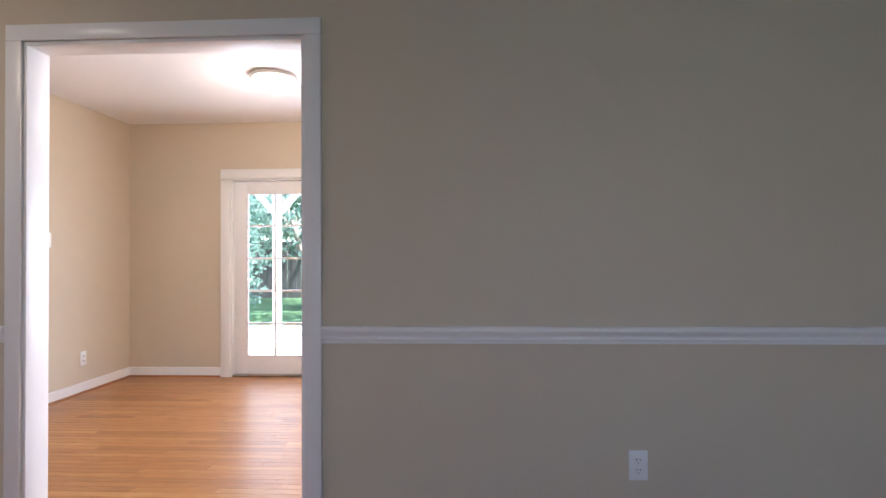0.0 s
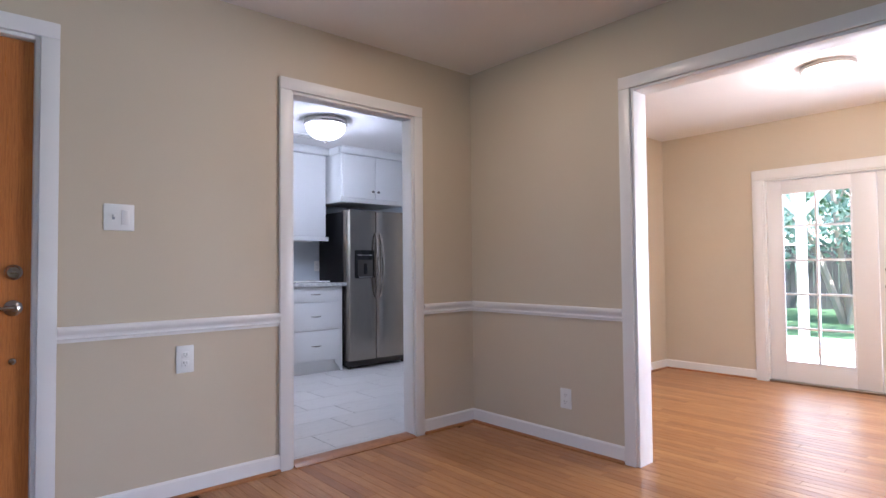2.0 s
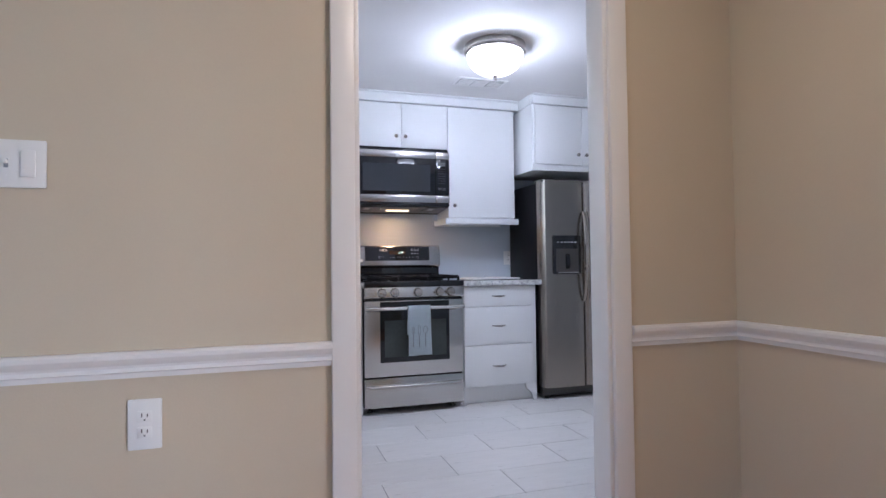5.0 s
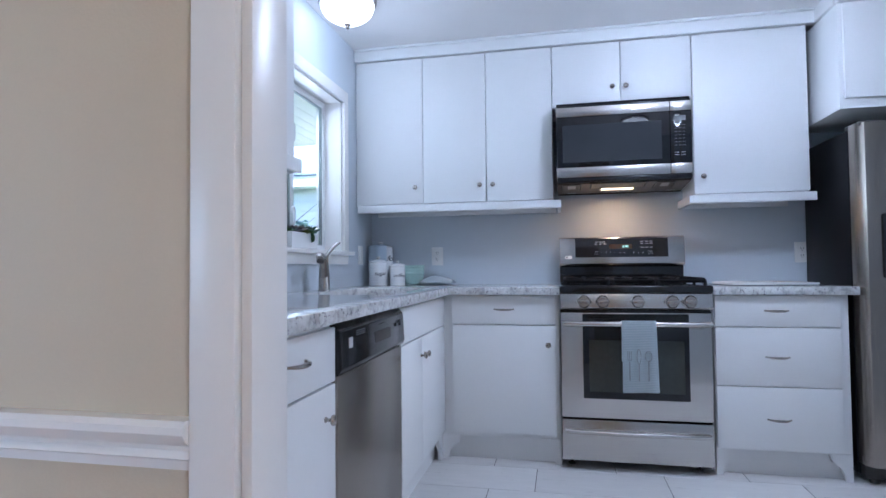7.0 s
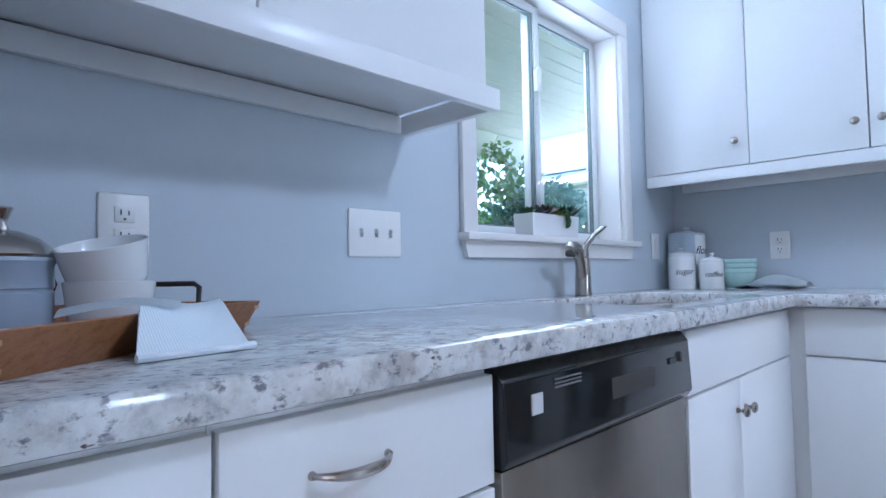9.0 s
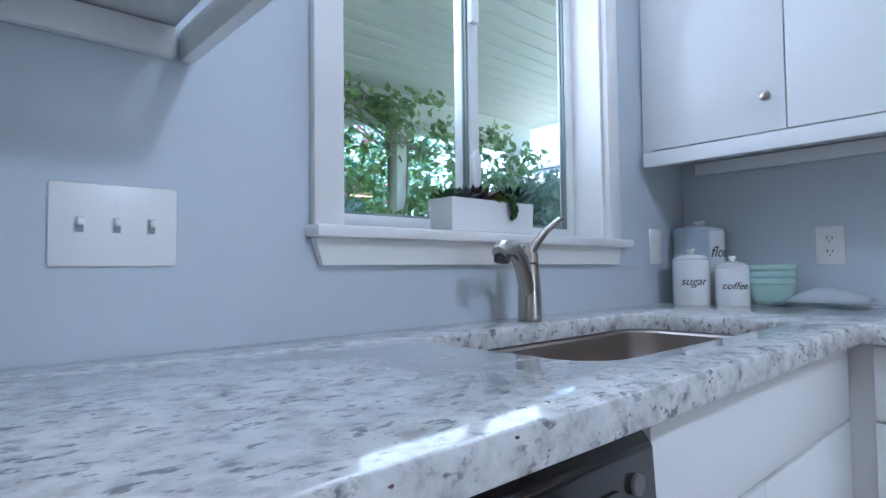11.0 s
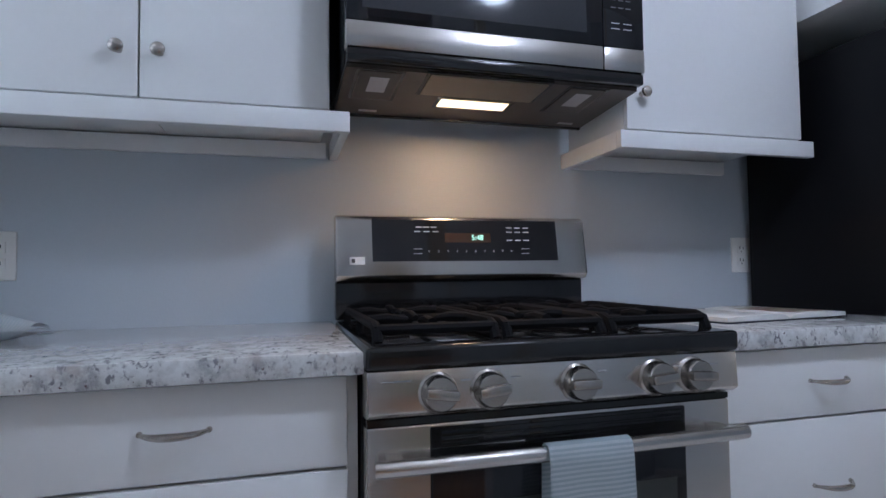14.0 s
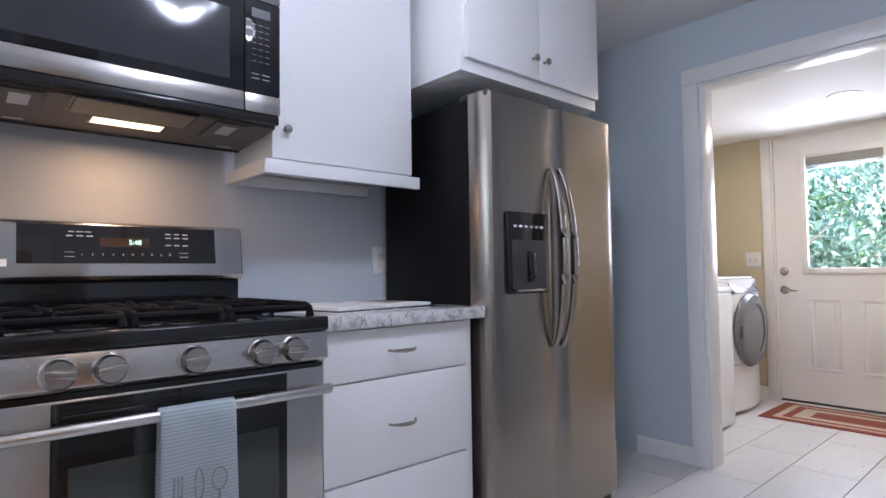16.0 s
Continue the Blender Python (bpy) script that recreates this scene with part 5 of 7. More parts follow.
def wooden_tray():
    L, B, h, f = 0.455, 0.270, 0.046, 0.020
    c = TRAY @ Vector((L / 2, B / 2, 0))
    t = thing("serving_tray", *c, "brown wooden serving tray with flared sides on the counter", "tray")
    part("bottom", on_tray(box(0.015, L - 0.015, 0.015, B - 0.015, 0.0005, 0.009)), TRAYWOOD, t)
    w = 0.013
    outer = [(0, 0), (L, 0), (L, B), (0, B)]
    way = [(-1, -1), (1, -1), (1, 1), (-1, 1)]
    for k in range(4):
        bm = bmesh.new()
        ends = []
        for q in (k, (k + 1) % 4):
            (px, py), (sx, sy) = outer[q], way[q]
            ends.append([bm.verts.new(v) for v in ((px, py, 0.0), (px + sx * f, py + sy * f, h), (px + sx * (f - w), py + sy * (f - w), h), (px - sx * w, py - sy * w, 0.0))])
        for j in range(4):
            bm.faces.new((ends[0][j], ends[0][(j + 1) % 4], ends[1][(j + 1) % 4], ends[1][j]))
        bm.faces.new(ends[0][::-1])
        bm.faces.new(ends[1])
        bmesh.ops.recalc_face_normals(bm, faces=bm.faces)
        bmesh.ops.bevel(bm, geom=bm.edges[:], offset=0.0012, segments=1, affect="EDGES")
        part("side", on_tray(bm), TRAYWOOD, t)
    for a, o in ((0, -1), (L, 1)):
        part("metal_handle", on_tray(tube([(a + o * 0.010, B / 2 - 0.05, h - 0.004), (a + o * 0.012, B / 2 - 0.05, h + 0.024), (a + o * 0.014, B / 2 - 0.04, h + 0.030), (a + o * 0.014, B / 2 + 0.04, h + 0.030), (a + o * 0.012, B / 2 + 0.05, h + 0.024), (a + o * 0.010, B / 2 + 0.05, h - 0.004)], 0.0045, 8)), SLOT, t, "black metal handle")
        for k in range(2):
            z = 0.036 - k * 0.026
            s = f * z / h
            part("finger_joint", on_tray(box(a - 0.012 + o * s, a + 0.006 + o * s, -s - 0.0008, -s + 0.004, z - 0.003, z + 0.003)), TRAYWOOD_PALE, t, "pale finger joint")


wooden_tray()
TZ = CT + 0.0095


def teapot():
    x, y = -3.470, 1.262
    p = thing("teapot", x, y, TZ, "blue-grey ceramic teapot with domed steel lid on the tray", "teapot")
    r = 0.058
    z = TZ
    part("pot", lathe(x, y, [(0, z), (r * 0.90, z), (r, z + 0.006), (r, z + 0.060), (r * 0.965, z + 0.062), (r * 0.965, z + 0.065), (r, z + 0.067), (r, z + 0.096), (r * 1.05, z + 0.102), (r * 1.03, z + 0.107), (r * 0.9, z + 0.107), (r * 0.9, z + 0.100), (0, z + 0.100)], 40), BLUECERAMIC, p)
    part("spout", tube([(x + 0.034, y - 0.028, z + 0.078), (x + 0.044, y - 0.036, z + 0.090), (x + 0.052, y - 0.043, z + 0.103)], [0.018, 0.015, 0.010], 12), BLUECERAMIC, p)
    hand = [(x - 0.044, y - 0.038, z + 0.084), (x - 0.058, y - 0.052, z + 0.088), (x - 0.064, y - 0.057, z + 0.070), (x - 0.062, y - 0.055, z + 0.020), (x - 0.054, y - 0.048, z + 0.008)]
    part("pot_handle", tube(hand, [0.007, 0.008, 0.009, 0.008, 0.005], 10), INKGLAZE, p, "dark glazed handle")
    lid = part("lid", lathe(x, y, [(r * 1.0, z + 0.1075), (r * 1.02, z + 0.111), (r * 0.92, z + 0.122), (r * 0.70, z + 0.133), (r * 0.38, z + 0.141), (0.008, z + 0.144), (0, z + 0.144)], 40), STEELLID, p, "domed steel lid")
    part("lid_knob", lathe(x, y, [(0, z + 0.1435), (0.008, z + 0.1435), (0.005, z + 0.152), (0.007, z + 0.160), (0.012, z + 0.172), (0.011, z + 0.174), (0, z + 0.174)], 24), STEELLID, lid)


STEELLID = steel("teapot_lid_steel", (0.60, 0.57, 0.54), 0.22, (30, 30, 30), 0.02)
teapot()
bowl(-3.590, 1.290, TZ, 0.0585, 0.074, CERAMIC, "white ceramic cup at the bottom of a stack on the tray", None, radians(215), "cup")
bowl(-3.590, 1.290, TZ + 0.066, 0.0585, 0.064, CERAMIC, "white ceramic cup tilted in the stack on the tray", pose(0, 0, 0, -8, 13, 0), radians(208), "cup")


def tray_cloth():
    """The waffle cloth hanging over the tray's edge onto the counter."""
    bm = bmesh.new()
    grid = []
    # from the rim down to the granite: (share, height)
    drop = [(-0.10, 0.046), (0.0, 0.054), (0.10, 0.056), (0.22, 0.050), (0.38, 0.040), (0.54, 0.029), (0.70, 0.019), (0.84, 0.010), (0.94, 0.005), (1.0, 0.004)]
    for k, (f, z) in enumerate(drop):
        line = []
        for j in range(17):
            v = j / 16
            top = Vector((0.175 + 0.17 * v, -0.012))
            low = Vector((0.100 + 0.115 * v, -0.058 - 0.070 * v))
            p = top.lerp(low, f)
            line.append(bm.verts.new((p.x, p.y, z + (0.005 * math.sin(v * 6 + 0.6) * (1 - f) + 0.001) * (1 if f > 0 else 0.2))))
        grid.append(line)
    for p, q in zip(grid, grid[1:]):
        for j in range(16):
            bm.faces.new((p[j], p[j + 1], q[j + 1], q[j]))
    bmesh.ops.recalc_face_normals(bm, faces=bm.faces)
    bmesh.ops.solidify(bm, geom=bm.faces[:], thickness=0.003)
    lo = min(v.co.z for v in bm.verts)
    bmesh.ops.translate(bm, verts=bm.verts, vec=(0, 0, 0.0008 - lo))
    towel = solid("tea_towel", on_tray(bm), WAFFLE, "pale blue waffle towel hanging over the tray edge", "towel", smooth=60)
    hem = bmesh.new()
    tube([(0.098, -0.060, 0.0055), (0.136, -0.084, 0.0055), (0.174, -0.108, 0.0055), (0.213, -0.131, 0.0055)], 0.0048, 8, hem)
    part("hem", on_tray(hem), PALECLOTH, towel, "white hem")
    fold = bmesh.new()
    grid = []
    for k in range(9):
        f = k / 8
        line = []
        for j in range(9):
            v = j / 8
            base = Vector((0.085 + 0.120 * f, 0.020 - 0.062 * f))
            line.append(fold.verts.new((base.x + v * 0.050, base.y + v * 0.030, 0.048 + 0.010 * math.sin(f * 2.6) + 0.008 * math.sin(v * 3.0) - 0.003 * f)))
        grid.append(line)
    for p, q in zip(grid, grid[1:]):
        for j in range(8):
            fold.faces.new((p[j], p[j + 1], q[j + 1], q[j]))
    bmesh.ops.solidify(fold, geom=fold.faces[:], thickness=0.009)
    solid("cloth_napkin", on_tray(fold), PALECLOTH, "white hemmed cloth fold lying over the tray towel", "napkin", smooth=60)


tray_cloth()


# succulents on the window sill
def planter():
    x0, x1, y0, y1, z0, z1 = -5.185, -4.905, 1.000, 1.076, 1.1205, 1.200
    p = thing("succulent_planter", (x0 + x1) / 2, (y0 + y1) / 2, z0, "white ceramic trough of green and purple succulents on the window sill", "planter")
    bm = bmesh.new()
    rings = []
    for ins, z in ((0.008, z0), (0.0, z0 + 0.004), (-0.003, z1), (0.003, z1), (0.006, z1 - 0.015)):
        rings.append([bm.verts.new(v) for v in ((x0 + ins, y0 + ins, z), (x1 - ins, y0 + ins, z), (x1 - ins, y1 - ins, z), (x0 + ins, y1 - ins, z))])
    for a, b in zip(rings, rings[1:]):
        for k in range(4):
            bm.faces.new((a[k], a[(k + 1) % 4], b[(k + 1) % 4], b[k]))
    bm.faces.new(rings[0][::-1])
    part("trough", bm, CERAMIC, p, smooth=30)
    part("soil", box(x0 + 0.007, x1 - 0.007, y0 + 0.007, y1 - 0.007, z1 - 0.03, z1 - 0.012), SOIL, p)
    rng = random.Random(11)

    def rosette(x, y, r, n, mat, rise, name, thin=0.22):
        b = bmesh.new()
        for k in range(n):
            a = k * 2.4 + rng.uniform(-0.15, 0.15)
            s = (k + 1) / n
            lng = r * (0.45 + 0.55 * s)
            el = radians(78 - rise * s)
            tip = Vector((math.cos(a) * math.cos(el), math.sin(a) * math.cos(el), math.sin(el))) * lng
            side = Vector((-math.sin(a), math.cos(a), 0)) * lng * thin
            base = Vector((x, y, z1 - 0.004))
            up = Vector((0, 0, lng * 0.07))
            vs = [b.verts.new(base + side * 0.35), b.verts.new(base - side * 0.35), b.verts.new(base + tip * 0.55 - side - up), b.verts.new(base + tip), b.verts.new(base + tip * 0.55 + side - up), b.verts.new(base + tip * 0.5 + up)]
            for q in ((0, 4, 5), (4, 3, 5), (3, 2, 5), (2, 1, 5), (1, 0, 5), (0, 1, 2, 3, 4)):
                b.faces.new([vs[i] for i in q])
        part(name, b, mat, p, smooth=50)
    rosette(-4.925, 1.043, 0.050, 22, SUCC_GREEN, 62, "succulent", 0.30)
    rosette(-4.965, 1.038, 0.060, 28, SUCC_GREY, 60, "succulent", 0.32)
    rosette(-5.017, 1.041, 0.078, 30, SUCC_PURPLE, 58, "succulent", 0.17)
    rosette(-5.075, 1.053, 0.052, 30, SUCC_LIME, 70, "succulent", 0.35)
    rosette(-5.140, 1.041, 0.095, 34, SUCC_DARK, 64, "succulent", 0.14)
    b = bmesh.new()
    for k in range(40):
        t = k / 39
        ball(-5.096 + rng.uniform(-0.012, 0.012) * (1 - t * 0.4), 1.078 + 0.012 * math.sin(t * 2.2) + rng.uniform(-0.006, 0.010), z1 + 0.016 - t * 0.058, 0.0065 * (1 - 0.3 * t), b, 1, 1.3)
    part("trailing_succulent", b, SUCC_TRAIL, p, "green trailing succulent")


SOIL = paint("dark_soil", (0.04, 0.03, 0.022), 0.95, 200, 0.8, 0.3)
SUCC_GREEN = leafy("succulent_green", (0.07, 0.14, 0.06), (0.12, 0.20, 0.10))
SUCC_GREY = leafy("succulent_grey", (0.14, 0.15, 0.17), (0.22, 0.23, 0.24))
SUCC_PURPLE = leafy("succulent_purple", (0.09, 0.05, 0.05), (0.16, 0.12, 0.08))
SUCC_LIME = leafy("succulent_lime", (0.18, 0.22, 0.05), (0.28, 0.30, 0.07))
SUCC_DARK = leafy("succulent_dark_green", (0.015, 0.05, 0.03), (0.04, 0.10, 0.05))
SUCC_TRAIL = leafy("succulent_trailing", (0.03, 0.09, 0.03), (0.07, 0.15, 0.05))
planter()

# ---------------------------------------------------------------- kitchen window
def sheet(x0, x1, y0, y1, z0, z1):
    return box(x0, x1, y0, y1, z0, z1)


def kitchen_window():
    a, b = WIN
    w = thing("window_1", (a + b) / 2, KY, 1.12, "white sliding window over the sink with wide casing and sill", "window", kind="structure")
    d0, d1 = KY, KY + 0.019
    part("casing_board", box(a - 0.062, a, d0, d1, 1.12, 1.985, 0.003), TRIM, w)
    part("casing_board", box(b, b + 0.062, d0, d1, 1.12, 1.985, 0.003), TRIM, w)
    part("casing_board", box(a - 0.062, b + 0.062, d0, d1, 1.9855, 2.052, 0.003), TRIM, w)
    part("window_sill", box(a - 0.090, b + 0.070, KY - 0.075, KY + 0.045, 1.098, 1.120, 0.004), TRIM, w)
    part("apron", prism([(a - 0.062, 1.0975), (b + 0.060, 1.0975), (b + 0.045, 1.047), (a - 0.045, 1.047)], "y", KY + 0.0005, KY + 0.018), TRIM, w)
    part("reveal_board", box(a, a + 0.012, KY - 0.15, KY, 1.12, 1.99), TRIM, w)
    part("reveal_board", box(b - 0.012, b, KY - 0.15, KY, 1.12, 1.99), TRIM, w)
    part("reveal_board", box(a + 0.012, b - 0.012, KY - 0.15, KY, 1.978, 1.99), TRIM, w)
    part("stool", box(a + 0.012, b - 0.012, KY - 0.15, KY - 0.0755, 1.098, 1.121), TRIM, w)
    yf = KY - 0.125

    def sash(name, x0, x1, y, wd):
        s = part(name, box(x0, x0 + wd, y, y + 0.028, 1.122, 1.977, 0.002), VINYL, w)
        for q in ((x1 - wd, x1, 1.122, 1.977), (x0 + wd, x1 - wd, 1.122, 1.122 + wd), (x0 + wd, x1 - wd, 1.977 - wd, 1.977)):
            part("rail", box(q[0], q[1], y, y + 0.028, q[2], q[3], 0.002), VINYL, s)
        for q in ((x0 + wd, x0 + wd + 0.006, 1.122 + wd, 1.977 - wd), (x1 - wd - 0.006, x1 - wd, 1.122 + wd, 1.977 - wd), (x0 + wd + 0.006, x1 - wd - 0.006, 1.122 + wd, 1.128 + wd), (x0 + wd + 0.006, x1 - wd - 0.006, 1.971 - wd, 1.977 - wd)):
            part("gasket", box(q[0], q[1], y + 0.006, y + 0.0115, q[2], q[3]), GASKET, s, "grey glazing gasket")
            part("gasket", box(q[0], q[1], y + 0.0155, y + 0.022, q[2], q[3]), GASKET, s, "grey glazing gasket")
        g = part("pane", box(x0 + wd, x1 - wd, y + 0.012, y + 0.015, 1.122 + wd, 1.977 - wd), GLASS, s, "clear glass pane")
        g.visible_shadow = False
        return s
    sash("sash", a + 0.013, -5.040, yf, 0.032)
    s = sash("sash", -5.070, b - 0.013, yf + 0.030, 0.032)
    for z in (1.285, 1.70):
        part("latch", prism([(-5.058, z - 0.045), (-5.035, z - 0.045), (-5.032, z + 0.03), (-5.047, z + 0.05), (-5.061, z + 0.03)], "y", yf + 0.0585, yf + 0.075, bevel=0.003), VINYL, s, "white sash latch")


GASKET = paint("grey_green_gasket", (0.20, 0.24, 0.23), 0.5, 60, 0.0, 0.05)
VINYL = paint("white_vinyl", (0.76, 0.77, 0.76), 0.35, 60, 0.02, 0.02)
kitchen_window()


# ---------------------------------------------------------------- french doors of the sunroom
def glazed_door(name, label, x0, x1, ztop, gx0, gx1, gz0, gz1, cols, rows, knob_x):
    d = thing(name, (x0 + x1) / 2, YF + 0.05, 0.02, label, "door", kind="structure")
    y0, y1 = YF + 0.035, YF + 0.080
    for nm, q in (("stile", (x0, gx0, 0.022, ztop)), ("stile", (gx1, x1, 0.022, ztop)), ("rail", (gx0, gx1, 0.022, gz0)), ("rail", (gx0, gx1, gz1, ztop))):
        part(nm, box(q[0], q[1], y0, y1, q[2], q[3], 0.002), TRIM, d)
    for q in ((gx0, gx0 + 0.012, gz0, gz1), (gx1 - 0.012, gx1, gz0, gz1), (gx0, gx1, gz0, gz0 + 0.012), (gx0, gx1, gz1 - 0.012, gz1)):
        part("glazing_bead", box(q[0], q[1], y0 - 0.006, y0, q[2], q[3], 0.001), TRIM, d)
    g = part("pane", box(gx0, gx1, y0 + 0.020, y0 + 0.024, gz0, gz1), GLASS, d, "clear glass")
    g.visible_shadow = False
    for k in range(1, cols):
        x = gx0 + (gx1 - gx0) * k / cols
        part("muntin", box(x - 0.009, x + 0.009, y0 + 0.004, y0 + 0.040, gz0, gz1, 0.002), TRIM, d)
    for k in range(1, rows):
        z = gz0 + (gz1 - gz0) * k / rows
        part("muntin", box(gx0, gx1, y0 + 0.006, y0 + 0.038, z - 0.009, z + 0.009, 0.002), TRIM, d)
    if knob_x:
        for z, r in ((1.010, 0.026), (0.872, 0.030)):
            part("rose", spun((knob_x, y0, z), (0, -1, 0), [(0, 0), (r, 0), (r, 0.006), (r * 0.7, 0.012), (r * 0.5, 0.014), (0, 0.014)], 24), NICKEL, d, "satin nickel rose")
        part("lever", tube([(knob_x, y0 - 0.012, 0.872), (knob_x, y0 - 0.045, 0.872), (knob_x + 0.03, y0 - 0.050, 0.870), (knob_x + 0.10, y0 - 0.048, 0.866)], [0.010, 0.009, 0.008, 0.006], 12), NICKEL, d, "satin nickel lever")


glazed_door("door_1", "white wooden glazed french door with ten panes, closed", -2.256, -1.438, 1.815, -2.135, -1.605, 0.185, 1.703, 2, 5, 0)
glazed_door("door_2", "white wooden glazed french door with lever handle, closed", -1.432, -0.614, 1.815, -1.292, -0.750, 0.185, 1.703, 2, 5, -1.370)
solid("trim", box(FRENCH[0] + 0.016, FRENCH[1] - 0.016, YF - 0.01, YF + 0.13, 0.0, 0.020, 0.004), NICKEL, "metal threshold below the french doors", "threshold", kind="structure")
# sunroom side window and dining room window: plain frames that close the openings
for nm, q in (("window_2", (0.05, 1.85, YF + 0.06, 0.1, 1.9)), ("window_3", (0.0, 2.4, -3.06, 0.7, 2.1))):
    w = thing(nm, (q[0] + q[1]) / 2, q[2], q[3], "white framed window letting in daylight", "window", kind="structure")
    for p in ((q[0], q[0] + 0.05, q[3], q[4]), (q[1] - 0.05, q[1], q[3], q[4]), ((q[0] + q[1]) / 2 - 0.03, (q[0] + q[1]) / 2 + 0.03, q[3] + 0.05, q[4] - 0.05), (q[0] + 0.05, q[1] - 0.05, q[3], q[3] + 0.05), (q[0] + 0.05, q[1] - 0.05, q[4] - 0.05, q[4])):
        part("window_frame", box(p[0], p[1], q[2] - 0.02, q[2] + 0.02, p[2], p[3], 0.003), TRIM, w)
    g = part("pane", box(q[0] + 0.05, q[1] - 0.05, q[2] + 0.004, q[2] + 0.008, q[3] + 0.05, q[4] - 0.05), GLASS, w)
    g.visible_shadow = False


# ---------------------------------------------------------------- oak front door with leaded glass
def front_door():
    x1 = XW - 0.028
    x0 = x1 - 0.045
    ya, yb = FRONT[0] + 0.018, FRONT[1] - 0.018
    d = thing("door_3", x0, (ya + yb) / 2, 0.01, "varnished oak front door with arched leaded glass, closed", "door", kind="structure")
    mid = (ya + yb) / 2
    gw, gz0, gzs = 0.108, 0.635, 1.596      # half width, bottom and spring of the glass opening
    n = 18

    def arch(half, z0, zs, rise):
        pts = [(mid - half, z0), (mid + half, z0)]
        for k in range(n + 1):
            t = math.pi * k / n
            pts.append((mid + half * math.cos(t), zs + rise * math.sin(t)))
        return pts
    # slab with the arched opening cut through
    bm = bmesh.new()
    outer = [(ya, 0.012), (yb, 0.012), (yb, 2.010), (ya, 2.010)]
    inner = arch(gw, gz0, gzs, 0.100)
    for x in (x1, x0):
        loops = []
        for pts in (outer, inner):
            vs = [bm.verts.new((x, p, z)) for p, z in pts]
            loops += [bm.edges.new((vs[k], vs[(k + 1) % len(vs)])) for k in range(len(vs))]
        bmesh.ops.triangle_fill(bm, use_beauty=True, edges=loops)
    bm.verts.ensure_lookup_table()
    n1, n2 = len(outer), len(inner)
    for start, count in ((0, n1), (n1, n2)):
        for k in range(count):
            p, q = start + k, start + (k + 1) % count
            bm.faces.new((bm.verts[p], bm.verts[q], bm.verts[q + n1 + n2], bm.verts[p + n1 + n2]))
    part("slab", bm, DOOR_OAK, d, smooth=20)

    def moulding(pts, parent, r=0.011, lift=0.0):
        loop = list(pts) + [pts[0], pts[1]]
        return part("moulding", tube([(x1 + lift, p, z) for p, z in loop], r, 10, flat=1.0), DOOR_OAK_H, parent)
    moulding(arch(gw + 0.012, gz0 - 0.012, gzs, 0.112), d, 0.014)

    def offset(pts, d):
        """The outline moved inwards by d, corners mitred."""
        area2 = sum(p[0] * q[1] - q[0] * p[1] for p, q in zip(pts, pts[1:] + pts[:1]))
        sg = 1 if area2 > 0 else -1
        out = []
        for k in range(len(pts)):
            o, p, q = Vector(pts[k - 1]), Vector(pts[k]), Vector(pts[(k + 1) % len(pts)])
            e1, e2 = (p - o).normalized(), (q - p).normalized()
            n1, n2 = Vector((-e1.y, e1.x)) * sg, Vector((-e2.y, e2.x)) * sg
            m = (n1 + n2) / max(0.5, 1 + n1.dot(n2))
            out.append(tuple(p + m * d))
        return out

    def swept(pts, steps, close):
        bm = bmesh.new()
        rings = [[bm.verts.new((x1 + hgt, p, z)) for p, z in offset(pts, d)] for d, hgt in steps]
        for a, b in zip(rings, rings[1:]):
            for k in range(len(a)):
                bm.faces.new((a[k], a[(k + 1) % len(a)], b[(k + 1) % len(a)], b[k]))
        if close:
            bm.faces.new(rings[-1])
        return bm

    def panel(pts, mat):
        p = part("raised_panel", swept(pts, [(0.004, 0.0006), (0.010, 0.0010), (0.026, 0.0115), (0.029, 0.0115)], True), mat, d, "oak raised panel with bold grain", 25)
        part("moulding", swept(pts, [(-0.018, 0.0004), (-0.017, 0.008), (-0.011, 0.010), (-0.008, 0.015), (-0.001, 0.016), (0.003, 0.010), (0.006, 0.008), (0.009, 0.0006)], False), DOOR_OAK_H, p, "", 25)

    for s in (1, -1):
        def side(*pts):
            return [(mid + s * p, z) for p, z in pts]
        lo, hi = 0.222, 0.308
        panel(side((lo, 0.447), (hi, 0.447), (hi, 1.398), (lo, 1.398)), FIGURED_OAK)
        panel(side((lo, 0.215), (hi, 0.215), (hi, 0.352), (lo, 0.352)), FIGURED_OAK)
        curve = [(lo - 0.130 * (1 - math.cos(t)), 1.625 + 0.178 * math.sin(t)) for t in [math.pi / 2 * k / 7 for k in range(8)]]
        panel(side((lo, 1.492), (hi, 1.492), (hi, 1.900), (0.092, 1.900), *[(q, z) for q, z in reversed(curve)][:-1]), FIGURED_OAK)
    panel([(mid - 0.100, 0.215), (mid + 0.100, 0.215), (mid + 0.100, 0.508), (mid - 0.100, 0.508)], FIGURED_OAK)
    # leaded glass
    xg = (x0 + x1) / 2
    shape = arch(gw, gz0, gzs, 0.100)
    g = part("leaded_pane", prism(shape, "x", xg - 0.003, xg + 0.003), RIPPLE, d, "bevelled textured glass")
    g.visible_shadow = False

    def came(pts, r=0.0022):
        part("lead_came", tube([(xg + 0.004, mid + p * 0.818, 0.635 + (z - 0.585) * 0.993) for p, z in pts], r, 6), LEAD, g)
    inn = 0.092
    came([(-inn, 0.585)] + [(-inn * math.cos(math.pi * k / 12), 1.53 + 0.085 * math.sin(math.pi * k / 12)) for k in range(13)] + [(inn, 0.585)])
    for z in (0.62, 0.78, 1.03, 1.37, 1.52):
        for s in (-1, 1):
            came([(s * 0.132, z), (s * inn, z)])
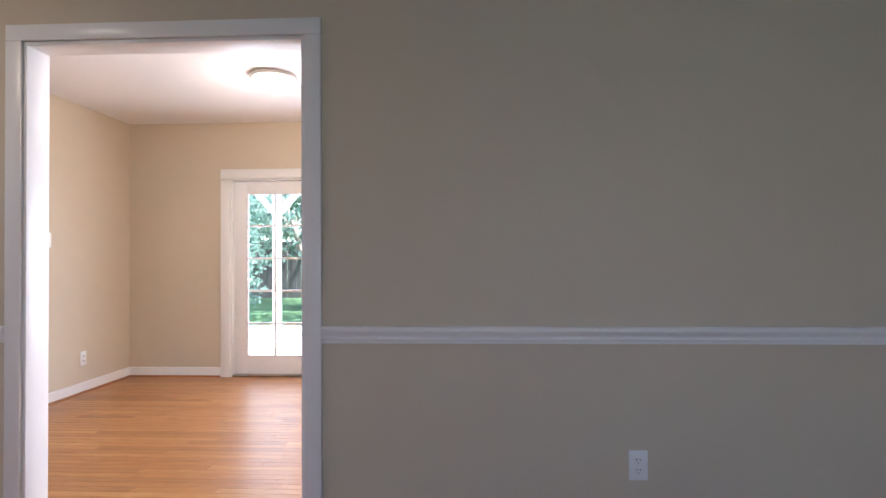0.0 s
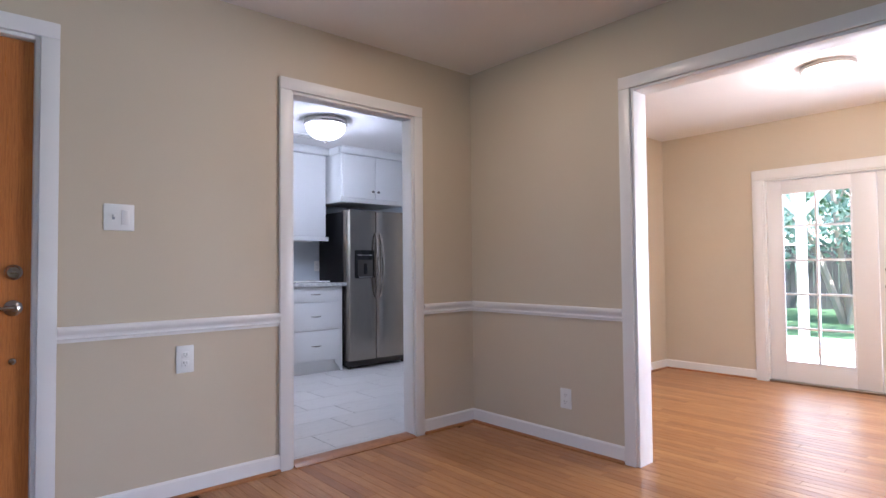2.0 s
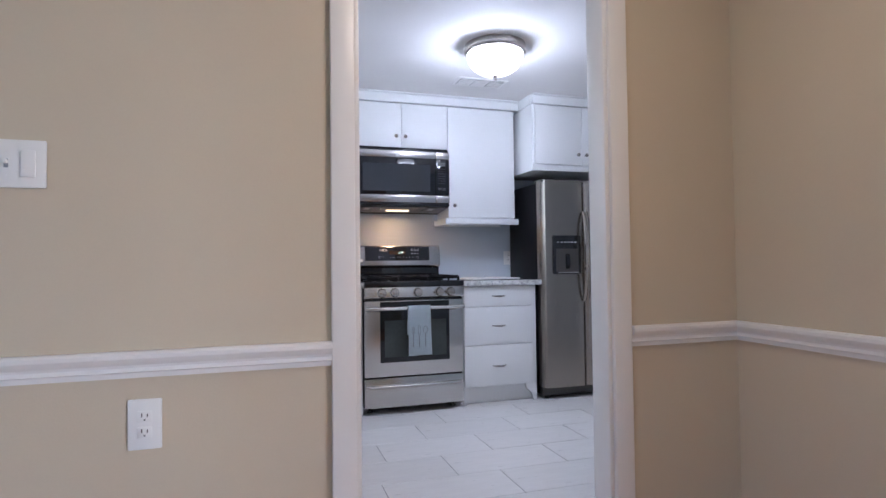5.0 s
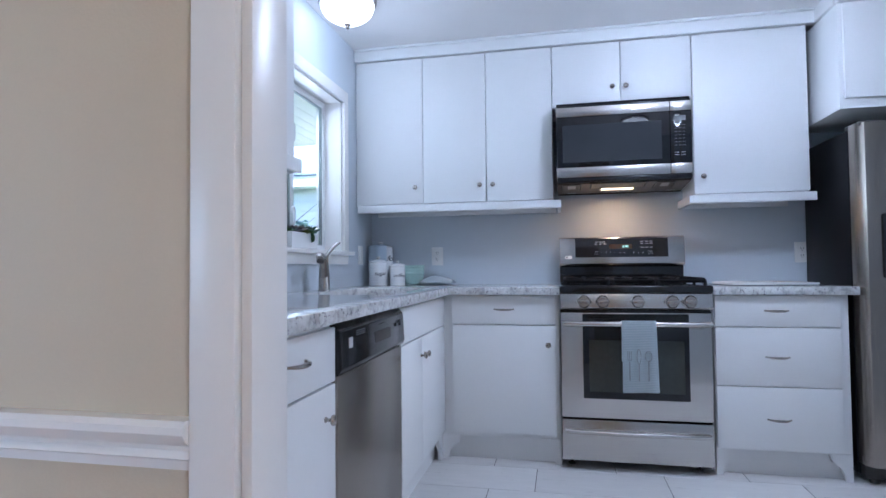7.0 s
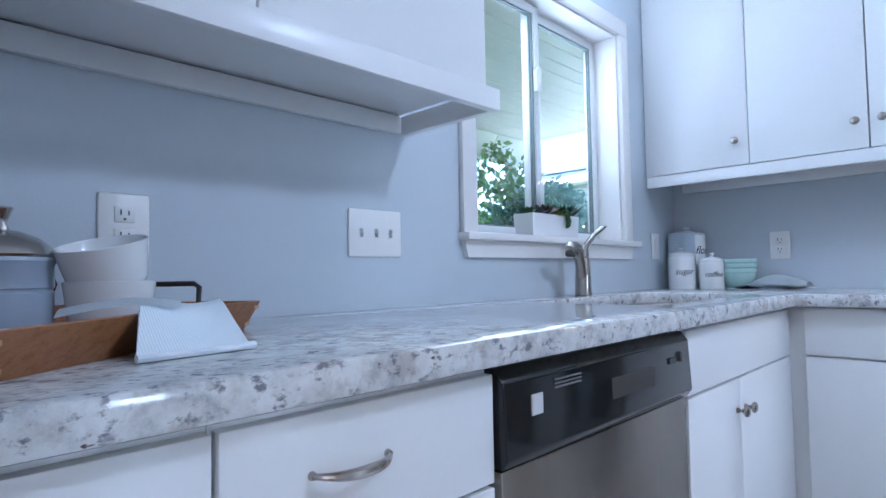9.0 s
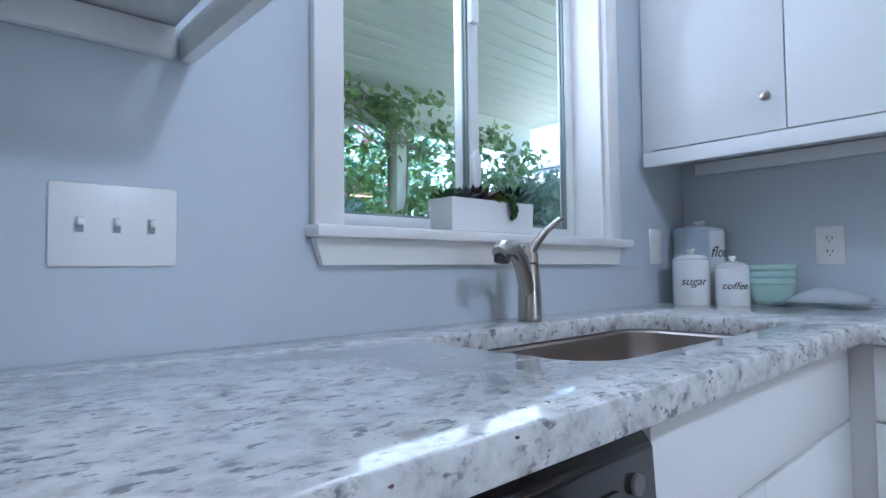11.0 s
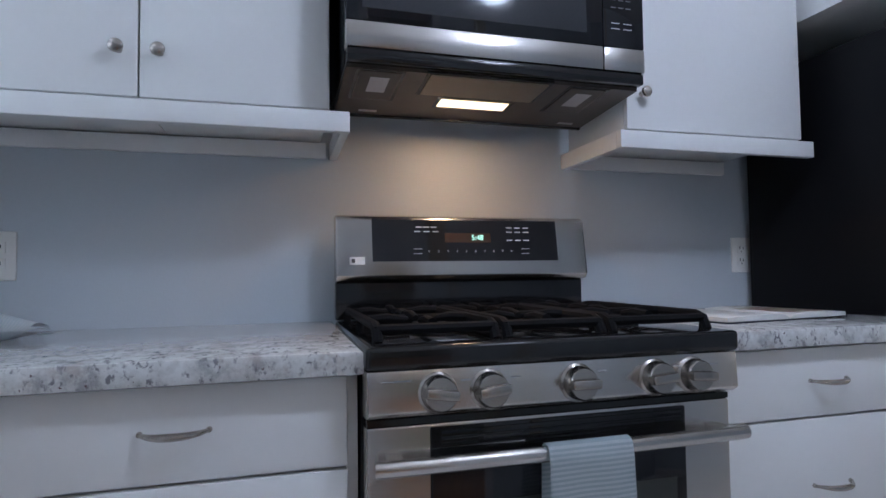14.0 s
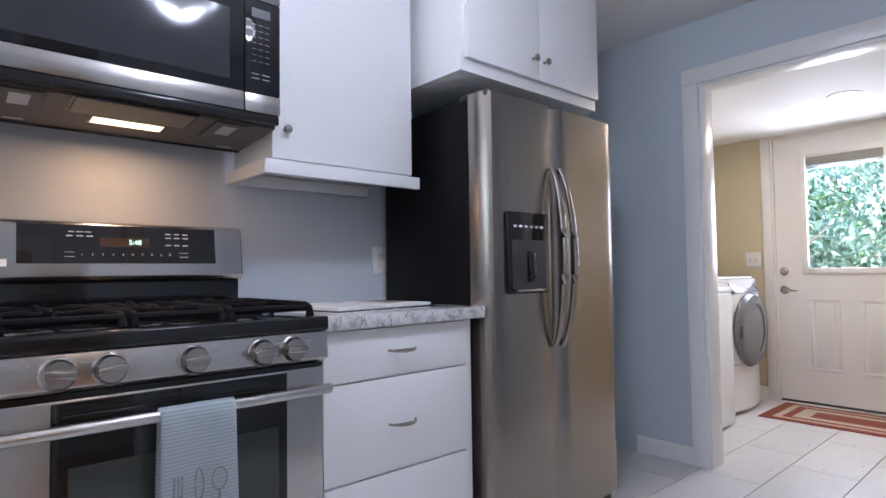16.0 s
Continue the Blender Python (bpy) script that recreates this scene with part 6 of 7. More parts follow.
    for s in (-1, 1):
        for cz, w, h in ((1.37, 0.036, 0.055), (1.03, 0.040, 0.065), (0.78, 0.036, 0.055)):
            came([(0, cz + h), (s * w, cz), (0, cz - h)])
            came([(s * w * 0.5, cz + h * 0.5), (-s * w * 0.5, cz - h * 0.5)], 0.0016)
            came([(s * w, cz), (s * inn, cz)])
        came([(0, 1.315), (s * 0.028, 1.25), (s * 0.028, 1.16), (0, 1.095)])
        came([(s * 0.028, 1.25), (s * 0.060, 1.20), (s * 0.060, 0.90), (s * 0.028, 0.86), (0, 0.835)])
        came([(0, 1.425), (s * 0.030, 1.50), (s * 0.012, 1.56), (0, 1.60)])
        came([(0, 0.725), (s * 0.040, 0.67), (0, 0.60)])
    came([(-inn, 0.62), (inn, 0.62)])
    came([(0, 1.60), (0, 1.653)])
    # locks
    ky = FRONT[1] - 0.076
    for z, prof in ((1.058, [(0, 0), (0.031, 0), (0.031, 0.006), (0.024, 0.013), (0.022, 0.016), (0, 0.017)]), (0.914, [(0, 0), (0.032, 0), (0.032, 0.006), (0.022, 0.014), (0.013, 0.018), (0.012, 0.04), (0, 0.041)]), (0.700, [(0, 0), (0.013, 0), (0.013, 0.006), (0.006, 0.012), (0, 0.012)])):
        part("rose", spun((x1, ky, z), (1, 0, 0), prof, 28), NICKEL, d, "satin nickel lock rose")
    part("thumb_turn", box(x1 + 0.016, x1 + 0.030, ky - 0.012, ky + 0.012, 1.054, 1.062, 0.003), NICKEL, d)
    part("lever", tube([(x1 + 0.038, ky, 0.914), (x1 + 0.044, ky - 0.02, 0.916), (x1 + 0.042, ky - 0.06, 0.910), (x1 + 0.040, ky - 0.105, 0.902), (x1 + 0.038, ky - 0.118, 0.904)], [0.009, 0.009, 0.008, 0.006, 0.004], 12), NICKEL, d, "curved nickel lever")
    part("sill_plate", box(XK, XW + 0.02, FRONT[0] + 0.016, FRONT[1] - 0.016, 0.0, 0.011), OAK_TRIM, d)


LEAD = paint("lead_came", (0.10, 0.10, 0.105), 0.45, 60, 0.0, 0.1, metal=0.8)
RIPPLE = glassy("rippled_glass", (0.93, 0.97, 0.97), 0.05)
front_door()


# ---------------------------------------------------------------- laundry
def back_door():
    x0, x1 = -5.302, -4.428
    y1 = LN + 0.012
    d = thing("door_4", (x0 + x1) / 2, y1 + 0.02, 0.012, "white panelled back door with a half-height window, closed", "door", kind="structure")
    gx0, gx1, gz0, gz1 = -5.105, -4.625, 0.985, 1.830
    for nm, q in (("stile", (x0, gx0, 0.014, 1.995)), ("stile", (gx1, x1, 0.014, 1.995)), ("rail", (gx0, gx1, 0.014, gz0)), ("rail", (gx0, gx1, gz1, 1.995))):
        part(nm, box(q[0], q[1], y1, y1 + 0.044, q[2], q[3]), TRIM, d)
    for q in ((gx0 - 0.03, gx0 + 0.012, gz0 - 0.03, gz1 + 0.03), (gx1 - 0.012, gx1 + 0.03, gz0 - 0.03, gz1 + 0.03), (gx0 + 0.012, gx1 - 0.012, gz0 - 0.03, gz0 + 0.012), (gx0 + 0.012, gx1 - 0.012, gz1 - 0.012, gz1 + 0.03)):
        part("window_frame", box(q[0], q[1], y1 - 0.014, y1, q[2], q[3], 0.004), TRIM, d)
    g = part("pane", box(gx0, gx1, y1 + 0.02, y1 + 0.024, gz0, gz1), GLASS, d, "clear glass")
    g.visible_shadow = False
    bl = part("blind_stack", box(gx0 + 0.014, gx1 - 0.014, y1 - 0.008, y1 + 0.015, gz1 - 0.075, gz1 - 0.013, 0.003), BLIND, d, "raised grey blind")
    for k in range(4):
        part("slat", box(gx0 + 0.016, gx1 - 0.016, y1 - 0.010, y1 + 0.016, gz1 - 0.082 - k * 0.006, gz1 - 0.080 - k * 0.006), BLIND, bl)
    for a, b in ((-5.10, -4.915), (-4.80, -4.615)):
        for z0, z1 in ((0.245, 0.775),):
            for q in ((a, b, z0, z0 + 0.02), (a, b, z1 - 0.02, z1), (a, a + 0.02, z0 + 0.02, z1 - 0.02), (b - 0.02, b, z0 + 0.02, z1 - 0.02)):
                part("panel_moulding", box(q[0], q[1], y1 - 0.007, y1, q[2], q[3], 0.003), TRIM, d)
            part("raised_panel", box(a + 0.035, b - 0.035, y1 - 0.006, y1, z0 + 0.035, z1 - 0.035, 0.004), TRIM, d)
    kx = -5.255
    for z, r in ((0.975, 0.030), (0.835, 0.031)):
        part("rose", spun((kx, y1, z), (0, -1, 0), [(0, 0), (r, 0), (r, 0.006), (r * 0.75, 0.012), (r * 0.4, 0.014), (0, 0.014)], 24), NICKEL, d, "satin nickel rose")
    part("lever", tube([(kx, y1 - 0.010, 0.835), (kx, y1 - 0.045, 0.835), (kx + 0.03, y1 - 0.050, 0.836), (kx + 0.075, y1 - 0.048, 0.828), (kx + 0.095, y1 - 0.046, 0.832)], [0.010, 0.009, 0.008, 0.007, 0.004], 12), NICKEL, d, "curved nickel lever")
    part("hook", tube([(-4.86, y1, 1.915), (-4.86, y1 - 0.012, 1.905), (-4.86, y1 - 0.012, 1.935)], 0.003, 8), TRIM, d)
    part("sweep", box(x0, x1, y1 - 0.004, y1 + 0.044, 0.0, 0.0135), SLOT, d, "dark door sweep")
    d.location.x, d.scale = (LDOOR[0] + LDOOR[1]) / 2, (1.066, 1, 1.035)


BLIND = paint("grey_blind", (0.30, 0.29, 0.26), 0.6, 80, 0.0, 0.05)
back_door()


def washer():
    x0, x1, y0, y1 = -6.268, -5.610, 5.492, 6.185
    w = thing("washing_machine", (x0 + x1) / 2, (y0 + y1) / 2, 0, "white top-loading washing machine in the laundry", "washer")
    part("cabinet", box(x0, x1, y0, y1, 0.015, 0.880, 0.012, segs=3), WHITEGOODS, w)
    part("top", prism([(x0, 0.8805), (x1 + 0.006, 0.8805), (x1 - 0.002, 0.915), (x1 - 0.05, 0.935), (x0, 0.940)], "y", y0, y1, bevel=0.006), WHITEGOODS, w)
    part("lid", box(x0 + 0.16, x1 - 0.07, y0 + 0.05, y1 - 0.05, 0.9375, 0.946, 0.004), WHITEGOODS, w)
    part("console", prism([(x0, 0.9405), (x0 + 0.14, 0.9405), (x0 + 0.06, 1.06), (x0, 1.07)], "y", y0 + 0.005, y1 - 0.005, bevel=0.006), WHITEGOODS, w)
    part("lid_grip", box(x1 - 0.115, x1 - 0.075, (y0 + y1) / 2 - 0.05, (y0 + y1) / 2 + 0.05, 0.9465, 0.950, 0.001), SLOT, w)
    for yy in (y0 + 0.05, y1 - 0.05):
        for xx in (x0 + 0.05, x1 - 0.05):
            part("foot", lathe(xx, yy, [(0, 0), (0.02, 0), (0.02, 0.016), (0, 0.016)], 12), SLOT, w)


def dryer():
    x0, y0, y1 = -6.03, 6.02, 6.695
    ym = (y0 + y1) / 2
    d = thing("dryer", -5.72, ym, 0, "white front-loading dryer with a large round grey door", "dryer")

    def front(z0, z1, ext, mat, name):
        pts = [(x0, y0), (x0, y1)]
        for k in range(15):
            s = 1 - 2 * k / 14
            pts.append((-5.43 + ext + 0.055 * (1 - s * s), ym + s * (y1 - y0) / 2))
        return part(name, prism(pts, "z", z0, z1), mat, d, smooth=30)
    front(0.02, 0.345, -0.015, WHITEGOODS, "lower_panel")
    front(0.352, 0.840, 0.0, WHITEGOODS, "cabinet")
    front(0.8405, 0.945, -0.025, WHITEGOODS, "top_panel")
    part("top", box(x0, -5.47, y0 + 0.002, y1 - 0.002, 0.9455, 0.962, 0.008), WHITEGOODS, d)
    part("console", prism([(-5.415, 0.846), (-5.385, 0.846), (-5.435, 0.946), (-5.465, 0.946)], "y", y0 + 0.10, y1 - 0.10, bevel=0.004), GREYGLOSS, d, "grey control console")
    part("door_ring", spun((-5.385, ym, 0.585), (1, 0, 0), [(0.18, 0), (0.262, 0), (0.268, 0.010), (0.255, 0.034), (0.235, 0.044), (0.18, 0.044)], 40), GREYGLOSS, d, "dark grey door ring")
    part("door_glass", spun((-5.385, ym, 0.585), (1, 0, 0), [(0, 0.040), (0.10, 0.044), (0.18, 0.040), (0.19, 0.030)], 40), GREYGLASS, d, "smoked round door")
    part("door_grip", box(-5.345, -5.330, ym - 0.262, ym - 0.235, 0.545, 0.625, 0.004), SLOT, d)
    for yy in (y0 + 0.05, y1 - 0.05):
        for xx in (x0 + 0.05, -5.50):
            part("foot", lathe(xx, yy, [(0, -0.012), (0.02, -0.012), (0.02, 0.021), (0, 0.021)], 12), SLOT, d)
    d.location += Vector((-0.285, 0.262, 0.012))


WHITEGOODS = paint("white_appliance_enamel", (0.80, 0.79, 0.77), 0.2, 50, 0.02, 0.02)
GREYGLOSS = paint("grey_gloss_plastic", (0.16, 0.16, 0.17), 0.25, 50, 0.0, 0.05)
GREYGLASS = paint("smoked_glass", (0.17, 0.165, 0.16), 0.15, 50, 0.0, 0.1)
washer()
dryer()


def rug():
    x0, x1, y0, y1 = -5.600, -4.30, 6.53, 7.105
    r = thing("door_mat", (x0 + x1) / 2, (y0 + y1) / 2, 0.0, "rust-red woven mat with cream striped border by the back door", "rug")
    part("field", box(x0, x1, y0, y1, 0.0005, 0.007, 0.002), RUST, r)
    for ins, wd in ((0.075, 0.045), (0.175, 0.09)):
        for q in ((x0 + ins, x1 - ins, y0 + ins * 0.75, y0 + ins * 0.75 + wd * 0.7), (x0 + ins, x1 - ins, y1 - ins * 0.75 - wd * 0.7, y1 - ins * 0.75), (x0 + ins, x0 + ins + wd, y0 + ins * 0.75 + wd * 0.7, y1 - ins * 0.75 - wd * 0.7)):
            part("border_band", box(q[0], q[1], q[2], q[3], 0.0072, 0.0082), CREAMWEAVE, r, "cream striped band")


RUST = paint("rust_wool", (0.26, 0.065, 0.035), 0.95, 500, 0.6, 0.12)
CREAMWEAVE = weave("cream_woven_band", (0.60, 0.50, 0.36), (0.40, 0.20, 0.12), 0.018, 0)
rug()


# ---------------------------------------------------------------- lamps and vents
def bowl_lamp(x, y, zc, r, label, warm, finial):
    l = thing("ceiling_lamp", x, y, zc, label, "ceiling lamp", "bowl ceiling lamps")
    z = zc - (0.024 if finial else 0.0)
    depth = r * (0.66 if finial else 0.50)
    part("ceiling_pan", lathe(x, y, [(0, zc), (r, zc), (r * 1.02, z - 0.012), (r * 0.99, z - 0.028), (r * 0.90, z - 0.034), (0, z - 0.034)], 40), NICKEL, l, "brushed nickel pan")
    bowl = []
    for k in range(9):
        t = math.pi / 2 * k / 8
        bowl.append((r * 0.93 * math.cos(t), z - 0.036 - depth * math.sin(t)))
    g = part("glass_bowl", lathe(x, y, bowl, 40), DIFFUSER_WARM if warm else DIFFUSER, l, "lit frosted glass bowl", 60)
    g.visible_shadow = False
    if finial:
        zb = z - 0.036 - depth
        part("finial", lathe(x, y, [(0, zb + 0.004), (0.016, zb), (0.018, zb - 0.006), (0.009, zb - 0.012), (0.012, zb - 0.020), (0.006, zb - 0.027), (0, zb - 0.028)], 20), NICKEL, l, "small nickel finial")


bowl_lamp(-4.69, 2.98, 2.365, 0.185, "lit frosted bowl ceiling lamp with nickel rim and finial", False, True)
bowl_lamp(-5.045, 1.30, 2.365, 0.140, "small lit frosted bowl lamp on the ceiling above the sink", False, True)
bowl_lamp(-1.40, 4.80, 2.36, 0.155, "lit shallow frosted ceiling lamp with nickel rim in the sunroom", True, False)


def recessed_light(x, y, z, label):
    l = thing("recessed_light", x, y, z - 0.006, label, "ceiling lamp", "recessed lights")
    part("trim_ring", lathe(x, y, [(0.065, z), (0.092, z), (0.090, z - 0.006), (0.065, z - 0.003)], 32), TRIM, l)
    part("lens", lathe(x, y, [(0, z - 0.0015), (0.066, z - 0.0015), (0.066, z), (0, z)], 32), DIFFUSER_WARM, l, "lit lens").visible_shadow = False


recessed_light(-4.975, 6.34, 2.085, "lit recessed can light with white ring in the laundry ceiling")
recessed_light(-2.30, 2.36, 2.41, "lit recessed can light with white ring in the dining room ceiling")


def ceiling_vent():
    x0, x1, y0, y1, z = -5.450, -5.270, 2.950, 3.325, 2.365
    v = thing("ceiling_vent", (x0 + x1) / 2, (y0 + y1) / 2, z - 0.01, "white slotted air register in the kitchen ceiling", "vent")
    part("frame", box(x0, x1, y0, y1, z - 0.006, z - 0.0005, 0.002), TRIM, v)
    for a, b in ((y0 + 0.020, y0 + 0.118), (y0 + 0.133, y0 + 0.232), (y0 + 0.247, y1 - 0.020)):
        part("grille_backing", box(x0 + 0.022, x1 - 0.022, a, b, z - 0.0075, z - 0.0062), SLOT, v, "dark grille opening")
        for k in range(7):
            s = a + (b - a) * (k + 0.5) / 7
            part("slat", prism([(s - 0.004, z - 0.0077), (s + 0.002, z - 0.0077), (s + 0.005, z - 0.0120), (s + 0.003, z - 0.0120)], "x", x0 + 0.022, x1 - 0.022), TRIM, v)


ceiling_vent()


def floor_register():
    x0, x1, y0, y1 = -1.307, -1.027, 5.72, 6.02
    v = thing("floor_register", (x0 + x1) / 2, (y0 + y1) / 2, 0, "brown metal floor register in the oak floor", "vent")
    part("frame", box(x0, x1, y0, y1, 0.0005, 0.004, 0.001), BRONZE, v)
    for k in range(9):
        y = y0 + 0.025 + k * (y1 - y0 - 0.05) / 8
        part("slat", box(x0 + 0.02, x1 - 0.02, y - 0.005, y + 0.005, 0.0042, 0.006), SLOT, v)


BRONZE = paint("brown_metal", (0.09, 0.065, 0.05), 0.45, 80, 0.05, 0.1, metal=0.6)
floor_register()

# ---------------------------------------------------------------- outdoors
def ground_mat(name, a, b, scale, bump, rough=0.9):
    m, nt, s = shader(name)
    v = space(nt)
    col = mixed(nt, 0.5, ramp(nt, noisy(nt, v, 0.4, 4), [(0.3, a), (0.7, b)]), ramp(nt, noisy(nt, v, scale, 5, 0.7), [(0.3, a), (0.7, b)]))
    nt.links.new(col, s.inputs["Base Color"])
    s.inputs["Roughness"].default_value = rough
    bumped(nt, s, noisy(nt, v, scale, 5, 0.7), bump, 0.02)
    return m


LAWN = ground_mat("lawn_grass", (0.045, 0.12, 0.045), (0.09, 0.19, 0.075), 60, 0.8)
CONCRETE = ground_mat("patio_concrete", (0.52, 0.50, 0.46), (0.62, 0.60, 0.56), 25, 0.2)
FENCE = paint("weathered_fence", (0.10, 0.095, 0.09), 0.9, 60, 0.5, 0.25, (4, 4, 1))
BARK = paint("pale_bark", (0.36, 0.30, 0.24), 0.85, 40, 0.7, 0.25, (6, 6, 1))
DARKBARK = paint("brown_bark", (0.16, 0.12, 0.09), 0.9, 40, 0.8, 0.3, (6, 6, 1))
GREENS = leafy("tree_leaf", (0.045, 0.12, 0.06), (0.13, 0.26, 0.13))
TEALS = leafy("shrub_leaf", (0.13, 0.24, 0.19), (0.32, 0.46, 0.38))
VINE = leafy("vine_leaf", (0.16, 0.29, 0.11), (0.42, 0.54, 0.22), 0.35)
PINK = leafy("pink_blossom", (0.70, 0.16, 0.32), (0.85, 0.40, 0.50), 0.7)
SIDING = paint("white_siding", (0.72, 0.71, 0.68), 0.6, 30, 0.1, 0.03)
SHINGLE = paint("blue_grey_shingle", (0.14, 0.19, 0.25), 0.85, 40, 0.6, 0.2, (1, 1, 6))
PORCHPAINT = paint("porch_ceiling_paint", (0.84, 0.80, 0.79), 0.5, 40, 0.05, 0.03)

slab("ground", -600, 600, -600, 600, -0.40, -0.16, LAWN)
slab("patio", -6.5, 5.0, YF + 0.14, 10.2, -0.155, -0.03, CONCRETE)
# unseen pale slab, added so light bounced onto the porch ceiling is less green
slab("porch_bounce_slab", -8.0, XK - 0.001, -2.4, KY - 0.151, -0.155, -0.02, CONCRETE)


def leaves(blobs, count, size, seed, shape=0.5):
    """Many small folded leaves in clumps: blobs of (x, y, z, rx, ry, rz)."""
    rng = np.random.default_rng(seed)
    blobs = np.array(blobs, float)
    vol = blobs[:, 3] * blobs[:, 4] * blobs[:, 5]
    pick = rng.choice(len(blobs), count, p=vol / vol.sum())
    d = rng.normal(size=(count, 3))
    d /= np.linalg.norm(d, axis=1, keepdims=True)
    c = blobs[pick, :3] + d * blobs[pick, 3:] * (rng.random((count, 1)) ** 0.45)
    a = rng.normal(size=(count, 3))
    a /= np.linalg.norm(a, axis=1, keepdims=True)
    b = np.cross(a, rng.normal(size=(count, 3)))
    b /= np.linalg.norm(b, axis=1, keepdims=True)
    n = np.cross(a, b)
    s = size * rng.uniform(0.6, 1.3, (count, 1))
    v = np.stack([c - a * s, c + b * s * shape + n * s * 0.15, c + a * s, c - b * s * shape + n * s * 0.15], 1).reshape(-1, 3)
    me = bpy.data.meshes.new("leaves")
    f = np.arange(count * 4).reshape(-1, 4)
    f = np.concatenate([f[:, [0, 1, 2]], f[:, [0, 2, 3]]])
    me.from_pydata(v.tolist(), [], f.tolist())
    return me


def leaf_part(name, me, material, parent, label=""):
    me.transform(Matrix.Translation(-BASE[parent.name]))
    me.materials.append(material)
    ob = new(name, me)
    ob.parent = parent
    BASE[ob.name] = BASE[parent.name]
    return tagged(ob, label)


def tree(name, label, x, y, blobs, trunks, count, size, seed, mat, bark, blossom=0, category="tree"):
    t = thing(name, x, y, -0.16, label, category)
    rng = random.Random(seed)
    bm = bmesh.new()
    for (tx, ty, tz), r in trunks:
        base = Vector((x + rng.uniform(-0.08, 0.08), y + rng.uniform(-0.08, 0.08), -0.2))
        end = Vector((tx, ty, tz))
        mid = (base + end) / 2 + Vector((rng.uniform(-0.15, 0.15), rng.uniform(-0.15, 0.15), 0.1))
        tube([base, (base + mid) / 2, mid, (mid + end) / 2 + Vector((0.04, 0, 0.05)), end], [r, r * 0.85, r * 0.7, r * 0.5, r * 0.25], 8, bm)
        for k in range(5):
            p = mid + (end - mid) * (0.15 * k)
            q = p + Vector((rng.uniform(-0.8, 0.8), rng.uniform(-0.8, 0.8), rng.uniform(0.35, 0.9)))
            tube([p, (p + q) / 2 + Vector((0, 0, 0.06)), q], [r * 0.4, r * 0.28, r * 0.1], 6, bm)
    part("trunk", bm, bark, t)
    leaf_part("crown", leaves(blobs, count, size, seed), mat, t)
    if blossom:
        rb = random.Random(seed + 1)
        tips = []
        for k in range(blossom):
            b = blobs[rb.randrange(len(blobs))]
            a, e = rb.uniform(0, 6.28), rb.uniform(-0.6, 0.9)
            tips.append((b[0] + b[3] * math.cos(a) * math.cos(e), b[1] + b[4] * math.sin(a) * math.cos(e), b[2] + b[5] * math.sin(e), 0.11, 0.11, 0.16))
        leaf_part("blossom", leaves(tips, blossom * 70, 0.026, seed + 2, 0.8), PINK, t, "clusters of pink blossom")
    return t


def clump(x, y, z, r, n, seed, spread=1.0):
    rng = random.Random(seed)
    return [(x + rng.uniform(-r, r) * spread, y + rng.uniform(-r, r) * spread, z + rng.uniform(-r, r) * 0.7, r * rng.uniform(0.35, 0.6), r * rng.uniform(0.35, 0.6), r * rng.uniform(0.3, 0.5)) for _ in range(n)]


# back garden: patio cover, trees, fence
def patio_cover():
    c = thing("patio_cover", -2.6, 8.75, -0.03, "white painted timber patio cover with braced post", "pergola")
    for x in (-2.74, 0.6, 3.4):
        part("post", box(x - 0.05, x + 0.05, 8.70, 8.80, -0.03, 2.30, 0.004), TRIM, c)
        for s in (-1, 1):
            part("brace", prism([(x + s * 0.05, 1.68), (x + s * 0.05, 1.80), (x + s * 0.50, 2.30), (x + s * 0.61, 2.30)], "y", 8.72, 8.78), TRIM, c)
    part("beam", box(-5.5, 4.6, 8.69, 8.81, 2.3005, 2.48, 0.004), TRIM, c)
    for k in range(15):
        x = -5.4 + k * 0.7
        part("rafter", box(x - 0.02, x + 0.02, 7.75, 9.1, 2.4805, 2.60), TRIM, c)


patio_cover()
tree("garden_tree", "multi-stemmed garden tree with pale trunks and green crown", -3.55, 14.2, clump(-3.6, 14.2, 3.3, 2.3, 26, 1), [((-4.6, 14.0, 2.8), 0.09), ((-3.9, 14.4, 3.2), 0.08), ((-3.0, 14.1, 3.0), 0.09), ((-2.5, 14.6, 2.7), 0.07)], 9000, 0.085, 21, TEALS, BARK)
tree("garden_tree", "leafy green tree behind the lawn", -0.6, 16.5, clump(-0.6, 16.5, 3.6, 2.4, 26, 2), [((-1.2, 16.3, 3.0), 0.12), ((0.0, 16.6, 3.4), 0.11)], 8000, 0.10, 22, GREENS, DARKBARK)
tree("garden_tree", "leafy green tree beyond the garden fence", -7.5, 19.0, clump(-7.5, 19, 4.2, 3.2, 30, 3), [((-8.2, 19, 3.4), 0.14), ((-6.8, 19, 3.9), 0.12)], 9000, 0.12, 23, GREENS, DARKBARK)
tree("garden_tree", "tall leafy tree beyond the garden fence", -2.2, 24.5, clump(-2.2, 24.5, 5.2, 4.0, 34, 6), [((-2.5, 24.4, 4.4), 0.16), ((-1.6, 24.6, 4.2), 0.14)], 10000, 0.15, 31, GREENS, DARKBARK)
tree("garden_shrub", "blue-green leafy shrub outside the back door", -5.35, 10.9, clump(-5.6, 11.2, 1.55, 1.45, 24, 4), [((-5.9, 11, 1.6), 0.05), ((-5.0, 11.2, 1.7), 0.05), ((-5.5, 11.3, 1.9), 0.05)], 9000, 0.065, 24, TEALS, BARK, 0, "shrub")
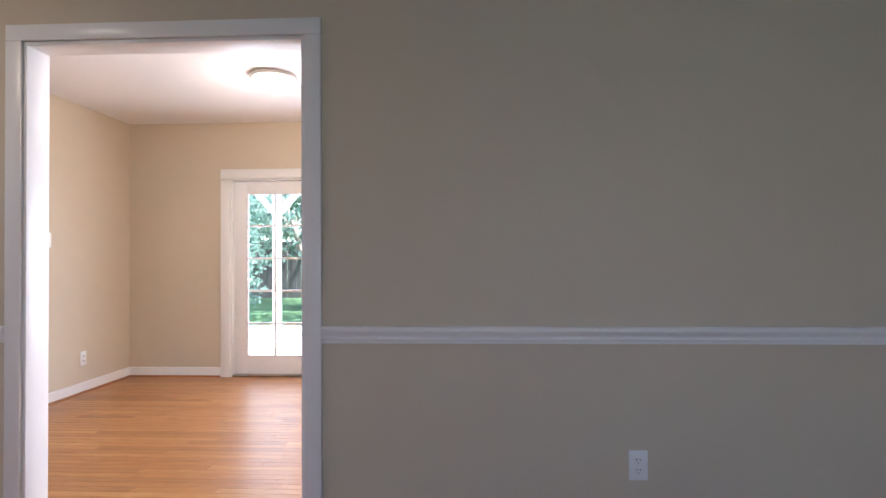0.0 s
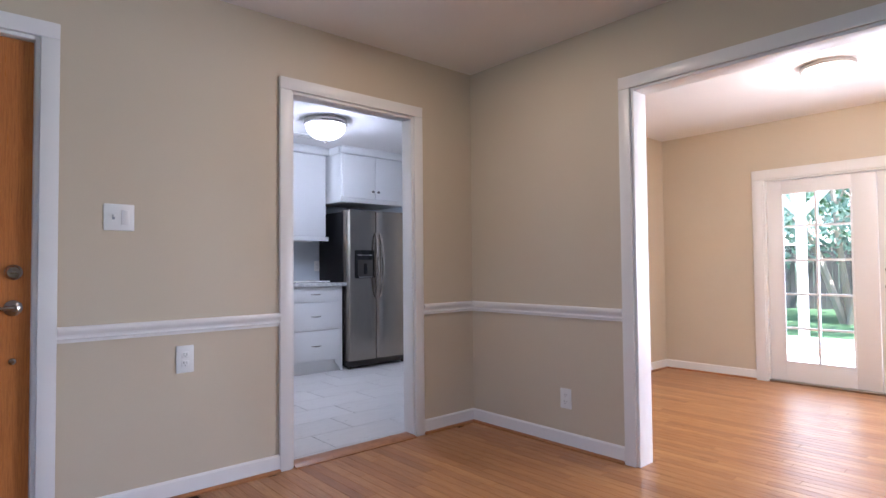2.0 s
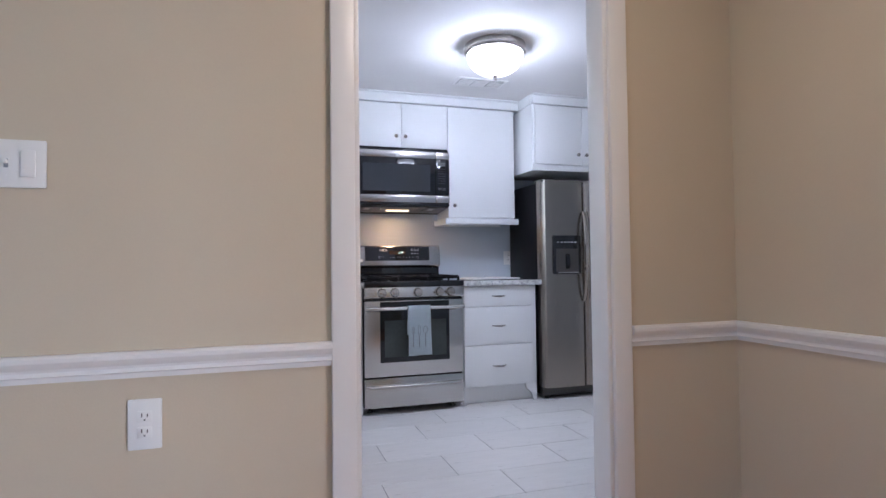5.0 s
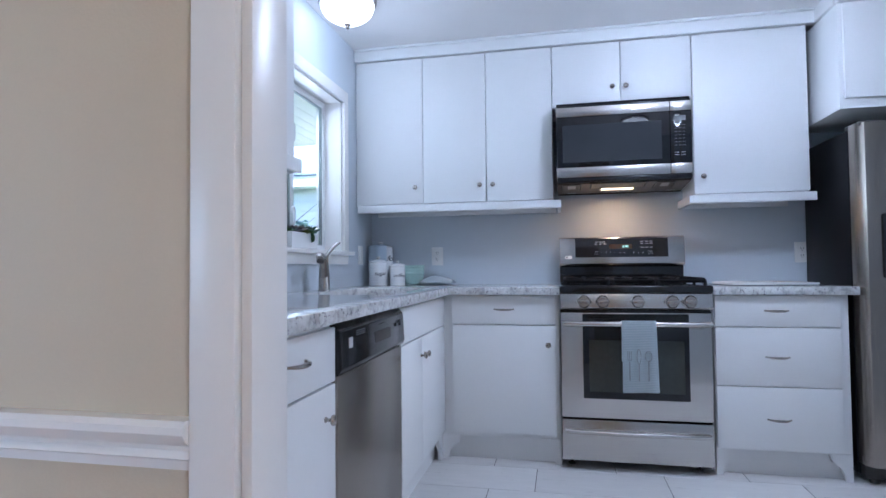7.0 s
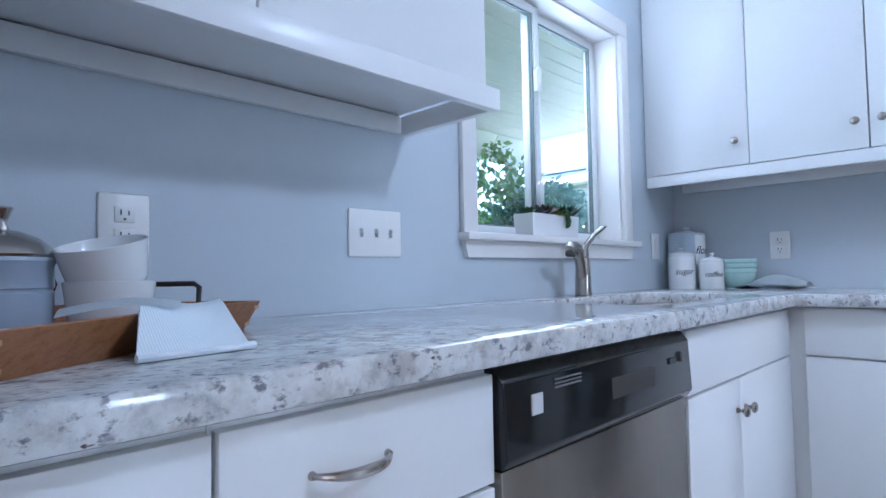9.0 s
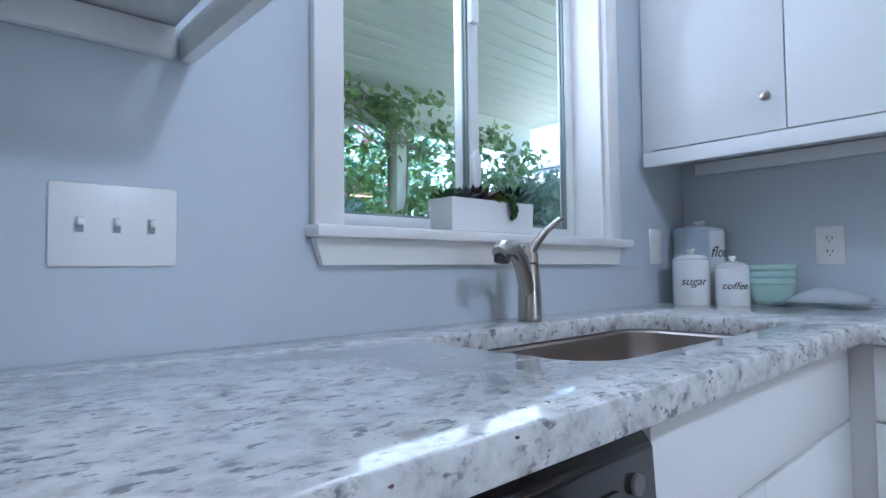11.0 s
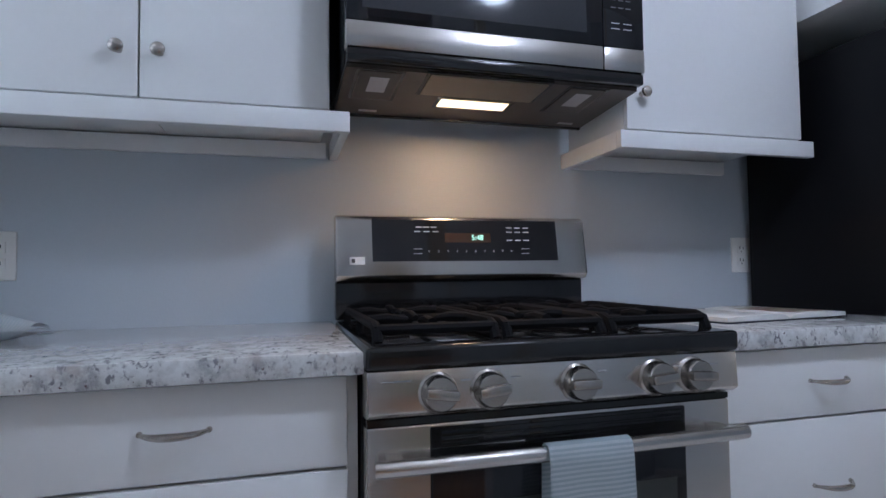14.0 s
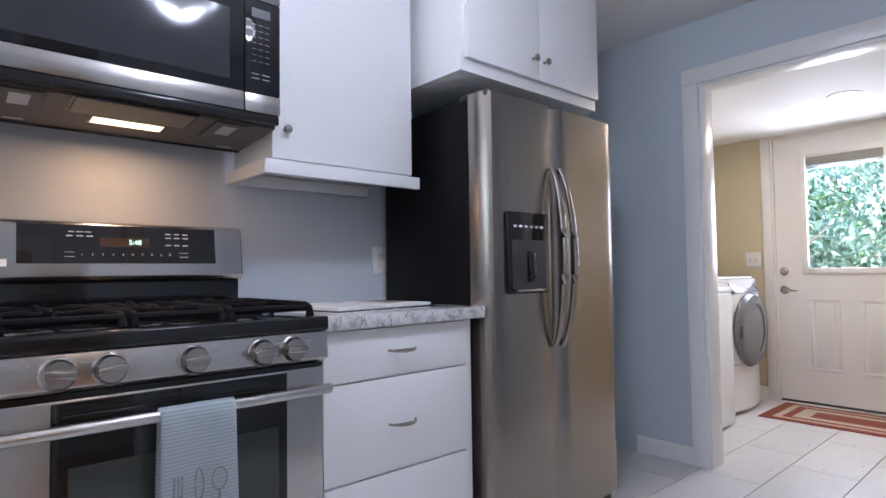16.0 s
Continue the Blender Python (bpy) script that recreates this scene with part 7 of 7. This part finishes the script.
tree("garden_shrub", "low leafy shrub outside the back door", -6.6, 9.9, clump(-6.7, 10.0, 1.0, 1.2, 20, 5), [((-6.9, 10, 1.2), 0.05), ((-6.3, 10.0, 1.3), 0.05)], 7000, 0.06, 25, GREENS, BARK, 0, "shrub")


def fence(y, x0, x1):
    f = thing("garden_fence", (x0 + x1) / 2, y, -0.16, "dark weathered board fence behind the lawn", "fence")
    n = int((x1 - x0) / 0.145)
    me = None
    rng = random.Random(4)
    for k in range(n):
        if me is None:
            me = finish(box(-0.069, 0.069, -0.010, 0.010, 0, 1.75, 0.003), FENCE, 0)
        ob = new("board", me)
        ob.parent = f
        ob.location = (x0 + k * 0.145 - (x0 + x1) / 2, rng.uniform(-0.006, 0.006), rng.uniform(-0.015, 0.015))
    for z in (0.3, 1.3):
        part("rail", box(x0, x1, y + 0.02, y + 0.06, z, z + 0.09), FENCE, f)


fence(18.2, -13.0, 7.0)

# front porch outside the kitchen window
pc = thing("porch_ceiling", -5.7, -0.3, 2.44, "white boarded porch ceiling outside the kitchen window", "ceiling", kind="structure")
for k in range(17):
    y = -1.50 + k * 0.1415
    part("ceiling_board", box(-8.4, XK - 0.002, y, y + 0.136, 2.44, 2.455, 0.003), PORCHPAINT, pc)
slab("porch_roof", -8.6, XK - 0.002, -1.85, KY - 0.151, 2.460, 2.499, SIDING)
slab("porch_beam", -8.4, XK - 0.002, -1.62, -1.505, 2.16, 2.438, TRIM)


def porch_post(x):
    p = thing("porch_post", x, -1.56, -0.02, "white square porch post overgrown with vine", "post", "porch posts")
    part("shaft", box(x - 0.05, x + 0.05, -1.61, -1.51, -0.02, 2.159, 0.004), TRIM, p)
    part("base_block", box(x - 0.065, x + 0.065, -1.625, -1.495, -0.0205, 0.12, 0.004), TRIM, p)


for x in (-3.9, -6.80, -8.2):
    porch_post(x)


def vine():
    v = thing("climbing_vine", -6.8, -1.5, -0.02, "green climbing vine on the porch post and beam", "vine")
    rng = random.Random(8)
    bm = bmesh.new()
    for k in range(7):
        ph = rng.uniform(0, 6)
        pts = [(-6.8 + 0.085 * math.cos(ph + z * 2.4), -1.56 + 0.085 * math.sin(ph + z * 2.4), z) for z in [0.0, 0.4, 0.8, 1.2, 1.6, 2.0, 2.2]]
        tube(pts, 0.009, 6, bm)
    for k in range(9):
        x = -6.8 + rng.uniform(-0.3, 0.3)
        e = rng.uniform(1.2, 2.9)
        tube([(x, -1.50, 2.0), (x + e * 0.3, -1.45, 2.30 + rng.uniform(-0.1, 0.1)), (x + e * 0.65, -1.42, 2.26 + rng.uniform(-0.12, 0.12)), (x + e, -1.40, 2.18 + rng.uniform(-0.2, 0.15))], 0.006, 6, bm)
    part("stems", bm, BARK, v)
    blobs = []
    for k in range(22):
        z = rng.uniform(0.5, 2.2)
        blobs.append((-6.8 + rng.uniform(-0.34, 0.30), -1.54 + rng.uniform(-0.15, 0.2), z, 0.20, 0.16, 0.17))
    for k in range(26):
        x = -6.9 + rng.uniform(0, 2.5)
        blobs.append((x, -1.40 + rng.uniform(-0.10, 0.14), 2.28 + rng.uniform(-0.18, 0.12), 0.22, 0.12, 0.13))
    for k in range(9):
        x = -6.6 + rng.uniform(0, 1.7)
        blobs.append((x, -1.42 + rng.uniform(-0.12, 0.1), 1.98 + rng.uniform(-0.22, 0.2), 0.17, 0.10, 0.14))
    for k in range(16):
        blobs.append((-7.6 + rng.uniform(-0.6, 0.5), -1.5 + rng.uniform(-0.15, 0.2), rng.uniform(0.5, 2.3), 0.22, 0.16, 0.2))
    leaf_part("foliage", leaves(blobs, 4300, 0.044, 41, 0.55), VINE, v)


vine()
tree("crape_myrtle", "flowering shrub with clusters of pink blossom beyond the porch", -6.6, -4.6, clump(-6.5, -4.6, 1.75, 1.5, 30, 9), [((-7.1, -4.6, 1.6), 0.05), ((-6.0, -4.7, 1.8), 0.05), ((-6.5, -4.5, 2.0), 0.05)], 10000, 0.055, 26, TEALS, BARK, 130, "shrub")
tree("front_tree", "leafy green tree in the front garden", -9.2, -5.6, clump(-9.3, -5.7, 2.2, 1.8, 28, 10), [((-9.7, -5.6, 2.2), 0.09), ((-8.8, -5.8, 2.5), 0.09)], 10000, 0.075, 27, GREENS, DARKBARK)
tree("front_tree", "tall leafy tree across the front garden", -4.0, -10.5, clump(-4.2, -10.5, 3.2, 3.2, 30, 12), [((-4.6, -10.5, 2.9), 0.12), ((-3.5, -10.4, 3.2), 0.11)], 10000, 0.11, 28, GREENS, DARKBARK)
tree("front_shrub", "green leafy shrub beside the front walk", -5.0, 0.0 - 3.4, clump(-4.9, -3.5, 0.5, 0.75, 16, 13), [((-5.1, -3.4, 0.6), 0.03), ((-4.7, -3.5, 0.6), 0.03)], 5000, 0.05, 29, TEALS, BARK, 0, "shrub")
tree("front_shrub", "tall leafy shrub beside the front porch", -8.55, -1.15, clump(-8.55, -1.15, 1.35, 0.62, 16, 15), [((-8.7, -1.2, 1.5), 0.03), ((-8.4, -1.05, 1.7), 0.03)], 3600, 0.055, 33, TEALS, BARK, 0, "shrub")


def garage():
    g = thing("garage_wing", -13.4, -0.3, -0.16, "white sided garage wing with blue-grey shingle roof", "house")
    x1, y0, y1 = -10.9, -3.5, 3.0
    n = 17
    for k in range(n):
        z = -0.16 + k * 0.15
        part("siding_board", prism([(x1 - 0.03, z), (x1, z), (x1 - 0.014, z + 0.149), (x1 - 0.03, z + 0.149)], "y", y0, y1), SIDING, g)
    part("body", box(x1 - 5.0, x1 - 0.031, y0, y1, -0.16, 2.39), SIDING, g)
    part("fascia", box(x1 + 0.02, x1 + 0.32, y0 - 0.3, y1 + 0.3, 2.30, 2.46, 0.004), TRIM, g)
    part("roof", prism([(x1 + 0.36, 2.47), (x1 + 0.36, 2.50), (x1 - 2.6, 4.15), (x1 - 5.4, 2.50), (x1 - 5.4, 2.47)], "y", y0 - 0.35, y1 + 0.35), SHINGLE, g)


garage()

# ---------------------------------------------------------------- floor boards and tiles (last: many small pieces)
def field(name, pieces, material, parent_name, gap, z, near, label, per_field):
    """Flat pieces (x0, x1, y0, y1): those inside the near stretch as objects that share meshes, the rest joined."""
    holder = thing(parent_name, -1, 2, z, label, "floor", kind="structure")
    shared, rest = {}, bmesh.new()
    count = 0
    for x0, x1, y0, y1 in pieces:
        cx, cy = (x0 + x1) / 2, (y0 + y1) / 2
        if near(cx, cy) and count < 300:
            key = (round(x1 - x0, 2), round(y1 - y0, 3))
            if key not in shared:
                b = chamfered(x1 - x0 - gap, y1 - y0 - gap)
                shared[key] = finish(b, material, 0)
            ob = new(name, shared[key])
            ob.parent = holder
            ob.location = Vector((cx, cy, z)) - holder.location
            count += 1
        else:
            b = chamfered(x1 - x0 - gap, y1 - y0 - gap)
            bmesh.ops.translate(b, verts=b.verts, vec=(cx, cy, z))
            merged(rest, b)
    if len(rest.verts):
        ob = part(name + "_field", rest, per_field, holder, smooth=0)
        tagged(ob, kind="stuff")
    return holder


def chamfered(w, h, deep=0.011, edge=0.0012):
    bm = bmesh.new()
    low = [bm.verts.new((sx * w / 2, sy * h / 2, -deep)) for sx, sy in ((-1, -1), (1, -1), (1, 1), (-1, 1))]
    mid = [bm.verts.new((v.co.x, v.co.y, -edge)) for v in low]
    top = [bm.verts.new((v.co.x - math.copysign(edge, v.co.x), v.co.y - math.copysign(edge, v.co.y), 0)) for v in low]
    for a, b in ((low, mid), (mid, top)):
        for k in range(4):
            bm.faces.new((a[k], a[(k + 1) % 4], b[(k + 1) % 4], b[k]))
    bm.faces.new(top)
    return bm


def board_rows(x0, x1, y0, y1, width, seed):
    rng = random.Random(seed)
    out = []
    y = y0
    while y < y1 - 0.01:
        x = x0 - rng.uniform(0, 0.8)
        while x < x1:
            n = x + rng.choice((0.4, 0.6, 0.8, 1.0, 1.2, 1.5))
            a, b = max(x, x0), min(n, x1)
            if b - a > 0.08:
                out.append((round(a, 2), round(b, 2), y, min(y + width, y1)))
            x = n
        y += width
    return out


W = 0.0572
rows_all = board_rows(XW, 4.2, -3.0, YN, W, 3) + board_rows(WIDE[0] + 0.016, WIDE[1] - 0.016, YN, YN2, 0.06, 5) + board_rows(SX, 2.4, YN2, YF, W, 7)
field("floor_board", rows_all, OAK, "floor", 0.0008, 0.0, lambda x, y: -3.2 < x < -0.2 and 1.1 < y < 4.3, "orange-brown varnished oak strip floor", OAK_FIELD)

tiles = []
ROW, RUN = 0.302, 0.605
JOINTS = (2.77, 2.56, 2.855, 2.55)
for i in range(-4, 9):
    x0 = -5.412 + i * ROW
    a, b = max(x0, LX), min(x0 + ROW, XK)
    if b - a < 0.02:
        continue
    y = JOINTS[i % 4] - 5 * RUN
    while y < LN:
        p, q = max(y, KY), min(y + RUN, LN)
        if q - p > 0.02 and not (p > KN and a > -4.02):
            tiles.append((a, b, p, q))
        y += RUN
field("tile", tiles, TILE, "kitchen_floor", 0.004, 0.0, lambda x, y: True, "pale grey rectangular porcelain floor tiles", TILE)
slab("grout", LX, XK, KY, LN, -0.012, -0.0025, GROUT)
